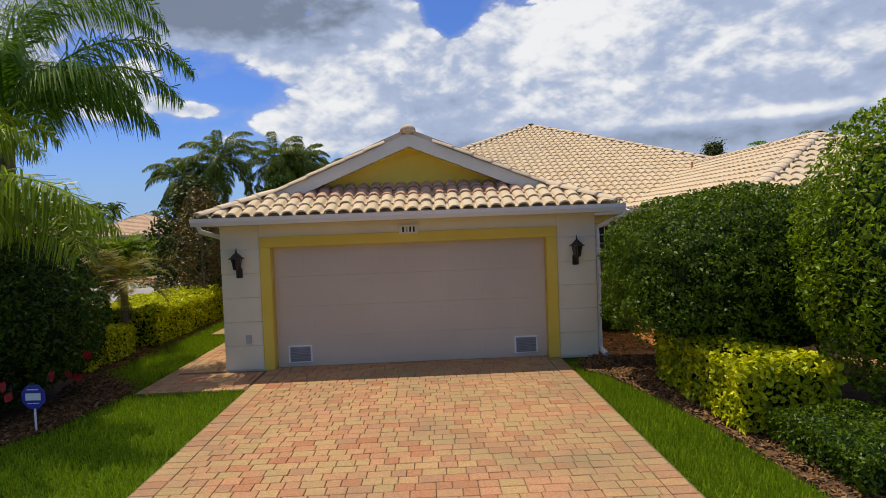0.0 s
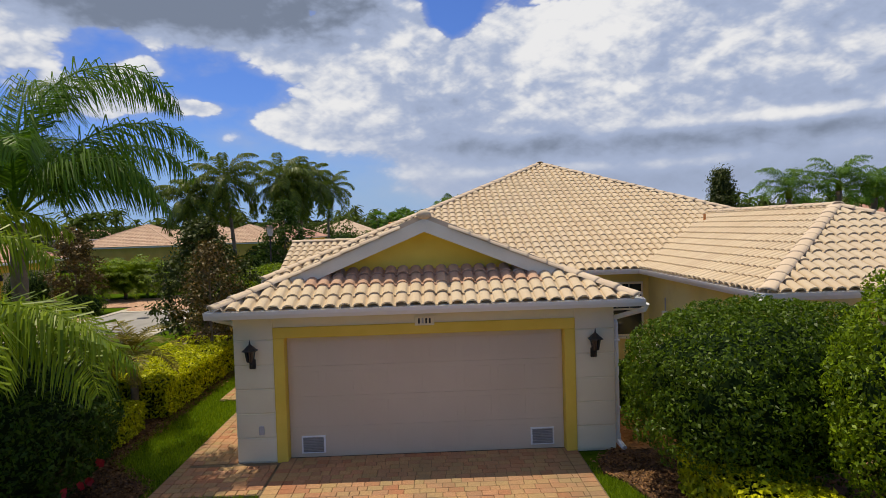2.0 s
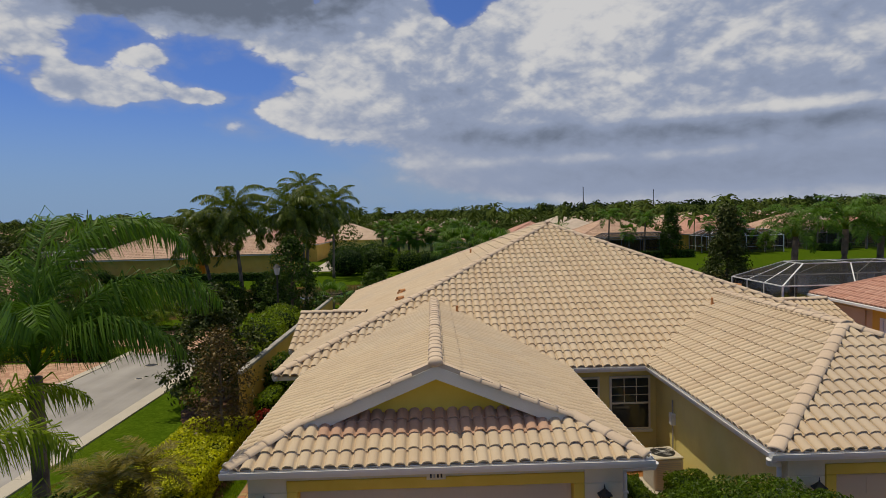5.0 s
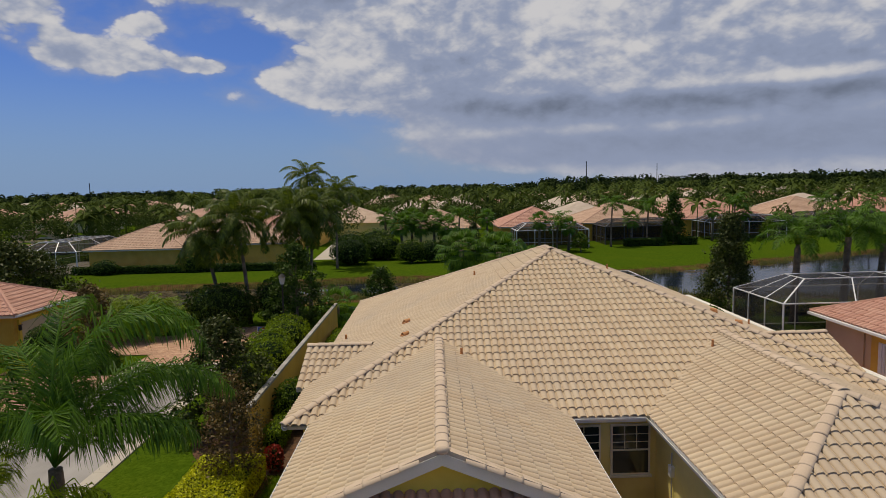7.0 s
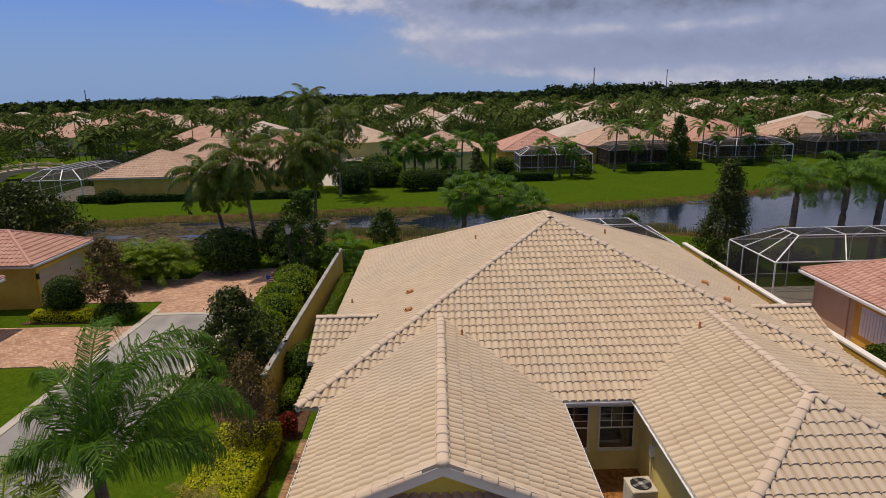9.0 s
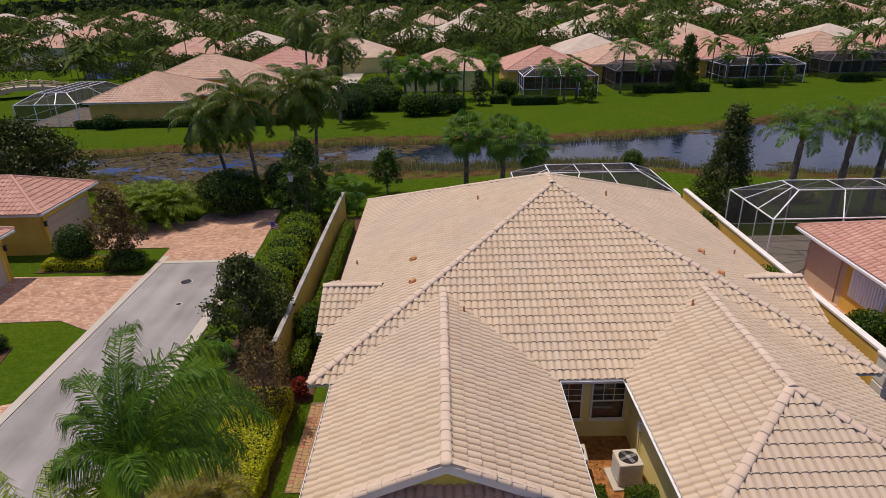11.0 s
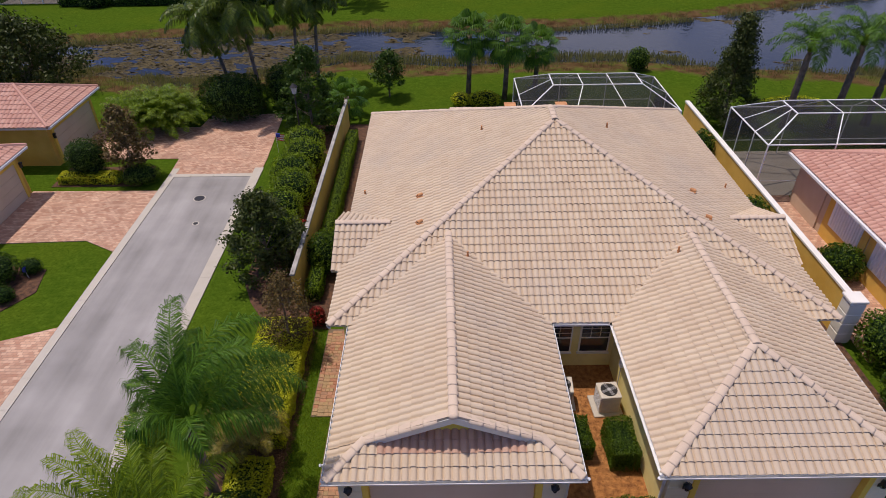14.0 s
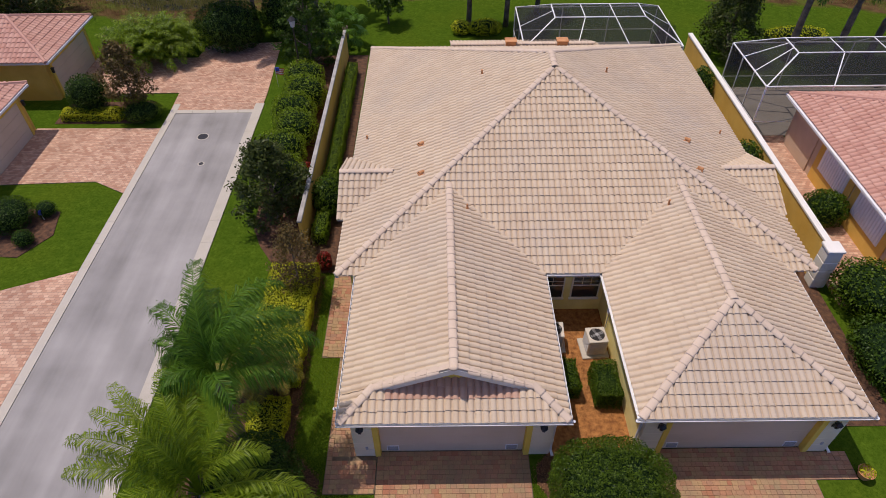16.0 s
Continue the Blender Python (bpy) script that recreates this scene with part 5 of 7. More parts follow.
palm("queen_palm", (-6.8, 0.2, 0), 4.35, "queen palm with long drooping plumes on a grey trunk", length=3.8, leaflets=125, leaf_len=0.92, width=0.0140, plume=0.42, hang=1.8, lift=-0.35, shaft=False, seed=4, bend=1.7, sweep=0.8, specs=ARCHES)
SPREAD = ((-22, 0.50, 1.45, 4.5), (-8, 0.40, 1.35, 4.2), (-34, 0.55, 1.6, 4.2), (4, 0.55, 1.6, 3.7), (170, 1.3, 2.2, 4.8), (150, 1.45, 2.2, 5.0), (118, 1.45, 2.3, 4.8), (95, 1.42, 2.4, 4.4), (60, 1.35, 2.4, 3.8), (135, 1.15, 2.1, 4.5), (190, 1.2, 2.1, 4.4), (25, 1.3, 2.4, 3.2), (-60, 0.9, 2.0, 3.0), (-120, 1.1, 2.2, 3.0), (215, 1.2, 2.2, 3.8), (160, 1.5, 1.9, 4.6), (104, 1.2, 2.2, 4.2), (178, 1.0, 2.0, 4.2))
palm("queen_palm", (-7.1, -2.35, 0), 2.45, "sunlit young queen palm with arching yellow-green plumes", length=3.9, leaflets=120, leaf_len=0.92, width=0.0150, plume=0.42, hang=2.0, lift=-0.3, shaft=False, mat=LEAF_PALM_Y, seed=9, bend=1.7, sweep=0.75, specs=SPREAD)
for k, (px, py, ph) in enumerate(((-6.15, 2.75, 1.5), (-6.65, 2.2, 1.45), (-7.3, 2.6, 1.2))):
    palm("pygmy_palm", (px, py, 0), ph, "small feathery pygmy palm in the hedge bed", 18, 1.15, 34, 0.30, 0.012, 0.1, 0.3, LEAF_PYGMY, trunk_r=0.09, seed=20 + k, shaft=False, group="pygmy palms in the bed")
tree("small_tree", (-6.2, 7.7, 0), 3.7, 1.0, "small upright olive-green tree beside the garden wall", 46, 80, 0.10, LEAF_OLIVE, 0.06, 31, 0.18)
tree("magnolia", (-8.1, 12.5, 0), 4.4, 1.75, "dark glossy magnolia tree beside the lane", 90, 90, 0.16, LEAF_OLIVED, 0.1, 32, 0.12)
for k, y in enumerate((14.6, 16.6, 18.6, 20.4, 22.4, 24.2)):
    bush("shrub", (-8.1 - 0.3 * (k % 2), y, 1.15), (1.25, 1.2, 1.1), 3500, 0.11, LEAF_BRIGHT, "rounded green shrub in a row by the garden wall", group="shrubs along the garden wall")
hedge("green_hedge", -6.1, -5.45, 10.5, 27.0, 0.85, 0.08, LEAF_BRIGHT, "narrow clipped green hedge inside the garden wall", 420)
bush("shrub", (-5.5, 13.2, 0.9), (0.9, 1.1, 0.95), 3000, 0.12, LEAF_MID, "loose green shrub inside the garden wall")

# right neighbour and cages
nb = hip_house(18.5, 33.5, 0.5, 19.18, 2.75, TILE_PINK, STUCCO_TAN, "tan stucco villa with pink barrel-tile hip roof", True, w=0.28)
n1 = hip_house(-40.0, -23.1, 23.4, 30.0, 2.75, TILE_PINK, STUCCO_OCHRE, "yellow stucco villa garage with pink barrel-tile roof", False, w=0.28)
n2 = hip_house(-40.0, -23.1, 13.6, 21.1, 2.75, TILE_PINK, STUCCO_OCHRE, "yellow stucco villa garage with pink barrel-tile roof", False, w=0.28)
hip_house(-41.8, -29.5, 63.3, 77.0, 2.75, TILE_BEIGE, STUCCO_OCHRE, "ochre villa with tan tile roof across the pond", False, group="villas across the pond", w=0.4, l=0.45)
hip_house(-29.2, -18.5, 68.0, 80.0, 2.75, TILE_BEIGE, STUCCO_OCHRE, "ochre villa wing with tan tile roof across the pond", False, group="villas across the pond", w=0.4, l=0.45)
for k, (hx, hy, hw, hd, m, wm) in enumerate(((0.8, 85, 13, 14, TILE_BEIGE, STUCCO_PALE), (16.5, 85, 13, 15, TILE_PINK, STUCCO_OCHRE), (31.5, 90, 15, 16, TILE_BEIGE, STUCCO_OCHRE), (50, 94, 15, 16, TILE_PINK, STUCCO_OCHRE), (68, 98, 15, 16, TILE_BEIGE, STUCCO_PALE), (86, 104, 15, 16, TILE_PINK, STUCCO_OCHRE), (-35, 82.5, 15, 13, TILE_BEIGE, STUCCO_OCHRE), (-25.5, 92, 14, 14, TILE_PINK, STUCCO_OCHRE))):
    hip_house(hx - hw / 2, hx + hw / 2, hy, hy + hd, 2.9, m, wm, "stucco villa with tile hip roof across the pond", False, group="villas across the pond", w=0.4, l=0.5)


# ---- small things on and by the house ----
def wall_lantern(x, z, y=0.06):
    t = thing("wall_lantern", "black metal coach lantern on the stucco pier", "wall lamp", (x, y, z), group="garage lanterns")
    part("backplate", boxed(-0.055, 0.055, -0.03, 0.0, -0.20, -0.03, bevel=0.01), BLACK, t)
    bm = bmesh.new()
    tube(bm, [(0, -0.02, -0.12), (0, -0.10, -0.16), (0, -0.15, -0.09), (0, -0.15, -0.05)], 0.012, 6)
    part("arm", bm, BLACK, t)
    bm = bmesh.new()
    bmesh.ops.create_cone(bm, cap_ends=True, segments=6, radius1=0.05, radius2=0.085, depth=0.2, matrix=pose(0, -0.15, 0.05))
    part("glass", bm, DARKGLASS, t, "smoked glass lantern panes")
    for k in range(6):
        a = math.pi * k / 3
        bm = bmesh.new()
        beam(bm, (0.052 * math.cos(a), -0.15 + 0.052 * math.sin(a), -0.05), (0.09 * math.cos(a), -0.15 + 0.09 * math.sin(a), 0.15), 0.014)
        part("rib", bm, BLACK, t)
    bm = bmesh.new()
    bmesh.ops.create_cone(bm, cap_ends=True, segments=6, radius1=0.125, radius2=0.03, depth=0.09, matrix=pose(0, -0.15, 0.195))
    bmesh.ops.create_cone(bm, cap_ends=True, segments=6, radius1=0.135, radius2=0.135, depth=0.02, matrix=pose(0, -0.15, 0.145))
    part("roof", bm, BLACK, t)
    bm = bmesh.new()
    tube(bm, [(0, -0.15, 0.23), (0, -0.15, 0.27), (0, -0.15, 0.33)], [0.022, 0.014, 0.004], 6)
    part("finial", bm, BLACK, t)


for lx in (-2.83, 3.08, 6.86, 12.5):
    wall_lantern(lx, 1.86)

plate = thing("number_plate", "small cream tile plaque with dark bars above the garage door", "sign", (0.15, 0.03, 2.40))
part("plaque", boxed(-0.17, 0.17, -0.012, 0.0, -0.08, 0.08, bevel=0.004), STUCCO, plate)
for k in range(4):
    part("bar", boxed(-0.11 + k * 0.062, -0.078 + k * 0.062, -0.016, -0.012, -0.045, 0.045), GREYPLASTIC if k == 1 else BLACK, plate)
for ox in (-2.72, 12.6):
    outlet = thing("outlet_box", "grey plastic outlet cover on the garage pier", "socket", (ox, 0.06, 0.58))
    part("cover", boxed(-0.045, 0.045, -0.035, 0.0, -0.075, 0.075, bevel=0.01), GREYPLASTIC, outlet)
    part("hinge", boxed(-0.045, 0.045, -0.04, -0.03, 0.055, 0.075, bevel=0.004), GREYPLASTIC, outlet)


def downspout(x, y, dx):
    t = thing("downspout", "white aluminium downspout at the garage corner", "drainpipe", (x, y, 0))
    bm = bmesh.new()
    tube(bm, [(dx * 0.42, -0.42, 2.6), (dx * 0.40, -0.38, 2.5), (0.0, 0.0, 2.32), (0, 0, 2.2), (0, 0, 0.22)], 0.045, 8)
    part("pipe", bm, WHITE, t)
    bm = bmesh.new()
    tube(bm, [(0, 0, 0.24), (0, -0.02, 0.12), (dx * 0.05, -0.22, 0.05)], 0.05, 8)
    part("shoe", bm, WHITE, t)
    for z in (0.7, 1.9):
        part("strap", boxed(-0.055, 0.055, -0.05, 0.05, z, z + 0.03), WHITE, t)


downspout(-3.19, 0.75, -1)
downspout(3.52, 0.2, 1)
downspout(6.31, 0.2, -1)
downspout(12.99, 0.2, 1)


def ac_unit(x, y, rz=0.0):
    t = thing("air_conditioner", "beige outdoor air conditioner with top fan on a pad", "air conditioner", (x, y, 0), rz)
    part("pad", boxed(-0.55, 0.5, -0.5, 0.5, 0.0, 0.09, bevel=0.01), CONCRETE, t)
    part("cabinet", boxed(-0.37, 0.37, -0.37, 0.37, 0.09, 0.84, bevel=0.03), ACMETAL, t)
    for k in range(14):
        for a in range(4):
            bm = boxed(-0.30, 0.30, -0.376, -0.366, 0.15 + k * 0.045, 0.172 + k * 0.045)
            bmesh.ops.transform(bm, matrix=pose(0, 0, 0, 0, 0, 90 * a), verts=bm.verts)
            part("louvre", bm, GREYPLASTIC, t)
    bm = boxed(-0.375, 0.375, -0.375, 0.375, 0.84, 0.90, bevel=0.02)
    part("lid", bm, ACMETAL, t)
    bm = bmesh.new()
    bmesh.ops.create_cone(bm, cap_ends=True, segments=28, radius1=0.29, radius2=0.29, depth=0.012, matrix=pose(0, 0, 0.902))
    part("fan_well", bm, BLACK, t, "dark round fan opening")
    for k in range(4):
        bm = boxed(0.03, 0.27, -0.06, 0.06, -0.003, 0.003)
        bmesh.ops.transform(bm, matrix=pose(0, 0, 0.914, 0, 0, 90 * k + 20) @ pose(0, 0, 0, 8), verts=bm.verts)
        part("blade", bm, BRONZE_GREY, t)
    bm = bmesh.new()
    bmesh.ops.create_cone(bm, cap_ends=True, segments=14, radius1=0.07, radius2=0.06, depth=0.03, matrix=pose(0, 0, 0.918))
    part("hub", bm, GREYPLASTIC, t)
    bm = bmesh.new()
    for rr in (0.12, 0.20, 0.29):
        tube(bm, [(rr * math.cos(q), rr * math.sin(q), 0.93) for q in (2 * math.pi * k / 24 for k in range(25))], 0.005, 4, False)
    part("grille", bm, BLACK, t)


ac_unit(5.8, 4.5, 4)
ac_unit(4.2, 4.8, -3)
meter = thing("meter_box", "white meter box with conduit on the yellow wall", "meter", (6.33, 5.2, 0))
bm = bmesh.new()
tube(bm, [(0, 0, 0.0), (0, 0, 2.0)], 0.02, 6)
part("conduit", bm, GREYPLASTIC, meter)
part("box", boxed(-0.07, 0.05, -0.09, 0.09, 1.35, 1.65, bevel=0.01), WHITE, meter)


def roof_vent(x, y, z, rz):
    t = thing("roof_vent", "clay-coloured hooded vent on the roof tiles", "roof vent", (x, y, z), rz, "hooded roof vents")
    bm = bmesh.new()
    seg = 8
    for y0, y1, r0, r1 in ((-0.13, 0.10, 0.10, 0.075),):
        ra = [bm.verts.new((r0 * math.cos(q), y0, r0 * math.sin(q) * 1.1 + 0.02)) for q in (math.pi * k / seg for k in range(seg + 1))]
        rb = [bm.verts.new((r1 * math.cos(q), y1, r1 * math.sin(q) + 0.08)) for q in (math.pi * k / seg for k in range(seg + 1))]
        rc = [bm.verts.new((r0 * 0.86 * math.cos(q), y0, r0 * 0.86 * math.sin(q) * 1.1 + 0.02)) for q in (math.pi * k / seg for k in range(seg + 1))]
        for k in range(seg):
            bm.faces.new((ra[k], ra[k + 1], rb[k + 1], rb[k]))
            bm.faces.new((rc[k], rc[k + 1], ra[k + 1], ra[k]))
        bm.faces.new(rb)
    bmesh.ops.recalc_face_normals(bm, faces=bm.faces)
    part("hood", bm, CLAY, t)
    part("flange", boxed(-0.13, 0.13, -0.15, 0.15, -0.06, 0.03), CLAY, t)


roof_vent(-0.99, 12.75, 4.08, -60)
roof_vent(-0.95, 10.62, 4.08, -60)
roof_vent(10.76, 12.67, 4.2, 60)
roof_vent(10.66, 10.5, 4.22, 60)
for px, py, pz in ((1.88, 16.95, 5.2), (-3.67, 14.88, 2.93), (7.78, 16.69, 5.38), (13.16, 14.65, 3.17), (0.9, 8.51, 3.9), (8.93, 8.63, 3.92)):
    t = thing("vent_pipe", "short brown vent pipe through the roof tiles", "vent pipe", (px, py, pz), group="roof vent pipes")
    bm = bmesh.new()
    tube(bm, [(0, 0, -0.1), (0, 0, 0.24)], 0.04, 8)
    part("pipe", bm, CLAY, t)
    bm = bmesh.new()
    tube(bm, [(0, 0, -0.05), (0, 0, 0.08)], [0.075, 0.045], 8)
    part("collar", bm, CLAY, t)
for cx in (4.0, 7.0):
    t = thing("roof_turbine", "tan box vent on the rear ridge", "roof vent", (cx, 24.0, RZ))
    part("body", boxed(-0.3, 0.3, -0.25, 0.25, -0.1, 0.22, bevel=0.03), CLAY, t)
    part("lid", boxed(-0.34, 0.34, -0.29, 0.29, 0.22, 0.27, bevel=0.015), CLAY, t)

sign = thing("yard_sign", "blue octagonal yard sign on a thin white stake", "sign", (-4.62, -2.9, 0), -4)
bm = bmesh.new()
bmesh.ops.create_cone(bm, cap_ends=True, segments=8, radius1=0.165, radius2=0.165, depth=0.012, matrix=pose(0, 0, 0.46, 90, 0, 0) @ pose(0, 0, 0, 0, 0, 22.5))
part("panel", bm, SIGNBLUE, sign)
part("stake", boxed(-0.012, 0.012, 0.008, 0.02, -0.1, 0.5), WHITE, sign)
part("emblem", boxed(-0.10, 0.10, -0.012, -0.007, 0.415, 0.505, bevel=0.001), WHITE, sign, "white emblem block")
part("stripe", boxed(-0.075, 0.075, -0.0125, -0.0075, 0.545, 0.56), WHITE, sign)
part("stripe", boxed(-0.075, 0.075, -0.0125, -0.0075, 0.37, 0.38), WHITE, sign)

rngf = np.random.default_rng(5)
for az, el in ((-20, -32), (-38, -40), (-5, -36), (5, -26), (-80, -36), (-42, -30), (18, -44), (-60, -20)):
    fd = np.array((math.cos(radians(az)) * math.cos(radians(el)), math.sin(radians(az)) * math.cos(radians(el)), math.sin(radians(el))))
    fx, fy, fz = fd * (np.abs(fd) ** 2.4).sum() ** (-1 / 2.4) * np.array((1.62, 1.75, 1.28)) * 1.04 + np.array((-6.2, -1.7, 1.33))
    fl = thing("hibiscus_flower", "red hibiscus bloom on the dark bush", "flower", (fx, fy, fz), group="red blooms")
    for k in range(5):
        a = 2 * math.pi * k / 5
        d = np.array([[math.cos(a) * 0.03, -0.02 + rngf.normal(0, 0.004), math.sin(a) * 0.03]])
        me = quads_mesh(*leaves_at(rngf, d, np.array([[0, -1.0, 0.3]]), 0.085, 0.9, 0.2))
        part("petal", me, RED, fl)

pot = thing("flower_pot", "round terracotta pot with low greenery", "plant pot", (13.8, -0.85, 0))
bm = bmesh.new()
tube(bm, [(0, 0, 0), (0, 0, 0.05), (0, 0, 0.3), (0, 0, 0.34)], [0.16, 0.18, 0.26, 0.28], 16)
part("pot", bm, CLAY, pot)
rp, rn = hull_points(np.random.default_rng(3), 260, (0.24, 0.24, 0.14), 2.0, 2.0)
part("plant", quads_mesh(*leaves_at(np.random.default_rng(4), rp + np.array((0, 0, 0.36)), rn, 0.08)), LEAF_LIME, pot)

flag = thing("garden_flag", "small striped red and white flag on a thin pole", "flag", (-10.4, 25.3, 0))
bm = bmesh.new()
tube(bm, [(0, 0, 0), (0, 0, 1.35)], 0.012, 6)
part("pole", bm, WHITE, flag)
for k in range(7):
    bm = bmesh.new()
    v = [[bm.verts.new((0.02 + 0.08 * i, 0.03 * math.sin(i * 1.1) - 0.0, 0.85 + k * 0.065 + q - 0.012 * i)) for i in range(8)] for q in (0.0, 0.065)]
    for i in range(7):
        bm.faces.new((v[0][i], v[0][i + 1], v[1][i + 1], v[1][i]))
    part("stripe", bm, RED if k % 2 == 0 else WHITE, flag)
part("canton", boxed(0.02, 0.26, -0.035, 0.045, 1.07, 1.30), SIGNBLUE, flag)

lamp = thing("street_lamp", "black street lamp post with lantern head by the court", "street lamp", (-8.9, 25.6, 0))
bm = bmesh.new()
tube(bm, [(0, 0, 0), (0, 0, 0.4), (0, 0, 0.5), (0, 0, 3.75)], [0.12, 0.1, 0.055, 0.045], 10)
part("post", bm, BLACK, lamp)
bm = bmesh.new()
bmesh.ops.create_cone(bm, cap_ends=True, segments=8, radius1=0.12, radius2=0.2, depth=0.42, matrix=pose(0, 0, 3.98))
part("lantern", bm, GREYPLASTIC, lamp)
bm = bmesh.new()
bmesh.ops.create_cone(bm, cap_ends=True, segments=8, radius1=0.25, radius2=0.05, depth=0.2, matrix=pose(0, 0, 4.29))
part("hood", bm, BLACK, lamp)


# ---- screen cages ----
def pool_cage(x0, x1, y0, y1, h, top, inset, label, mat=None, bays=4, w=0.07, skip_near=True):
    t = thing("pool_cage", label, "screen enclosure", ((x0 + x1) / 2, (y0 + y1) / 2, 0))
    ox, oy = (x0 + x1) / 2, (y0 + y1) / 2
    mat = mat or WHITE
    c = [(x0 - ox, y0 - oy), (x1 - ox, y0 - oy), (x1 - ox, y1 - oy), (x0 - ox, y1 - oy)]
    il, ir, fr, bk = inset if isinstance(inset, tuple) else (inset,) * 4
    i = [(x0 - ox + il, y0 - oy + fr), (x1 - ox - ir, y0 - oy + fr), (x1 - ox - ir, y1 - oy - bk), (x0 - ox + il, y1 - oy - bk)]

    def bar(a, b, ww=w):
        bm = bmesh.new()
        beam(bm, a, b, ww, ww * 0.7)
        part("beam", bm, mat, t)

    for k in range(4):
        a, b = Vector((*c[k], 0)), Vector((*c[(k + 1) % 4], 0))
        ia, ib = Vector((*i[k], 0)), Vector((*i[(k + 1) % 4], 0))
        up, tp = Vector((0, 0, h)), Vector((0, 0, top))
        bar(a, a + up)
        bar(a + up, b + up)
        bar(ia + tp, ib + tp)
        bar(a + up, ia + tp)
        bar(a + Vector((0, 0, 0.95)), b + Vector((0, 0, 0.95)), w * 0.6)
        nb = bays if k % 2 == 0 else max(2, bays - 1)
        for j in range(1, nb):
            q = a.lerp(b, j / nb)
            qi = ia.lerp(ib, j / nb)
            bar(q, q + up, w * 0.8)
            bar(q + up, qi + tp, w * 0.8)
        bm = bmesh.new()
        bm.faces.new([bm.verts.new(p) for p in (a, b, b + up, a + up)])
        part("screen", bm, SCREEN, t)
        bm = bmesh.new()
        bm.faces.new([bm.verts.new(p) for p in (a + up, b + up, ib + tp, ia + tp)])
        part("screen", bm, SCREEN, t)
    for j in range(1, bays):
        bar(Vector((*i[0], top)).lerp(Vector((*i[1], top)), j / bays), Vector((*i[3], top)).lerp(Vector((*i[2], top)), j / bays), w * 0.8)
    bm = bmesh.new()
    bm.faces.new([bm.verts.new((*p, top)) for p in i])
    part("screen", bm, SCREEN, t)
    return t


BRONZE = mottled("bronze_metal", (0.10, 0.09, 0.08), (0.18, 0.165, 0.15), 4.0, 50, 0.5, 0.03)
pool_cage(5.0, 14.6, 25.05, 31.0, 2.55, 3.55, 2.0, "white-framed dark screened pool cage behind the house", bays=3)
pool_cage(17.2, 31.6, 19.2, 24.3, 3.1, 4.0, (2.2, 2.2, 2.0, 1.3), "white-framed dark screened pool cage on the neighbour's deck", bays=4)
pool_cage(-50.0, -42.6, 63.5, 77.0, 2.6, 3.7, 1.9, "white-framed dark screened pool cage beside the ochre villa", bays=3, w=0.12)

# neighbour wall panels and shutters
for y0, y1 in ((12.6, 15.0), (9.2, 11.6), (5.6, 8.0)):
    sh = part("shutter", boxed(18.93, 18.99, y0, y1, 0.85, 2.2, bevel=0.01), WHITE, nb, "white corrugated storm shutter")
    for k in range(12):
        yy = y0 + 0.06 + k * (y1 - y0 - 0.12) / 12
        part("rib", boxed(18.9, 18.93, yy, yy + 0.09, 0.9, 2.15), WHITE, sh)
    part("surround", boxed(18.95, 18.995, y0 - 0.45, y1 + 0.45, -0.05, 2.55), STUCCO_OCHRE, nb)
part("sliding_wall", boxed(18.93, 18.99, 15.9, 18.4, 0.0, 2.4), STUCCO_TAN, nb)
part("gutter", boxed(18.36, 18.5, 0.4, 19.18, 2.6, 2.73, bevel=0.015), WHITE, nb)

# doors of the two villas beside the lane
for vil, y0, y1 in ((n1, 24.4, 29.0), (n2, 14.8, 20.0)):
    d = part("garage_door", boxed(-23.58, -23.5, y0, y1, 0.0, 2.15), DOORPAINT, vil, "closed cream sectional garage door")
    for k in range(4):
        part("door_section", boxed(-23.5, -23.47, y0 + 0.02, y1 - 0.02, 0.02 + k * 0.53, 0.54 + k * 0.53, bevel=0.008), DOORPAINT, d)
    part("surround", boxed(-23.6, -23.46, y0 - 0.2, y0 - 0.01, 0.0, 2.35), STUCCO_Y, vil)
    part("surround", boxed(-23.6, -23.46, y1 + 0.01, y1 + 0.2, 0.0, 2.35), STUCCO_Y, vil)
    part("surround", boxed(-23.6, -23.46, y0 - 0.01, y1 + 0.01, 2.155, 2.35), STUCCO_Y, vil)
    part("gutter", boxed(-23.12, -23.0, y0 - 1.0, y1 + 1.0, 2.6, 2.73, bevel=0.015), WHITE, vil)
for ly in (14.45, 20.35, 24.1):
    t = thing("wall_lantern", "black metal coach lantern on a villa garage", "wall lamp", (-23.44, ly, 1.9), group="garage lanterns")
    part("body", boxed(0.0, 0.16, -0.07, 0.07, -0.16, 0.12, bevel=0.03), BLACK, t)
    part("cap", boxed(-0.0, 0.2, -0.1, 0.1, 0.12, 0.17, bevel=0.03), BLACK, t)

# ---- little things along the lane ----
cover = thing("valve_cover", "small dark iron valve cover set in the lane", "valve cover", (-13.1, 17.1, 0.0))
bm = bmesh.new(); bmesh.ops.create_cone(bm, cap_ends=True, segments=16, radius1=0.13, radius2=0.13, depth=0.016, matrix=pose(0, 0, 0.005))
part("lid", bm, BLACK, cover)
bm = bmesh.new(); bmesh.ops.create_cone(bm, cap_ends=True, segments=16, radius1=0.19, radius2=0.19, depth=0.010, matrix=pose(0, 0, 0.002))
part("collar", bm, CONCRETE, cover)
stake = thing("yard_sign", "small blue yard sign on a stake in the lawn bed", "sign", (-19.5, 12.6, 0), 75)
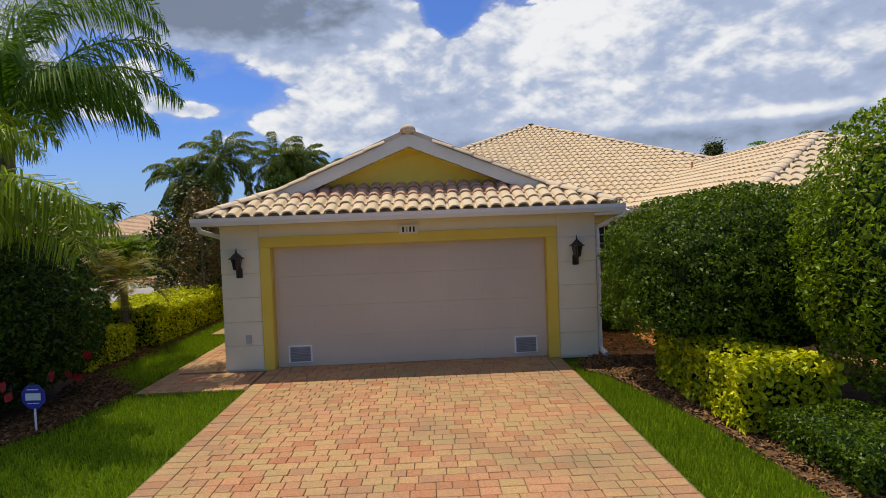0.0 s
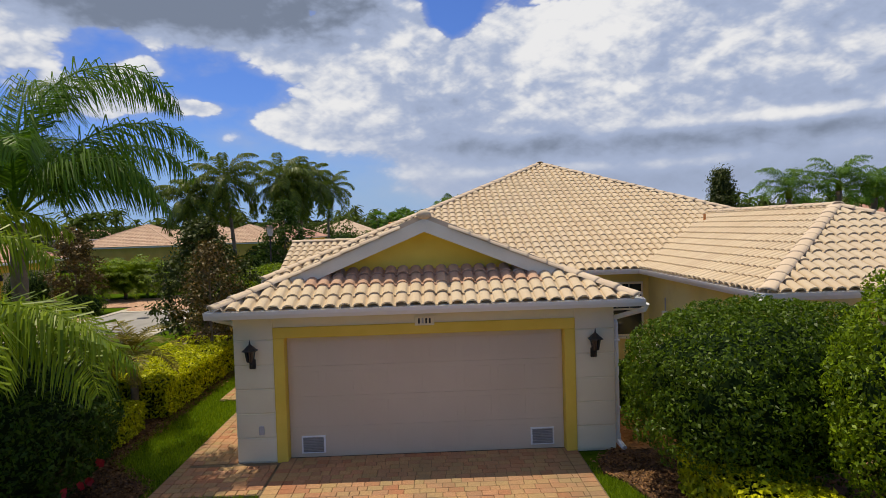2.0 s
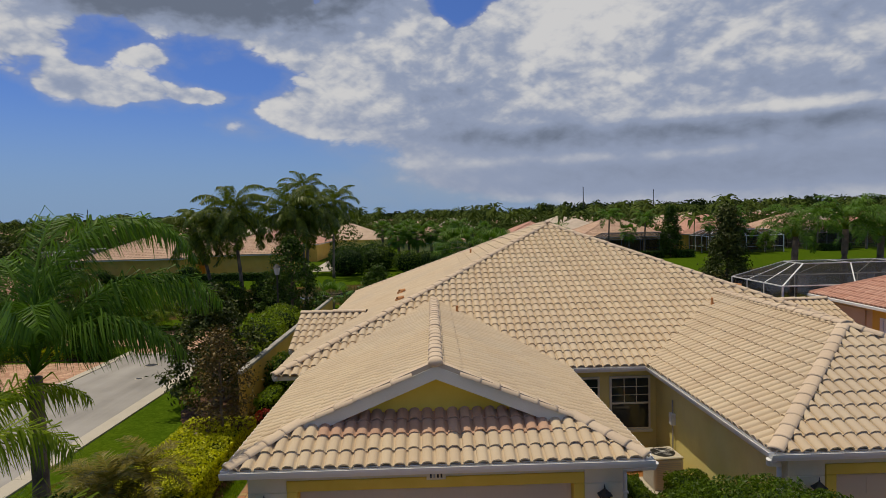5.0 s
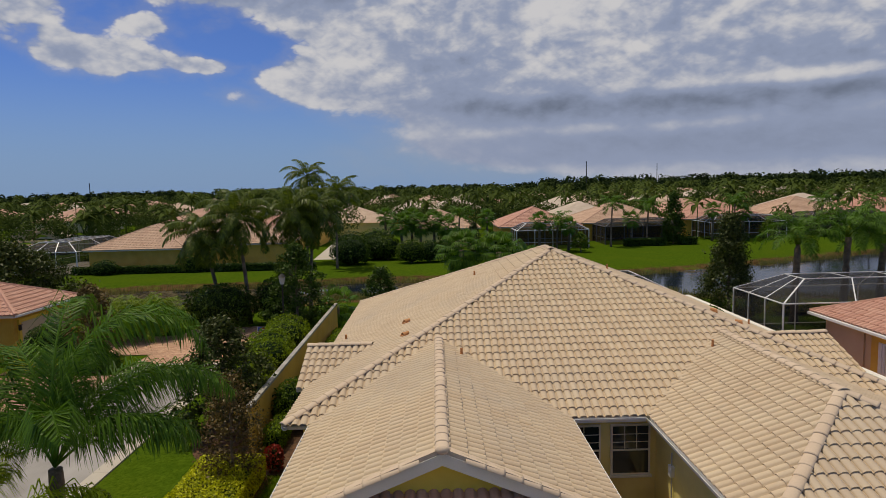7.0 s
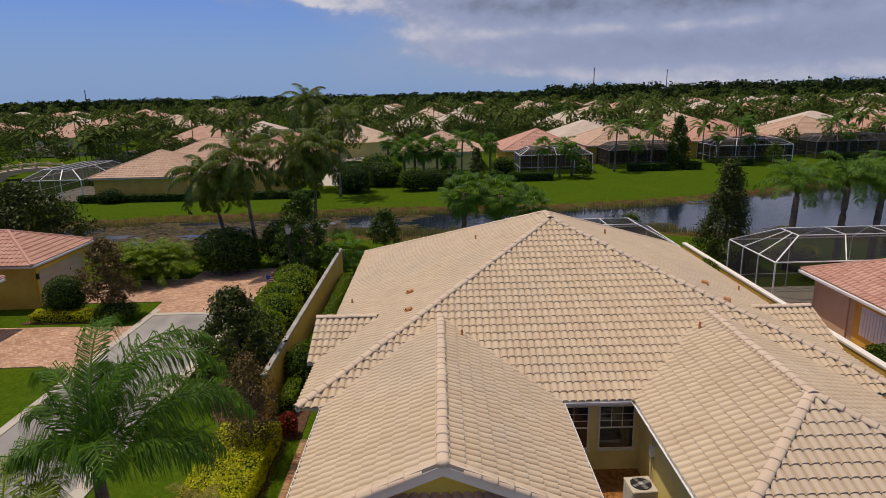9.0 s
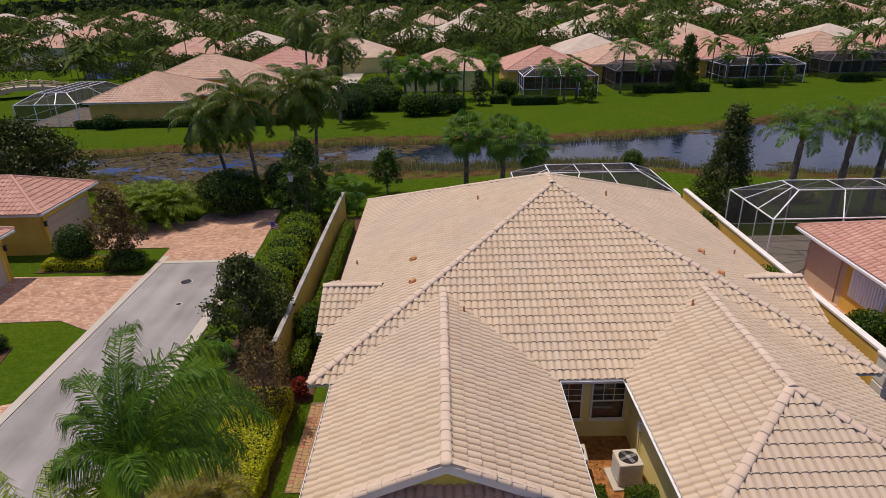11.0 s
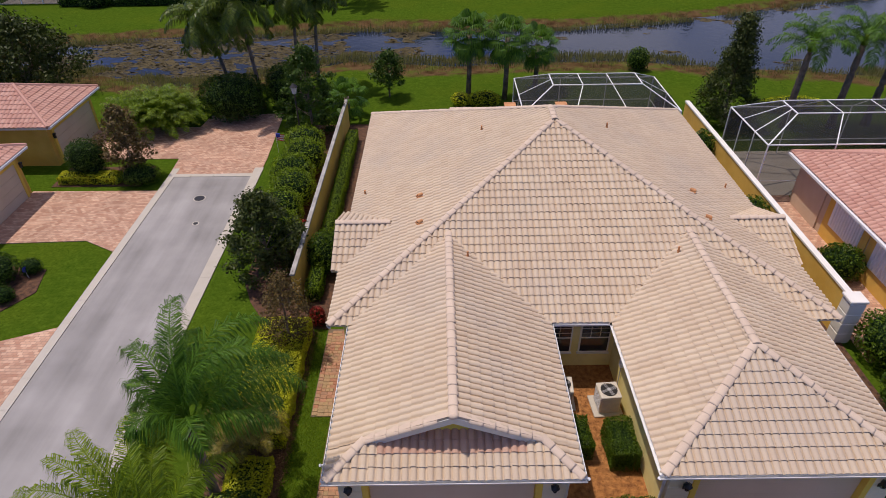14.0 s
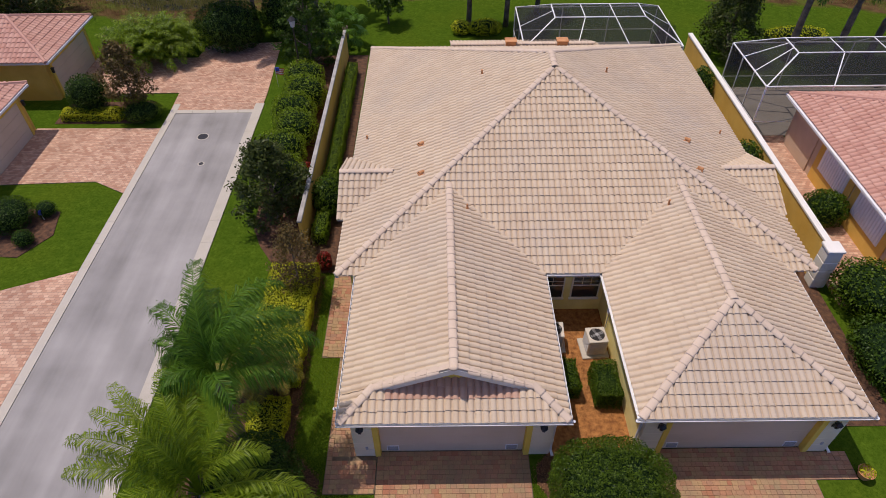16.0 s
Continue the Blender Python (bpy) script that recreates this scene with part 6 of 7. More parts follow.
bm = bmesh.new(); bmesh.ops.create_cone(bm, cap_ends=True, segments=8, radius1=0.15, radius2=0.15, depth=0.012, matrix=pose(0, 0, 0.48, 90, 0, 0))
part("panel", bm, SIGNBLUE, stake)
part("stake", boxed(-0.012, 0.012, 0.008, 0.02, -0.1, 0.5), WHITE, stake)
bush("croton", (-7.15, 15.4, 0.55), (0.55, 0.6, 0.6), 1500, 0.11, LEAF_RED, "red-leaved croton shrub against the ochre wall")
bush("croton", (-5.35, 9.15, 0.42), (0.34, 0.36, 0.45), 900, 0.09, LEAF_RED, "small red-leaved croton at the hedge end")


def arched_bridge(x, y, rz, span, label):
    """Tan masonry footbridge: arched wall each side, parapet posts, deck."""
    t = thing("footbridge", label, "bridge", (x, y, 0), rz)
    for sy in (-1.5, 1.5):
        bm = bmesh.new()
        n = 14
        lo, hi = [], []
        for i in range(n + 1):
            u = -1 + 2 * i / n
            z = 1.7 - 0.9 * u * u
            lo.append((u * span / 2, max(-0.1, 1.15 * math.sqrt(max(0.0, 1 - (u / 0.55) ** 2)) if abs(u) < 0.55 else -0.1)))
            hi.append((u * span / 2, z))
        v = [[bm.verts.new((px, sy + dy, pz)) for px, pz in row] for dy in (-0.15, 0.15) for row in (lo, hi)]
        for i in range(n):
            for a, b in ((0, 1), (3, 2), (1, 3), (2, 0)):
                bm.faces.new((v[a][i], v[a][i + 1], v[b][i + 1], v[b][i]))
        bmesh.ops.recalc_face_normals(bm, faces=bm.faces)
        part("side_wall", bm, STUCCO_TAN, t)
        for i in range(0, n + 1, 2):
            px, pz = hi[i]
            part("post", boxed(px - 0.14, px + 0.14, sy - 0.2, sy + 0.2, pz - 0.1, pz + 0.75, bevel=0.03), STUCCO_TAN, t)
        for i in range(n):
            bm = bmesh.new()
            beam(bm, (hi[i][0], sy, hi[i][1] + 0.55), (hi[i + 1][0], sy, hi[i + 1][1] + 0.55), 0.12)
            part("rail", bm, STUCCO_TAN, t)
    bm = bmesh.new()
    v = [[bm.verts.new((-span / 2 + span * i / 14, sy, 1.55 - 0.9 * (-1 + 2 * i / 14) ** 2)) for i in range(15)] for sy in (-1.35, 1.35)]
    for i in range(14):
        bm.faces.new((v[0][i], v[0][i + 1], v[1][i + 1], v[1][i]))
    part("deck", bm, CONCRETE, t)


arched_bridge(-85.5, 126.0, -4, 12.0, "tan masonry footbridge with one arch over the far pond")
arched_bridge(-64.5, 88.0, 35, 13.0, "tan masonry footbridge with one arch over the pond arm")
slab("water", [(-92, 128), (-84, 126.5), (-74, 126), (-66, 108), (-60, 109), (-61, 120), (-60, 133), (-67, 150), (-74, 136), (-90, 140)], 0.012, WATER, "dark still water of a far pond among palms", "pond", z0=-0.3)

# ---- middle-distance planting ----
bush("round_bush", (-14.4, 30.8, 1.5), (2.3, 1.9, 1.6), 6000, 0.16, LEAF_DARK, "big clipped dark round bush at the paved court")
bush("round_bush", (-10.9, 32.6, 1.5), (1.7, 1.6, 1.7), 4500, 0.16, LEAF_DARK, "clipped dark round bush at the paved court")
tree("magnolia", (-8.6, 28.0, 0), 5.8, 1.9, "tall dark glossy magnolia behind the garden wall", 100, 80, 0.18, LEAF_DARK, 0.11, 41, 0.06)
for k, (px, py) in enumerate(((-20.2, 28.6), (-18.9, 28.9), (-19.5, 30.0), (-18.0, 29.8))):
    palm("areca_palm", (px, py, 0), 0.4, "clumping areca palm beside the court", 34, 3.0, 52, 0.6, 0.022, 0.3, 0.8, LEAF_BRIGHT, trunk_r=0.1, seed=50 + k, shaft=False, rises=(1.55, 0.45), droop=1.7, bend=1.8, group="areca clump")
bush("round_bush", (-20.9, 22.5, 1.2), (1.15, 1.1, 1.15), 4500, 0.10, LEAF_DARK, "clipped round dark green bush in the island bed")
tree("small_tree", (-18.3, 22.3, 0), 4.4, 1.3, "open bronze-leaved magnolia tree in the island bed", 60, 80, 0.16, LEAF_OLIVE, 0.06, 44, 0.2)
hedge("lime_hedge", -22.4, -18.9, 21.3, 22.2, 0.6, 0.09, LEAF_LIME, "low lime-yellow hedge in the island bed", 500)
bush("shrub", (-17.7, 21.7, 0.5), (1.2, 0.9, 0.55), 3000, 0.08, LEAF_MID, "low rounded green shrub in the island bed")
bush("shrub", (-20.8, 12.2, 0.7), (1.1, 1.1, 0.75), 3500, 0.09, LEAF_DARK, "rounded dark shrub in the lawn bed")
bush("shrub", (-19.6, 10.9, 0.35), (0.45, 0.45, 0.4), 900, 0.07, LEAF_DARK, "small dark shrub in the lawn bed")
bush("shrub", (-19.5, 13.0, 0.35), (0.5, 0.5, 0.4), 900, 0.07, LEAF_DARK, "small dark shrub in the lawn bed")
for k, (px, py, ph, ln, fl) in enumerate(((-13.0, 32.6, 7.5, (-0.5, -0.4), 3.3), (-15.2, 33.2, 6.4, (-1.0, -0.3), 3.0), (-10.7, 35.2, 7.6, (0.2, 0.5), 3.4), (-9.6, 37.0, 7.6, (0.5, 0.2), 3.0), (-11.5, 62.5, 8.8, (0.3, 0.2), 3.6), (-16.5, 70.0, 11.0, (0.3, 0.2), 3.8))):
    palm("coconut_palm", (px, py, 0), ph, "coconut palm with drooping fronds by the pond", 24, fl * 1.05, 64, 0.85, 0.030, 0.12, 1.3, LEAF_COCO, ln, 0.14, (1.35, -0.7), 1.9, bend=1.5, lift=-0.2, seed=61 + k, shaft=False, group="coconut palms")
fan_palm("sabal_palm", (2.0, 34.0, 0), 4.7, "sabal palm with round fan leaves by the pond", 42, 1.15, 1.0, seed=71, group="sabal palms")
fan_palm("sabal_palm", (4.7, 33.8, 0), 4.5, "sabal palm with round fan leaves by the pond", 42, 1.15, 1.0, seed=72, group="sabal palms")
fan_palm("sabal_palm", (7.2, 35.8, 0), 3.3, "sabal palm with round fan leaves by the pond", 36, 1.1, 0.95, seed=73, group="sabal palms")
fan_palm("sabal_palm", (-6.6, 30.6, 0), 1.5, "young sabal palm at the wall's end", 24, 1.0, 0.8, seed=74, group="sabal palms")
tree("small_tree", (-3.9, 34.4, 0), 3.4, 1.2, "small dark oak tree on the lawn", 50, 60, 0.18, LEAF_DARK, 0.07, 75, 0.3)
tree("conical_magnolia", (19.2, 29.0, 0), 7.0, 2.5, "tall conical dark magnolia by the pool cage", 130, 110, 0.17, LEAF_OLIVED, 0.13, 76, 0.04, shape=1.02, clump=0.50)
for k, (px, py, ph, ln) in enumerate(((23.0, 28.2, 5.2, (0.15, 0.0)), (26.1, 28.1, 5.6, (0.2, 0.0)), (28.6, 28.4, 5.1, (0.2, 0.0)), (31.6, 31.2, 5.0, (0.2, 0.0)))):
    palm("queen_palm", (px, py, 0), ph, "queen palm with drooping plumes by the pond", 17, 2.9, 46, 0.70, 0.026, 0.25, 0.9, LEAF_PALM, ln, 0.24, (1.45, 0.0), 1.9, bend=1.6, seed=80 + k, group="queen palms by the pond")
bush("shrub", (16.2, 40.0, 0.7), (0.9, 0.9, 1.0), 1500, 0.14, LEAF_MID, "small green shrub at the pond edge")
bush("shrub", (3.1, 32.5, 0.5), (1.2, 0.7, 0.55), 1500, 0.12, LEAF_LIME, "yellow-green shrub behind the house")
bush("shrub", (1.4, 32.6, 0.45), (0.7, 0.6, 0.5), 1000, 0.12, LEAF_LIME, "yellow-green shrub behind the house")
bush("shrub", (24.7, 31.0, 0.45), (2.2, 0.8, 0.5), 1800, 0.12, LEAF_LIME, "yellow-green shrub row beside the cage")
bush("shrub", (15.4, 30.5, 0.7), (0.7, 0.7, 0.85), 1200, 0.12, LEAF_MID, "loose green shrub beside the cage")
bush("shrub", (15.25, 22.6, 1.2), (0.65, 0.9, 1.2), 1800, 0.13, LEAF_MID, "loose green shrub against the yellow wall")
bush("shrub", (15.25, 15.2, 1.15), (0.65, 1.0, 1.1), 1800, 0.13, LEAF_MID, "loose green shrub against the yellow wall")
hedge("green_hedge", 15.05, 15.5, 8.5, 26.0, 0.38, 0.08, LEAF_MID, "narrow low green hedge along the yellow wall", 350)
bush("shrub", (18.0, 12.0, 0.75), (0.95, 0.95, 0.85), 2600, 0.12, LEAF_MID, "round green shrub by the side path")
bush("shrub", (17.5, 6.6, 0.9), (1.5, 1.6, 1.0), 4500, 0.12, LEAF_MID, "big rounded green shrub by the white pillar")
bush("shrub", (16.7, 3.4, 0.7), (1.3, 2.0, 0.8), 4500, 0.11, LEAF_DARK, "broad rounded dark shrub beside the house")
tree("broad_tree", (-32.0, 36.0, 0), 5.5, 4.2, "broad round-crowned tree by the pond", 150, 90, 0.26, LEAF_OLIVED, 0.2, 77, 0.15, clump=0.9)
bush("shrub", (-38.5, 61.8, 0.7), (1.6, 1.0, 1.0), 900, 0.2, LEAF_DARK, "dark round shrub at the ochre villa")
bush("shrub", (-28.5, 62.6, 0.9), (1.4, 1.0, 1.1), 900, 0.2, LEAF_MID, "round green shrub at the ochre villa")
bush("shrub", (-10.4, 66.0, 1.6), (2.5, 2.2, 1.9), 2200, 0.24, LEAF_DARK, "big dark clipped bush on the far lawn")
bush("shrub", (-7.4, 71.0, 1.5), (2.4, 2.2, 1.8), 2000, 0.24, LEAF_DARK, "big dark clipped bush on the far lawn")
for k, (sx, sy, sr) in enumerate(((-2.9, 66.2, 1.5), (-0.5, 66.6, 1.4), (-6.2, 70.5, 1.6), (2.0, 68.0, 1.2), (9.6, 78.6, 1.4), (-11.0, 71.0, 2.0), (-8.0, 76.0, 2.0))):
    bush("shrub", (sx, sy, 0.9 * sr), (sr * 1.25, sr, sr), 1700, 0.22, LEAF_DARK if k % 2 else LEAF_MID, "loose rounded green shrub on the far lawn", group="shrubs across the pond")
tree("small_tree", (5.4, 72.7, 0), 4.4, 1.2, "small dark pointed tree across the pond", 46, 40, 0.26, LEAF_OLIVED, 0.08, 89, 0.12, shape=1.4)
for k, (px, py, ph) in enumerate(((-4.3, 71.0, 5.4), (-3.0, 73.0, 6.0), (-1.8, 71.8, 5.2), (0.0, 72.5, 5.6), (1.6, 71.6, 5.0))):
    fan_palm("sabal_palm", (px, py, 0), ph - 0.8, "sabal palm with round fan leaves across the pond", 30, 1.1, 1.0, seed=140 + k, group="sabal palms across the pond")
hedge("green_hedge", -42.5, -14.0, 61.9, 62.7, 0.9, 0.2, LEAF_DARK, "long low dark hedge at the ochre villa", 90)
for k, (hx, hy, hl) in enumerate(((12.6, 72.5, 6.0), (31.0, 80.0, 6.0), (37.5, 80.5, 2.6), (46.0, 83.5, 4.0), (64.0, 87.0, 5.0), (8.0, 74.0, 2.2))):
    hedge("green_hedge", hx - hl / 2, hx + hl / 2, hy - 0.7, hy + 0.7, 1.1, 0.2, LEAF_DARK, "clipped dark hedge on the far lawn", 110)
for k, (hx, hy, hh) in enumerate(((20.0, 73.5, 2.6), (52.0, 85.0, 3.0), (1.5, 74.0, 3.0))):
    tree("small_tree", (hx, hy, 0), hh, 1.3, "small rounded green tree on the far lawn", 36, 40, 0.25, LEAF_MID, 0.07, 90 + k, 0.25)
tree("conical_tree", (36.0, 82.0, 0), 7.5, 2.0, "dark conical tree on the far lawn", 90, 40, 0.34, LEAF_DARK, 0.12, 96, 0.06, shape=1.5, clump=0.6)
for k, (px, py, ph) in enumerate(((14.5, 74.5, 5.0), (17.0, 75.0, 3.8), (19.0, 76.5, 4.0), (26.0, 80.0, 6.0), (29.5, 81.5, 4.5), (32.0, 82.0, 5.5), (43.0, 84.5, 5.5), (46.5, 85.0, 5.8), (48.5, 86.0, 5.0), (62.0, 88.0, 5.5), (66.0, 89.0, 5.0), (70.0, 88.0, 5.5), (-7.0, 79.0, 6.0), (3.5, 78.0, 5.0), (7.5, 77.0, 5.5))):
    if k % 2:
        palm("queen_palm", (px, py, 0), ph, "palm on the lawn across the pond", 14, 2.6, 20, 0.8, 0.06, 0.3, 0.8, LEAF_PALM, (0.2, 0), 0.14, seed=100 + k, group="palms across the pond")
    else:
        fan_palm("sabal_palm", (px, py, 0), ph - 0.6, "sabal palm on the lawn across the pond", 22, 0.9, 0.9, seed=100 + k, group="palms across the pond")
for k, (cx0, cx1, cy0, cy1) in enumerate(((12.0, 22.5, 79.0, 85.5), (26.0, 37.5, 83.0, 90.5), (44.0, 56.0, 87.0, 94.5), (61.5, 75.0, 90.0, 98.0), (-3.0, 6.5, 86.0, 92.0))):
    pool_cage(cx0, cx1, cy0, cy1, 2.7, 3.6, 1.6, "dark screened pool cage behind a villa", BRONZE if k % 2 else WHITE, 4, 0.12)

# shore reeds
rr = np.random.default_rng(12)
ps = []
for k in range(42000):
    x = rr.uniform(-48, 62)
    near = rr.random() < 0.7
    y = (pond_near(x) - rr.exponential(1.6) + 1.0) if near else (pond_far(x) + rr.exponential(0.7) - 0.6)
    if noise.noise((x * 0.2, y * 0.3, 8.0)) > -0.25:
        ps.append((x, y, -0.5))
ps = np.array(ps)
hgt = rr.uniform(0.18, 0.62, (len(ps), 1))
tipd = np.concatenate([rr.normal(0, 0.12, (len(ps), 2)), np.ones((len(ps), 1))], 1) * hgt
sd = unit(np.concatenate([rr.normal(0, 1, (len(ps), 2)), np.zeros((len(ps), 1))], 1))
REED = mottled("reeds", (0.12, 0.14, 0.025), (0.42, 0.38, 0.12), 0.5, 5, 0.8, 0.0, per="island", spread=0.5, trans=0.3, spec=0.1)
tagged(part("reeds", strip_mesh(ps, ps + tipd, 0.022, 0.008, sd), REED), "green and straw reeds along the pond edge", "reeds", kind="stuff")

# floating weed on the quiet end of the pond
WEED = mottled("pond_weed", (0.026, 0.023, 0.010), (0.125, 0.095, 0.034), 0.4, 6, 0.8, 0.0, per="island", spread=0.6, spec=0.2)
wv, wf = [], []
rw2 = np.random.default_rng(31)
for k in range(52000):
    x = rw2.uniform(-58, 50)
    y = rw2.uniform(pond_near(x) - 2.0, pond_far(x) + 2.0)
    edge = min(y - pond_near(x), pond_far(x) - y)
    # cover raised at the left end, also standing in for dark tree reflections
    need = 0.02 + 0.12 * max(0.0, edge) * (0.06 if x < -12 else 0.25 if x < -2 else 1.2) + (-0.22 if x < -12 else -0.10 if x < -2 else 0.12)
    if noise.noise((x * 0.22, y * 0.55, 2.0)) + 0.5 * noise.noise((x * 0.9, y * 1.6, 5.0)) < need:
        continue
    r0, a0 = rw2.uniform(0.05, 0.24), rw2.uniform(0, 6.28)
    b = len(wv)
    for j in range(6):
        q = r0 * rw2.uniform(0.6, 1.2)
        wv.append((x + 1.5 * q * math.cos(a0 + j * 1.047), y + 0.8 * q * math.sin(a0 + j * 1.047), -0.444 + 0.008 * (k % 5) / 5))
    wf.append(tuple(range(b, b + 6)))
tagged(part("pond_weed", mesh_of(wv, wf), WEED), "patchy olive and straw weed floating on the pond", "water weed", kind="stuff")


# ---- distance: villas, palms and woods ----
def far_villa(x, y, w, d, mat, wallmat):
    t = thing("villa", "distant stucco villa with tile hip roof among trees", "house", (x, y, 0), group="distant villas")
    part("wall", boxed(-w / 2, w / 2, -d / 2, d / 2, -0.1, 2.9), wallmat, t)
    m = min(w, d) / 2 + 0.6
    bm = bmesh.new()
    X, Y = w / 2 + 0.6, d / 2 + 0.6
    q = [bm.verts.new(p) for p in ((-X, -Y, 2.8), (X, -Y, 2.8), (X, Y, 2.8), (-X, Y, 2.8), (-X + m, -Y + m, 2.8 + 0.42 * m), (X - m, Y - m, 2.8 + 0.42 * m))]
    for f in ((0, 1, 5, 4), (1, 2, 5), (2, 3, 4, 5), (3, 0, 4)) if w >= d else ((0, 1, 4), (1, 2, 5, 4), (2, 3, 5), (3, 0, 4, 5)):
        bm.faces.new([q[i] for i in f])
    bm.faces.new((q[3], q[2], q[1], q[0]))
    part("roof", bm, mat, t)


rf = np.random.default_rng(77)
FAR_ROOFS = [mottled("far_roof_a", (0.42, 0.23, 0.16), (0.56, 0.35, 0.26), 0.8, 6, 0.85, 0.1), mottled("far_roof_b", (0.44, 0.31, 0.22), (0.58, 0.44, 0.32), 0.8, 6, 0.85, 0.1), mottled("far_roof_c", (0.48, 0.39, 0.30), (0.60, 0.51, 0.41), 0.8, 6, 0.85, 0.1)]
taken = []
for row, y in enumerate((122, 150, 182, 220, 262, 310, 370)):
    x = -150 - y * 0.4 + rf.uniform(0, 15)
    while x < 150 + y * 0.6:
        w, d = rf.uniform(13, 17), rf.uniform(13, 18)
        yy = y + rf.uniform(-6, 6)
        far_villa(x, yy, w, d, FAR_ROOFS[int(rf.integers(0, 3))], (STUCCO_PALE, STUCCO_OCHRE, STUCCO)[int(rf.integers(0, 3))])
        taken.append((x, yy, 8.5))
        x += w + rf.uniform(6, 40)
taken += [(-75, 124, 13), (-66, 122, 12), (-86, 130, 9), (-64, 90, 9), (-58, 78, 7), (-47, 70, 9), (-32, 71, 13), (2, 99, 9), (12, 91, 9), (28, 98, 10), (48, 102, 10), (68, 106, 10), (86, 112, 10), (-35, 89, 9), (-24, 99, 9), (-12, 80, 6), (-12, 90, 6), (-11, 100, 6), (-11, 110, 6)]


def woods(name, label, n, x0, x1, y0, y1, hmin, hmax, rad, leaf, per, mat, seed, spread_x=0.0):
    """Many far trees in one mesh: crowns of ragged leaf clumps, each with a stem."""
    g = np.random.default_rng(seed)
    ps, ns, ls = [], [], []
    for k in range(n):
        y = g.uniform(y0, y1)
        f = 1 + spread_x * (y - y0) / max(1, y1 - y0)
        x = g.uniform(x0, x1) * f
        if any((x - a) ** 2 + (y - b) ** 2 < c * c for a, b, c in taken):
            continue
        h = g.uniform(hmin, hmax)
        r = rad * g.uniform(0.7, 1.3)
        d = unit(g.normal(0, 1, (per, 3)))
        lump = 0.7 + 0.5 * np.array([noise.noise((p[0] * 1.6 + k, p[1] * 1.6, p[2] * 1.6)) for p in d])
        p = d * lump[:, None] * np.array((r, r, h * 0.36)) + np.array((x, y, h * 0.62))
        ps.append(p); ns.append(d); ls.append(np.full(per, leaf * g.uniform(0.8, 1.2)))
    p, nn = np.concatenate(ps), np.concatenate(ns)
    tagged(part(name, quads_mesh(*leaves_at(g, p, nn, np.concatenate(ls)[:, None], 0.7, 0.5)), mat), label, "trees", kind="stuff")


def far_palms(n, x0, x1, y0, y1, hmin, hmax, seed, spread_x=0.6):
    g = np.random.default_rng(seed)
    B, L, T, R = [], [], [], []
    for k in range(n):
        y = g.uniform(y0, y1)
        x = g.uniform(x0, x1) * (1 + spread_x * (y - y0) / (y1 - y0))
        if any((x - a) ** 2 + (y - b) ** 2 < c * c for a, b, c in taken):
            continue
        h = g.uniform(hmin, hmax)
        o = np.array((x, y, h))
        B.append(np.array([[x, y, 0]])); T.append(o[None]); L.append(np.array([[x - 0.15, y, 0.0]])); R.append(np.array([[x + 0.15, y, h]]))
        for j in range(13):
            az, el = j * 2.4 + g.uniform(0, 0.5), 1.1 - 1.5 * j / 13
            d = np.array((math.cos(az) * math.cos(el), math.sin(az) * math.cos(el), math.sin(el)))
            s = np.array((-math.sin(az), math.cos(az), 0))
            m = o + d * 1.4
            e = m + unit(d + np.array((0, 0, -1.0))) * 1.5
            w = 0.38
            for a, b, wa, wb in ((o, m, 0.05, w), (m, e, w, 0.05)):
                B.append((a - s * wa)[None]); L.append((a + s * wa - np.array((0, 0, 0.12)))[None]); T.append((b + s * wb - np.array((0, 0, 0.12)))[None]); R.append((b - s * wb)[None])
    tagged(part("palm_grove", quads_mesh(np.concatenate(B), np.concatenate(L), np.concatenate(T), np.concatenate(R)), LEAF_FAR), "many distant palms among the villas", "trees", kind="stuff")


woods("garden_trees", "green garden trees between the villas", 520, -95, 110, 92, 160, 3.5, 6.5, 2.5, 0.35, 380, LEAF_FAR, 201, 0.2)
woods("garden_trees", "green garden trees between the villas", 1900, -190, 230, 125, 420, 4.5, 7.5, 3.4, 0.58, 155, LEAF_FAR, 202, 0.5)
woods("garden_trees", "green garden trees beyond the pond", 70, -110, -52, 60, 100, 3.0, 6.0, 2.6, 0.32, 450, LEAF_FAR, 203)
far_palms(330, -110, 120, 88, 180, 5.5, 8.5, 204)
far_palms(300, -170, 170, 160, 400, 6.0, 9.5, 205)
far_palms(40, -75, -50, 55, 95, 5.0, 7.5, 206, 0.0)
woods("forest", "dark distant forest along the horizon", 800, -420, 560, 430, 560, 9, 13.5, 7.0, 2.1, 95, LEAF_FOREST, 207, 0.3)
woods("forest", "dark distant forest along the horizon", 420, -900, -250, 420, 700, 5, 8, 8.0, 2.2, 80, LEAF_FOREST, 208)
woods("forest", "dark distant forest along the horizon", 480, 100, 900, 430, 600, 13, 18, 8.0, 2.2, 95, LEAF_FOREST, 209)
for mx, my, mh in ((118, 470, 27), (205, 560, 27), (-290, 520, 20)):
    t = thing("mast", "thin distant mast above the woods", "mast", (mx, my, 0))
    bm = bmesh.new()
    tube(bm, [(0, 0, 0), (0, 0, mh)], [0.45, 0.3], 5)
    part("mast_pole", bm, BLACK, t)

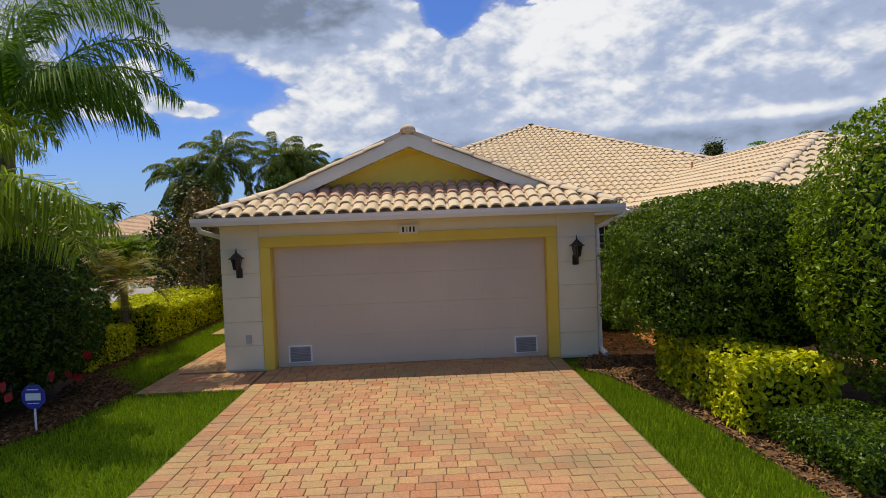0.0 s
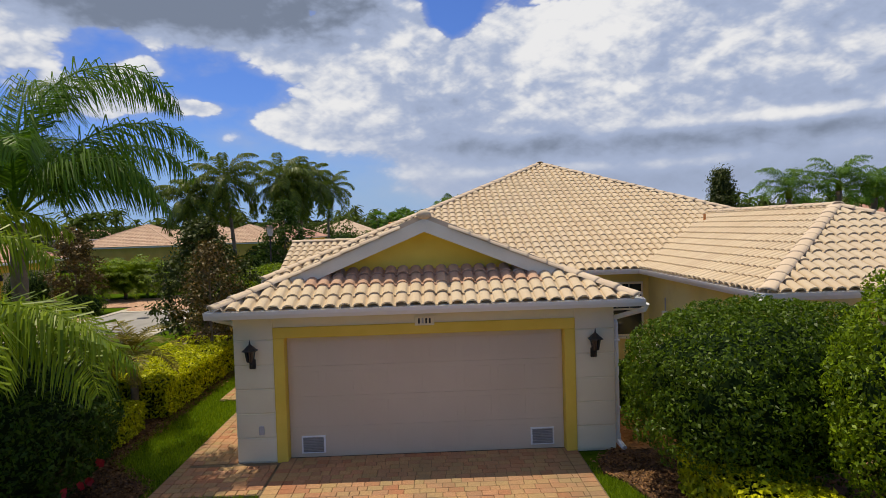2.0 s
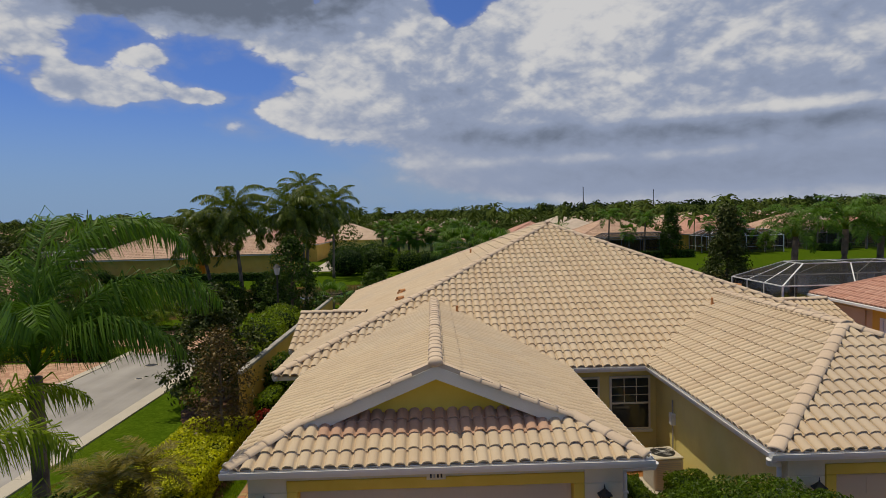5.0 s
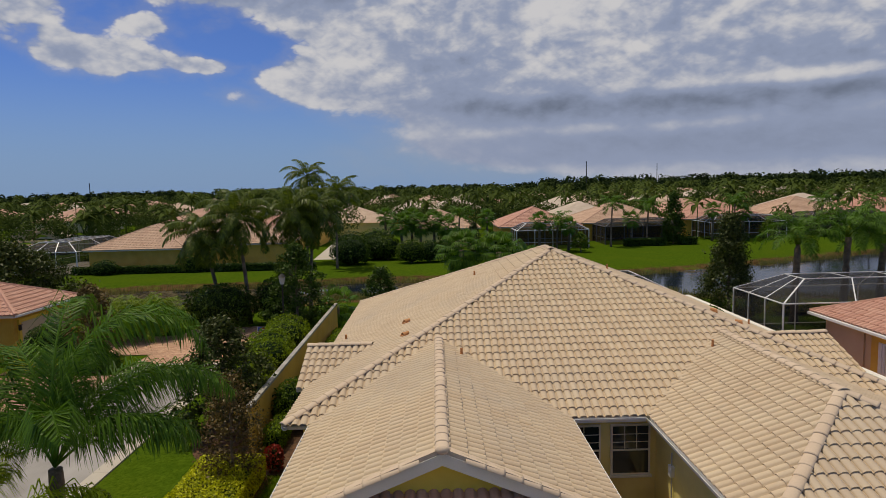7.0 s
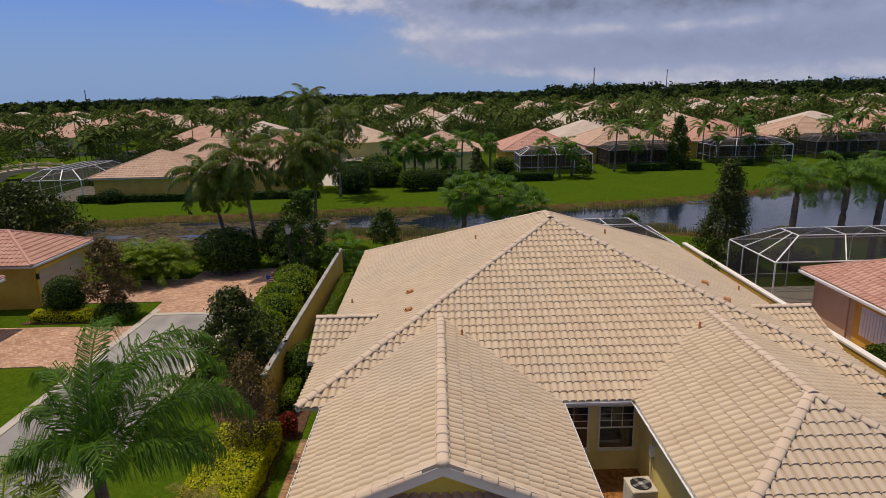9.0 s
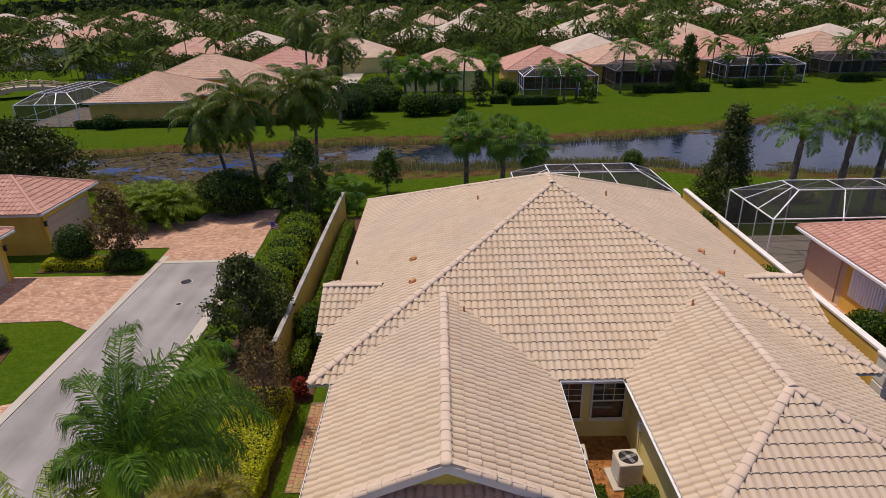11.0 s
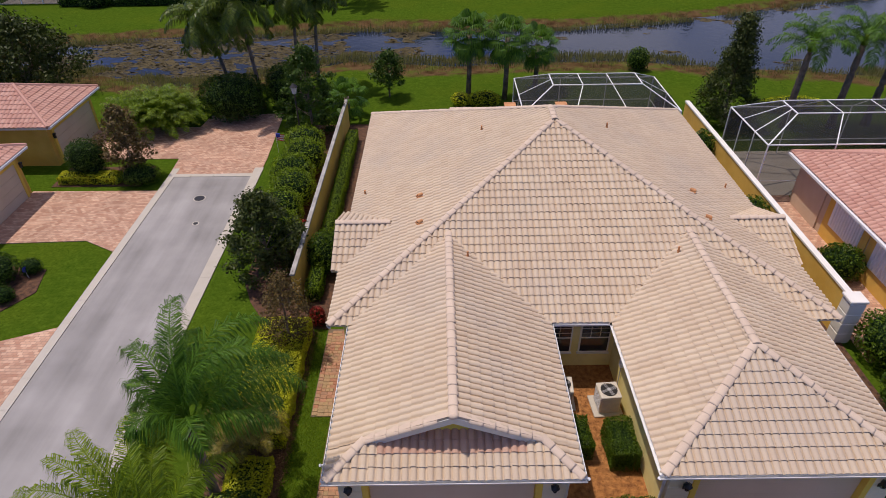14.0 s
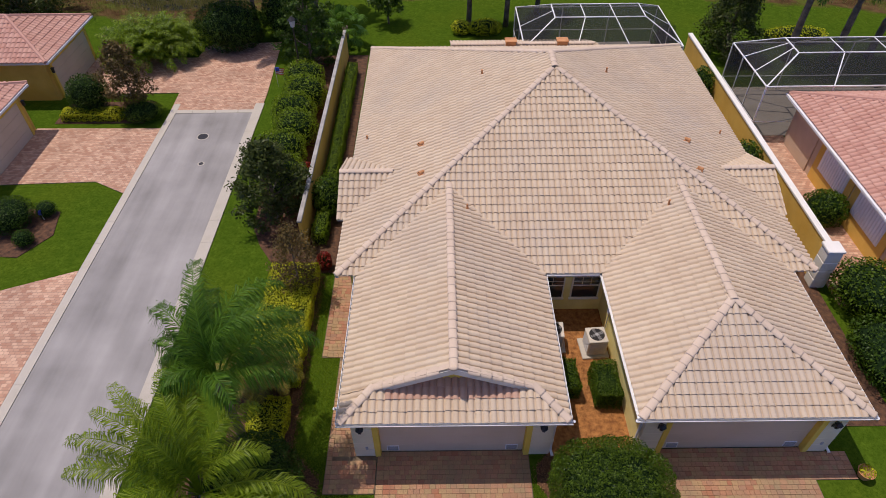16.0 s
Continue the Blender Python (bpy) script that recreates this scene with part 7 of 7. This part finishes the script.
# ---- grass blades on the near lawns ----
def blades(polys, dens, seed, hmin=0.03, hmax=0.075):
    g = np.random.default_rng(seed)
    out = []
    for poly in polys:
        p = np.array(poly)
        lo, hi = p.min(0), p.max(0)
        q = g.uniform(lo, hi, (int((hi - lo).prod() * dens), 2))
        ok = np.zeros(len(q), bool)
        j = len(p) - 1
        for i in range(len(p)):
            c = ((p[i, 1] > q[:, 1]) != (p[j, 1] > q[:, 1])) & (q[:, 0] < (p[j, 0] - p[i, 0]) * (q[:, 1] - p[i, 1]) / (p[j, 1] - p[i, 1] + 1e-12) + p[i, 0])
            ok ^= c
            j = i
        out.append(q[ok])
    q = np.concatenate(out)
    n = len(q)
    a = np.concatenate([q, np.full((n, 1), -0.02)], 1)
    h = g.uniform(hmin, hmax, (n, 1))
    tip = a + np.concatenate([g.normal(0, 0.35, (n, 2)) * h, h + 0.02], 1)
    s = unit(np.concatenate([g.normal(0, 1, (n, 2)), np.zeros((n, 1))], 1))
    tagged(part("grass", strip_mesh(a, tip, 0.006, 0.001, s), BLADE), "short green lawn grass blades", "grass", kind="stuff")


blades([[(-2.43, -9), (-2.43, -1.28), (-4.15, -1.28), (-4.4, -2.8), (-5.1, -4.3), (-7.5, -4.6), (-7.5, -9)]], 1300, 301)
blades([[(2.79, -9), (3.80, -8.0), (3.77, -5.6), (3.70, -4.2), (3.50, -2.8), (3.16, -1.3), (2.9, -0.95), (2.79, -0.6)]], 2200, 302)
blades([[(-4.17, -1.25), (-4.17, 4.2), (-4.9, 4.3), (-4.95, 8.8), (-5.6, 8.8), (-5.5, 0.3), (-4.4, -0.8)]], 1300, 303)

# ---- mulch chips on the front beds ----
def chips(polys, dens, seed, mat):
    g = np.random.default_rng(seed)
    out = []
    for poly in polys:
        p = np.array(poly)
        lo, hi = p.min(0), p.max(0)
        q = g.uniform(lo, hi, (int((hi - lo).prod() * dens), 2))
        ok = np.zeros(len(q), bool)
        j = len(p) - 1
        for i in range(len(p)):
            ok ^= ((p[i, 1] > q[:, 1]) != (p[j, 1] > q[:, 1])) & (q[:, 0] < (p[j, 0] - p[i, 0]) * (q[:, 1] - p[i, 1]) / (p[j, 1] - p[i, 1] + 1e-12) + p[i, 0])
            j = i
        out.append(q[ok])
    q = np.concatenate(out) + g.normal(0, 0.05, (sum(len(o) for o in out), 2))
    pos = np.concatenate([q, 0.024 + 0.02 * g.random((len(q), 1))], 1)
    nrm = np.tile((0, 0, 1.0), (len(q), 1))
    tagged(part("mulch_chips", quads_mesh(*leaves_at(g, pos, nrm, 0.06, 0.4, 0.35)), mat), "loose brown bark chips and dry leaves", "mulch", kind="stuff")


CHIP = mottled("bark_chip", (0.07, 0.035, 0.016), (0.34, 0.19, 0.09), 3.0, 40, 0.95, 0.0, per="island", spread=0.8, spec=0.1)
chips([[(2.95, -0.9), (3.18, -1.3), (3.53, -2.8), (3.72, -4.2), (3.80, -5.6), (3.82, -7.6), (4.6, -7.6), (4.6, -0.2), (3.4, 0.1), (2.95, -0.4)], [(-6.0, -4.5), (-5.1, -4.5), (-4.4, -2.8), (-4.2, -0.8), (-5.3, 0.3), (-5.3, 8.6), (-5.8, 8.6), (-5.8, 0.2), (-5.2, -1.5)]], 900, 401, CHIP)
chips([[(3.5, 0.2), (6.3, 0.2), (6.3, 6.4), (3.5, 6.4)]], 420, 402, MULCH_ORANGE)

# ---- clay pavers ----
def paver_mesh(w, d, h=0.03):
    c = 0.006
    v = [(-w / 2, -d / 2, 0), (w / 2, -d / 2, 0), (w / 2, d / 2, 0), (-w / 2, d / 2, 0), (-w / 2, -d / 2, h - c), (w / 2, -d / 2, h - c), (w / 2, d / 2, h - c), (-w / 2, d / 2, h - c), (-w / 2 + c, -d / 2 + c, h), (w / 2 - c, -d / 2 + c, h), (w / 2 - c, d / 2 - c, h), (-w / 2 + c, d / 2 - c, h)]
    f = [(8, 9, 10, 11), (4, 5, 9, 8), (5, 6, 10, 9), (6, 7, 11, 10), (7, 4, 8, 11), (0, 1, 5, 4), (1, 2, 6, 5), (2, 3, 7, 6), (3, 0, 4, 7)]
    return v, f


PSIZES = (0.15, 0.195, 0.24)
PDEPTH = 0.166
paver_kinds = []
for pw in PSIZES:
    pm = mesh_of(*paver_mesh(pw - 0.007, PDEPTH - 0.007), "paver")
    pm.materials.append(PAVER_PIECE)
    paver_kinds.append(pm)


def paving(areas, parent, seed, single=None, border=()):
    """Courses of pavers over rectangles; those in the stretch 'single' become parts, the rest one mesh."""
    g = random.Random(seed)
    verts, faces = [], []
    count = 0
    for x0, x1, y0, y1 in areas:
        y = y0
        while y + PDEPTH <= y1 + 0.01:
            x = x0
            while x < x1 - 0.02:
                k = g.choices((0, 1, 2), (3, 5, 4))[0]
                w = PSIZES[k]
                if x + w > x1 - 0.08:
                    w, k = x1 - x, None
                cx, cy, dz, rz = x + w / 2, y + PDEPTH / 2, g.gauss(0, 0.0015), g.gauss(0, 0.6)
                if single and k is not None and single[0] < cy < single[1] and count < 298:
                    ob = new("paver", paver_kinds[k])
                    ob.parent = parent
                    ob.matrix_world = pose(cx, cy, dz, g.gauss(0, 0.4), g.gauss(0, 0.4), rz)
                    count += 1
                else:
                    v, f = paver_mesh(w - 0.007, PDEPTH - 0.007)
                    b = len(verts)
                    c, s = math.cos(radians(rz)), math.sin(radians(rz))
                    verts += [(cx + px * c - py * s, cy + px * s + py * c, pz + dz) for px, py, pz in v]
                    faces += [tuple(q + b for q in t) for t in f]
                x += w
            y += PDEPTH
    for x0, x1, y0, y1, along in border:
        n = max(1, int(((y1 - y0) if along else (x1 - x0)) / PDEPTH))
        for i in range(n):
            cx, cy = ((x0 + x1) / 2, y0 + (i + 0.5) * PDEPTH) if along else (x0 + (i + 0.5) * PDEPTH, (y0 + y1) / 2)
            v, f = paver_mesh((x1 - x0) - 0.010 if along else PDEPTH - 0.010, PDEPTH - 0.010 if along else (y1 - y0) - 0.010)
            b, dz = len(verts), g.gauss(0, 0.0015)
            verts += [(cx + px, cy + py, pz + dz) for px, py, pz in v]
            faces += [tuple(q + b for q in t) for t in f]
    ob = part("pavers", mesh_of(verts, faces), PAVER, parent)
    ob["kind"] = "stuff"


drive = tagged(part("driveway", boxed(-2.42, 2.77, -9.7, 0.30, -0.12, 0.016), SAND), "warm terracotta and buff clay-paver driveway", "driveway", kind="structure")
paving([(-2.16, 2.51, -9.6, 0.24)], drive, 1, (-5.95, -3.75), [(-2.40, -2.16, -9.6, 0.24, True), (2.51, 2.75, -9.6, 0.24, True)])
slab("driveway", rect(-2.42, 2.77, -30, -9.7), 0.03, PAVING_FAR, "terracotta brick driveway running to the street", "driveway")
path = tagged(part("path", poly_slab([(-4.15, -1.28), (-2.43, -1.28), (-2.43, 0.05), (-3.14, 0.06), (-3.14, 4.25), (-3.76, 4.3), (-3.76, 8.8), (-4.87, 8.8), (-4.87, 4.2), (-4.15, 4.2)], -0.12, 0.013), SAND), "clay-paver side path beside the garage", "path", kind="structure")
paving([(-3.95, -2.44, -1.1, 0.04), (-3.95, -3.17, 0.04, 4.2), (-4.66, -3.8, 4.2, 8.7)], path, 2, None, [(-4.13, -2.44, -1.27, -1.1, False), (-4.13, -3.95, -1.1, 4.1, True), (-4.85, -4.66, 4.25, 8.7, True)])
drive2 = tagged(part("driveway", poly_slab([(6.6, -0.95), (7.05, -0.95), (7.05, -9.5), (12.2, -9.5), (12.2, -0.95), (13.62, -0.95), (13.62, 0.05), (6.6, 0.05)], -0.12, 0.014), SAND), "terracotta clay-paver driveway of the second garage", "driveway", kind="structure")
paving([(6.62, 13.6, -0.956, 0.04), (7.07, 12.18, -5.438, -0.956), (7.25, 12.1, 0.04, 0.24)], drive2, 3)
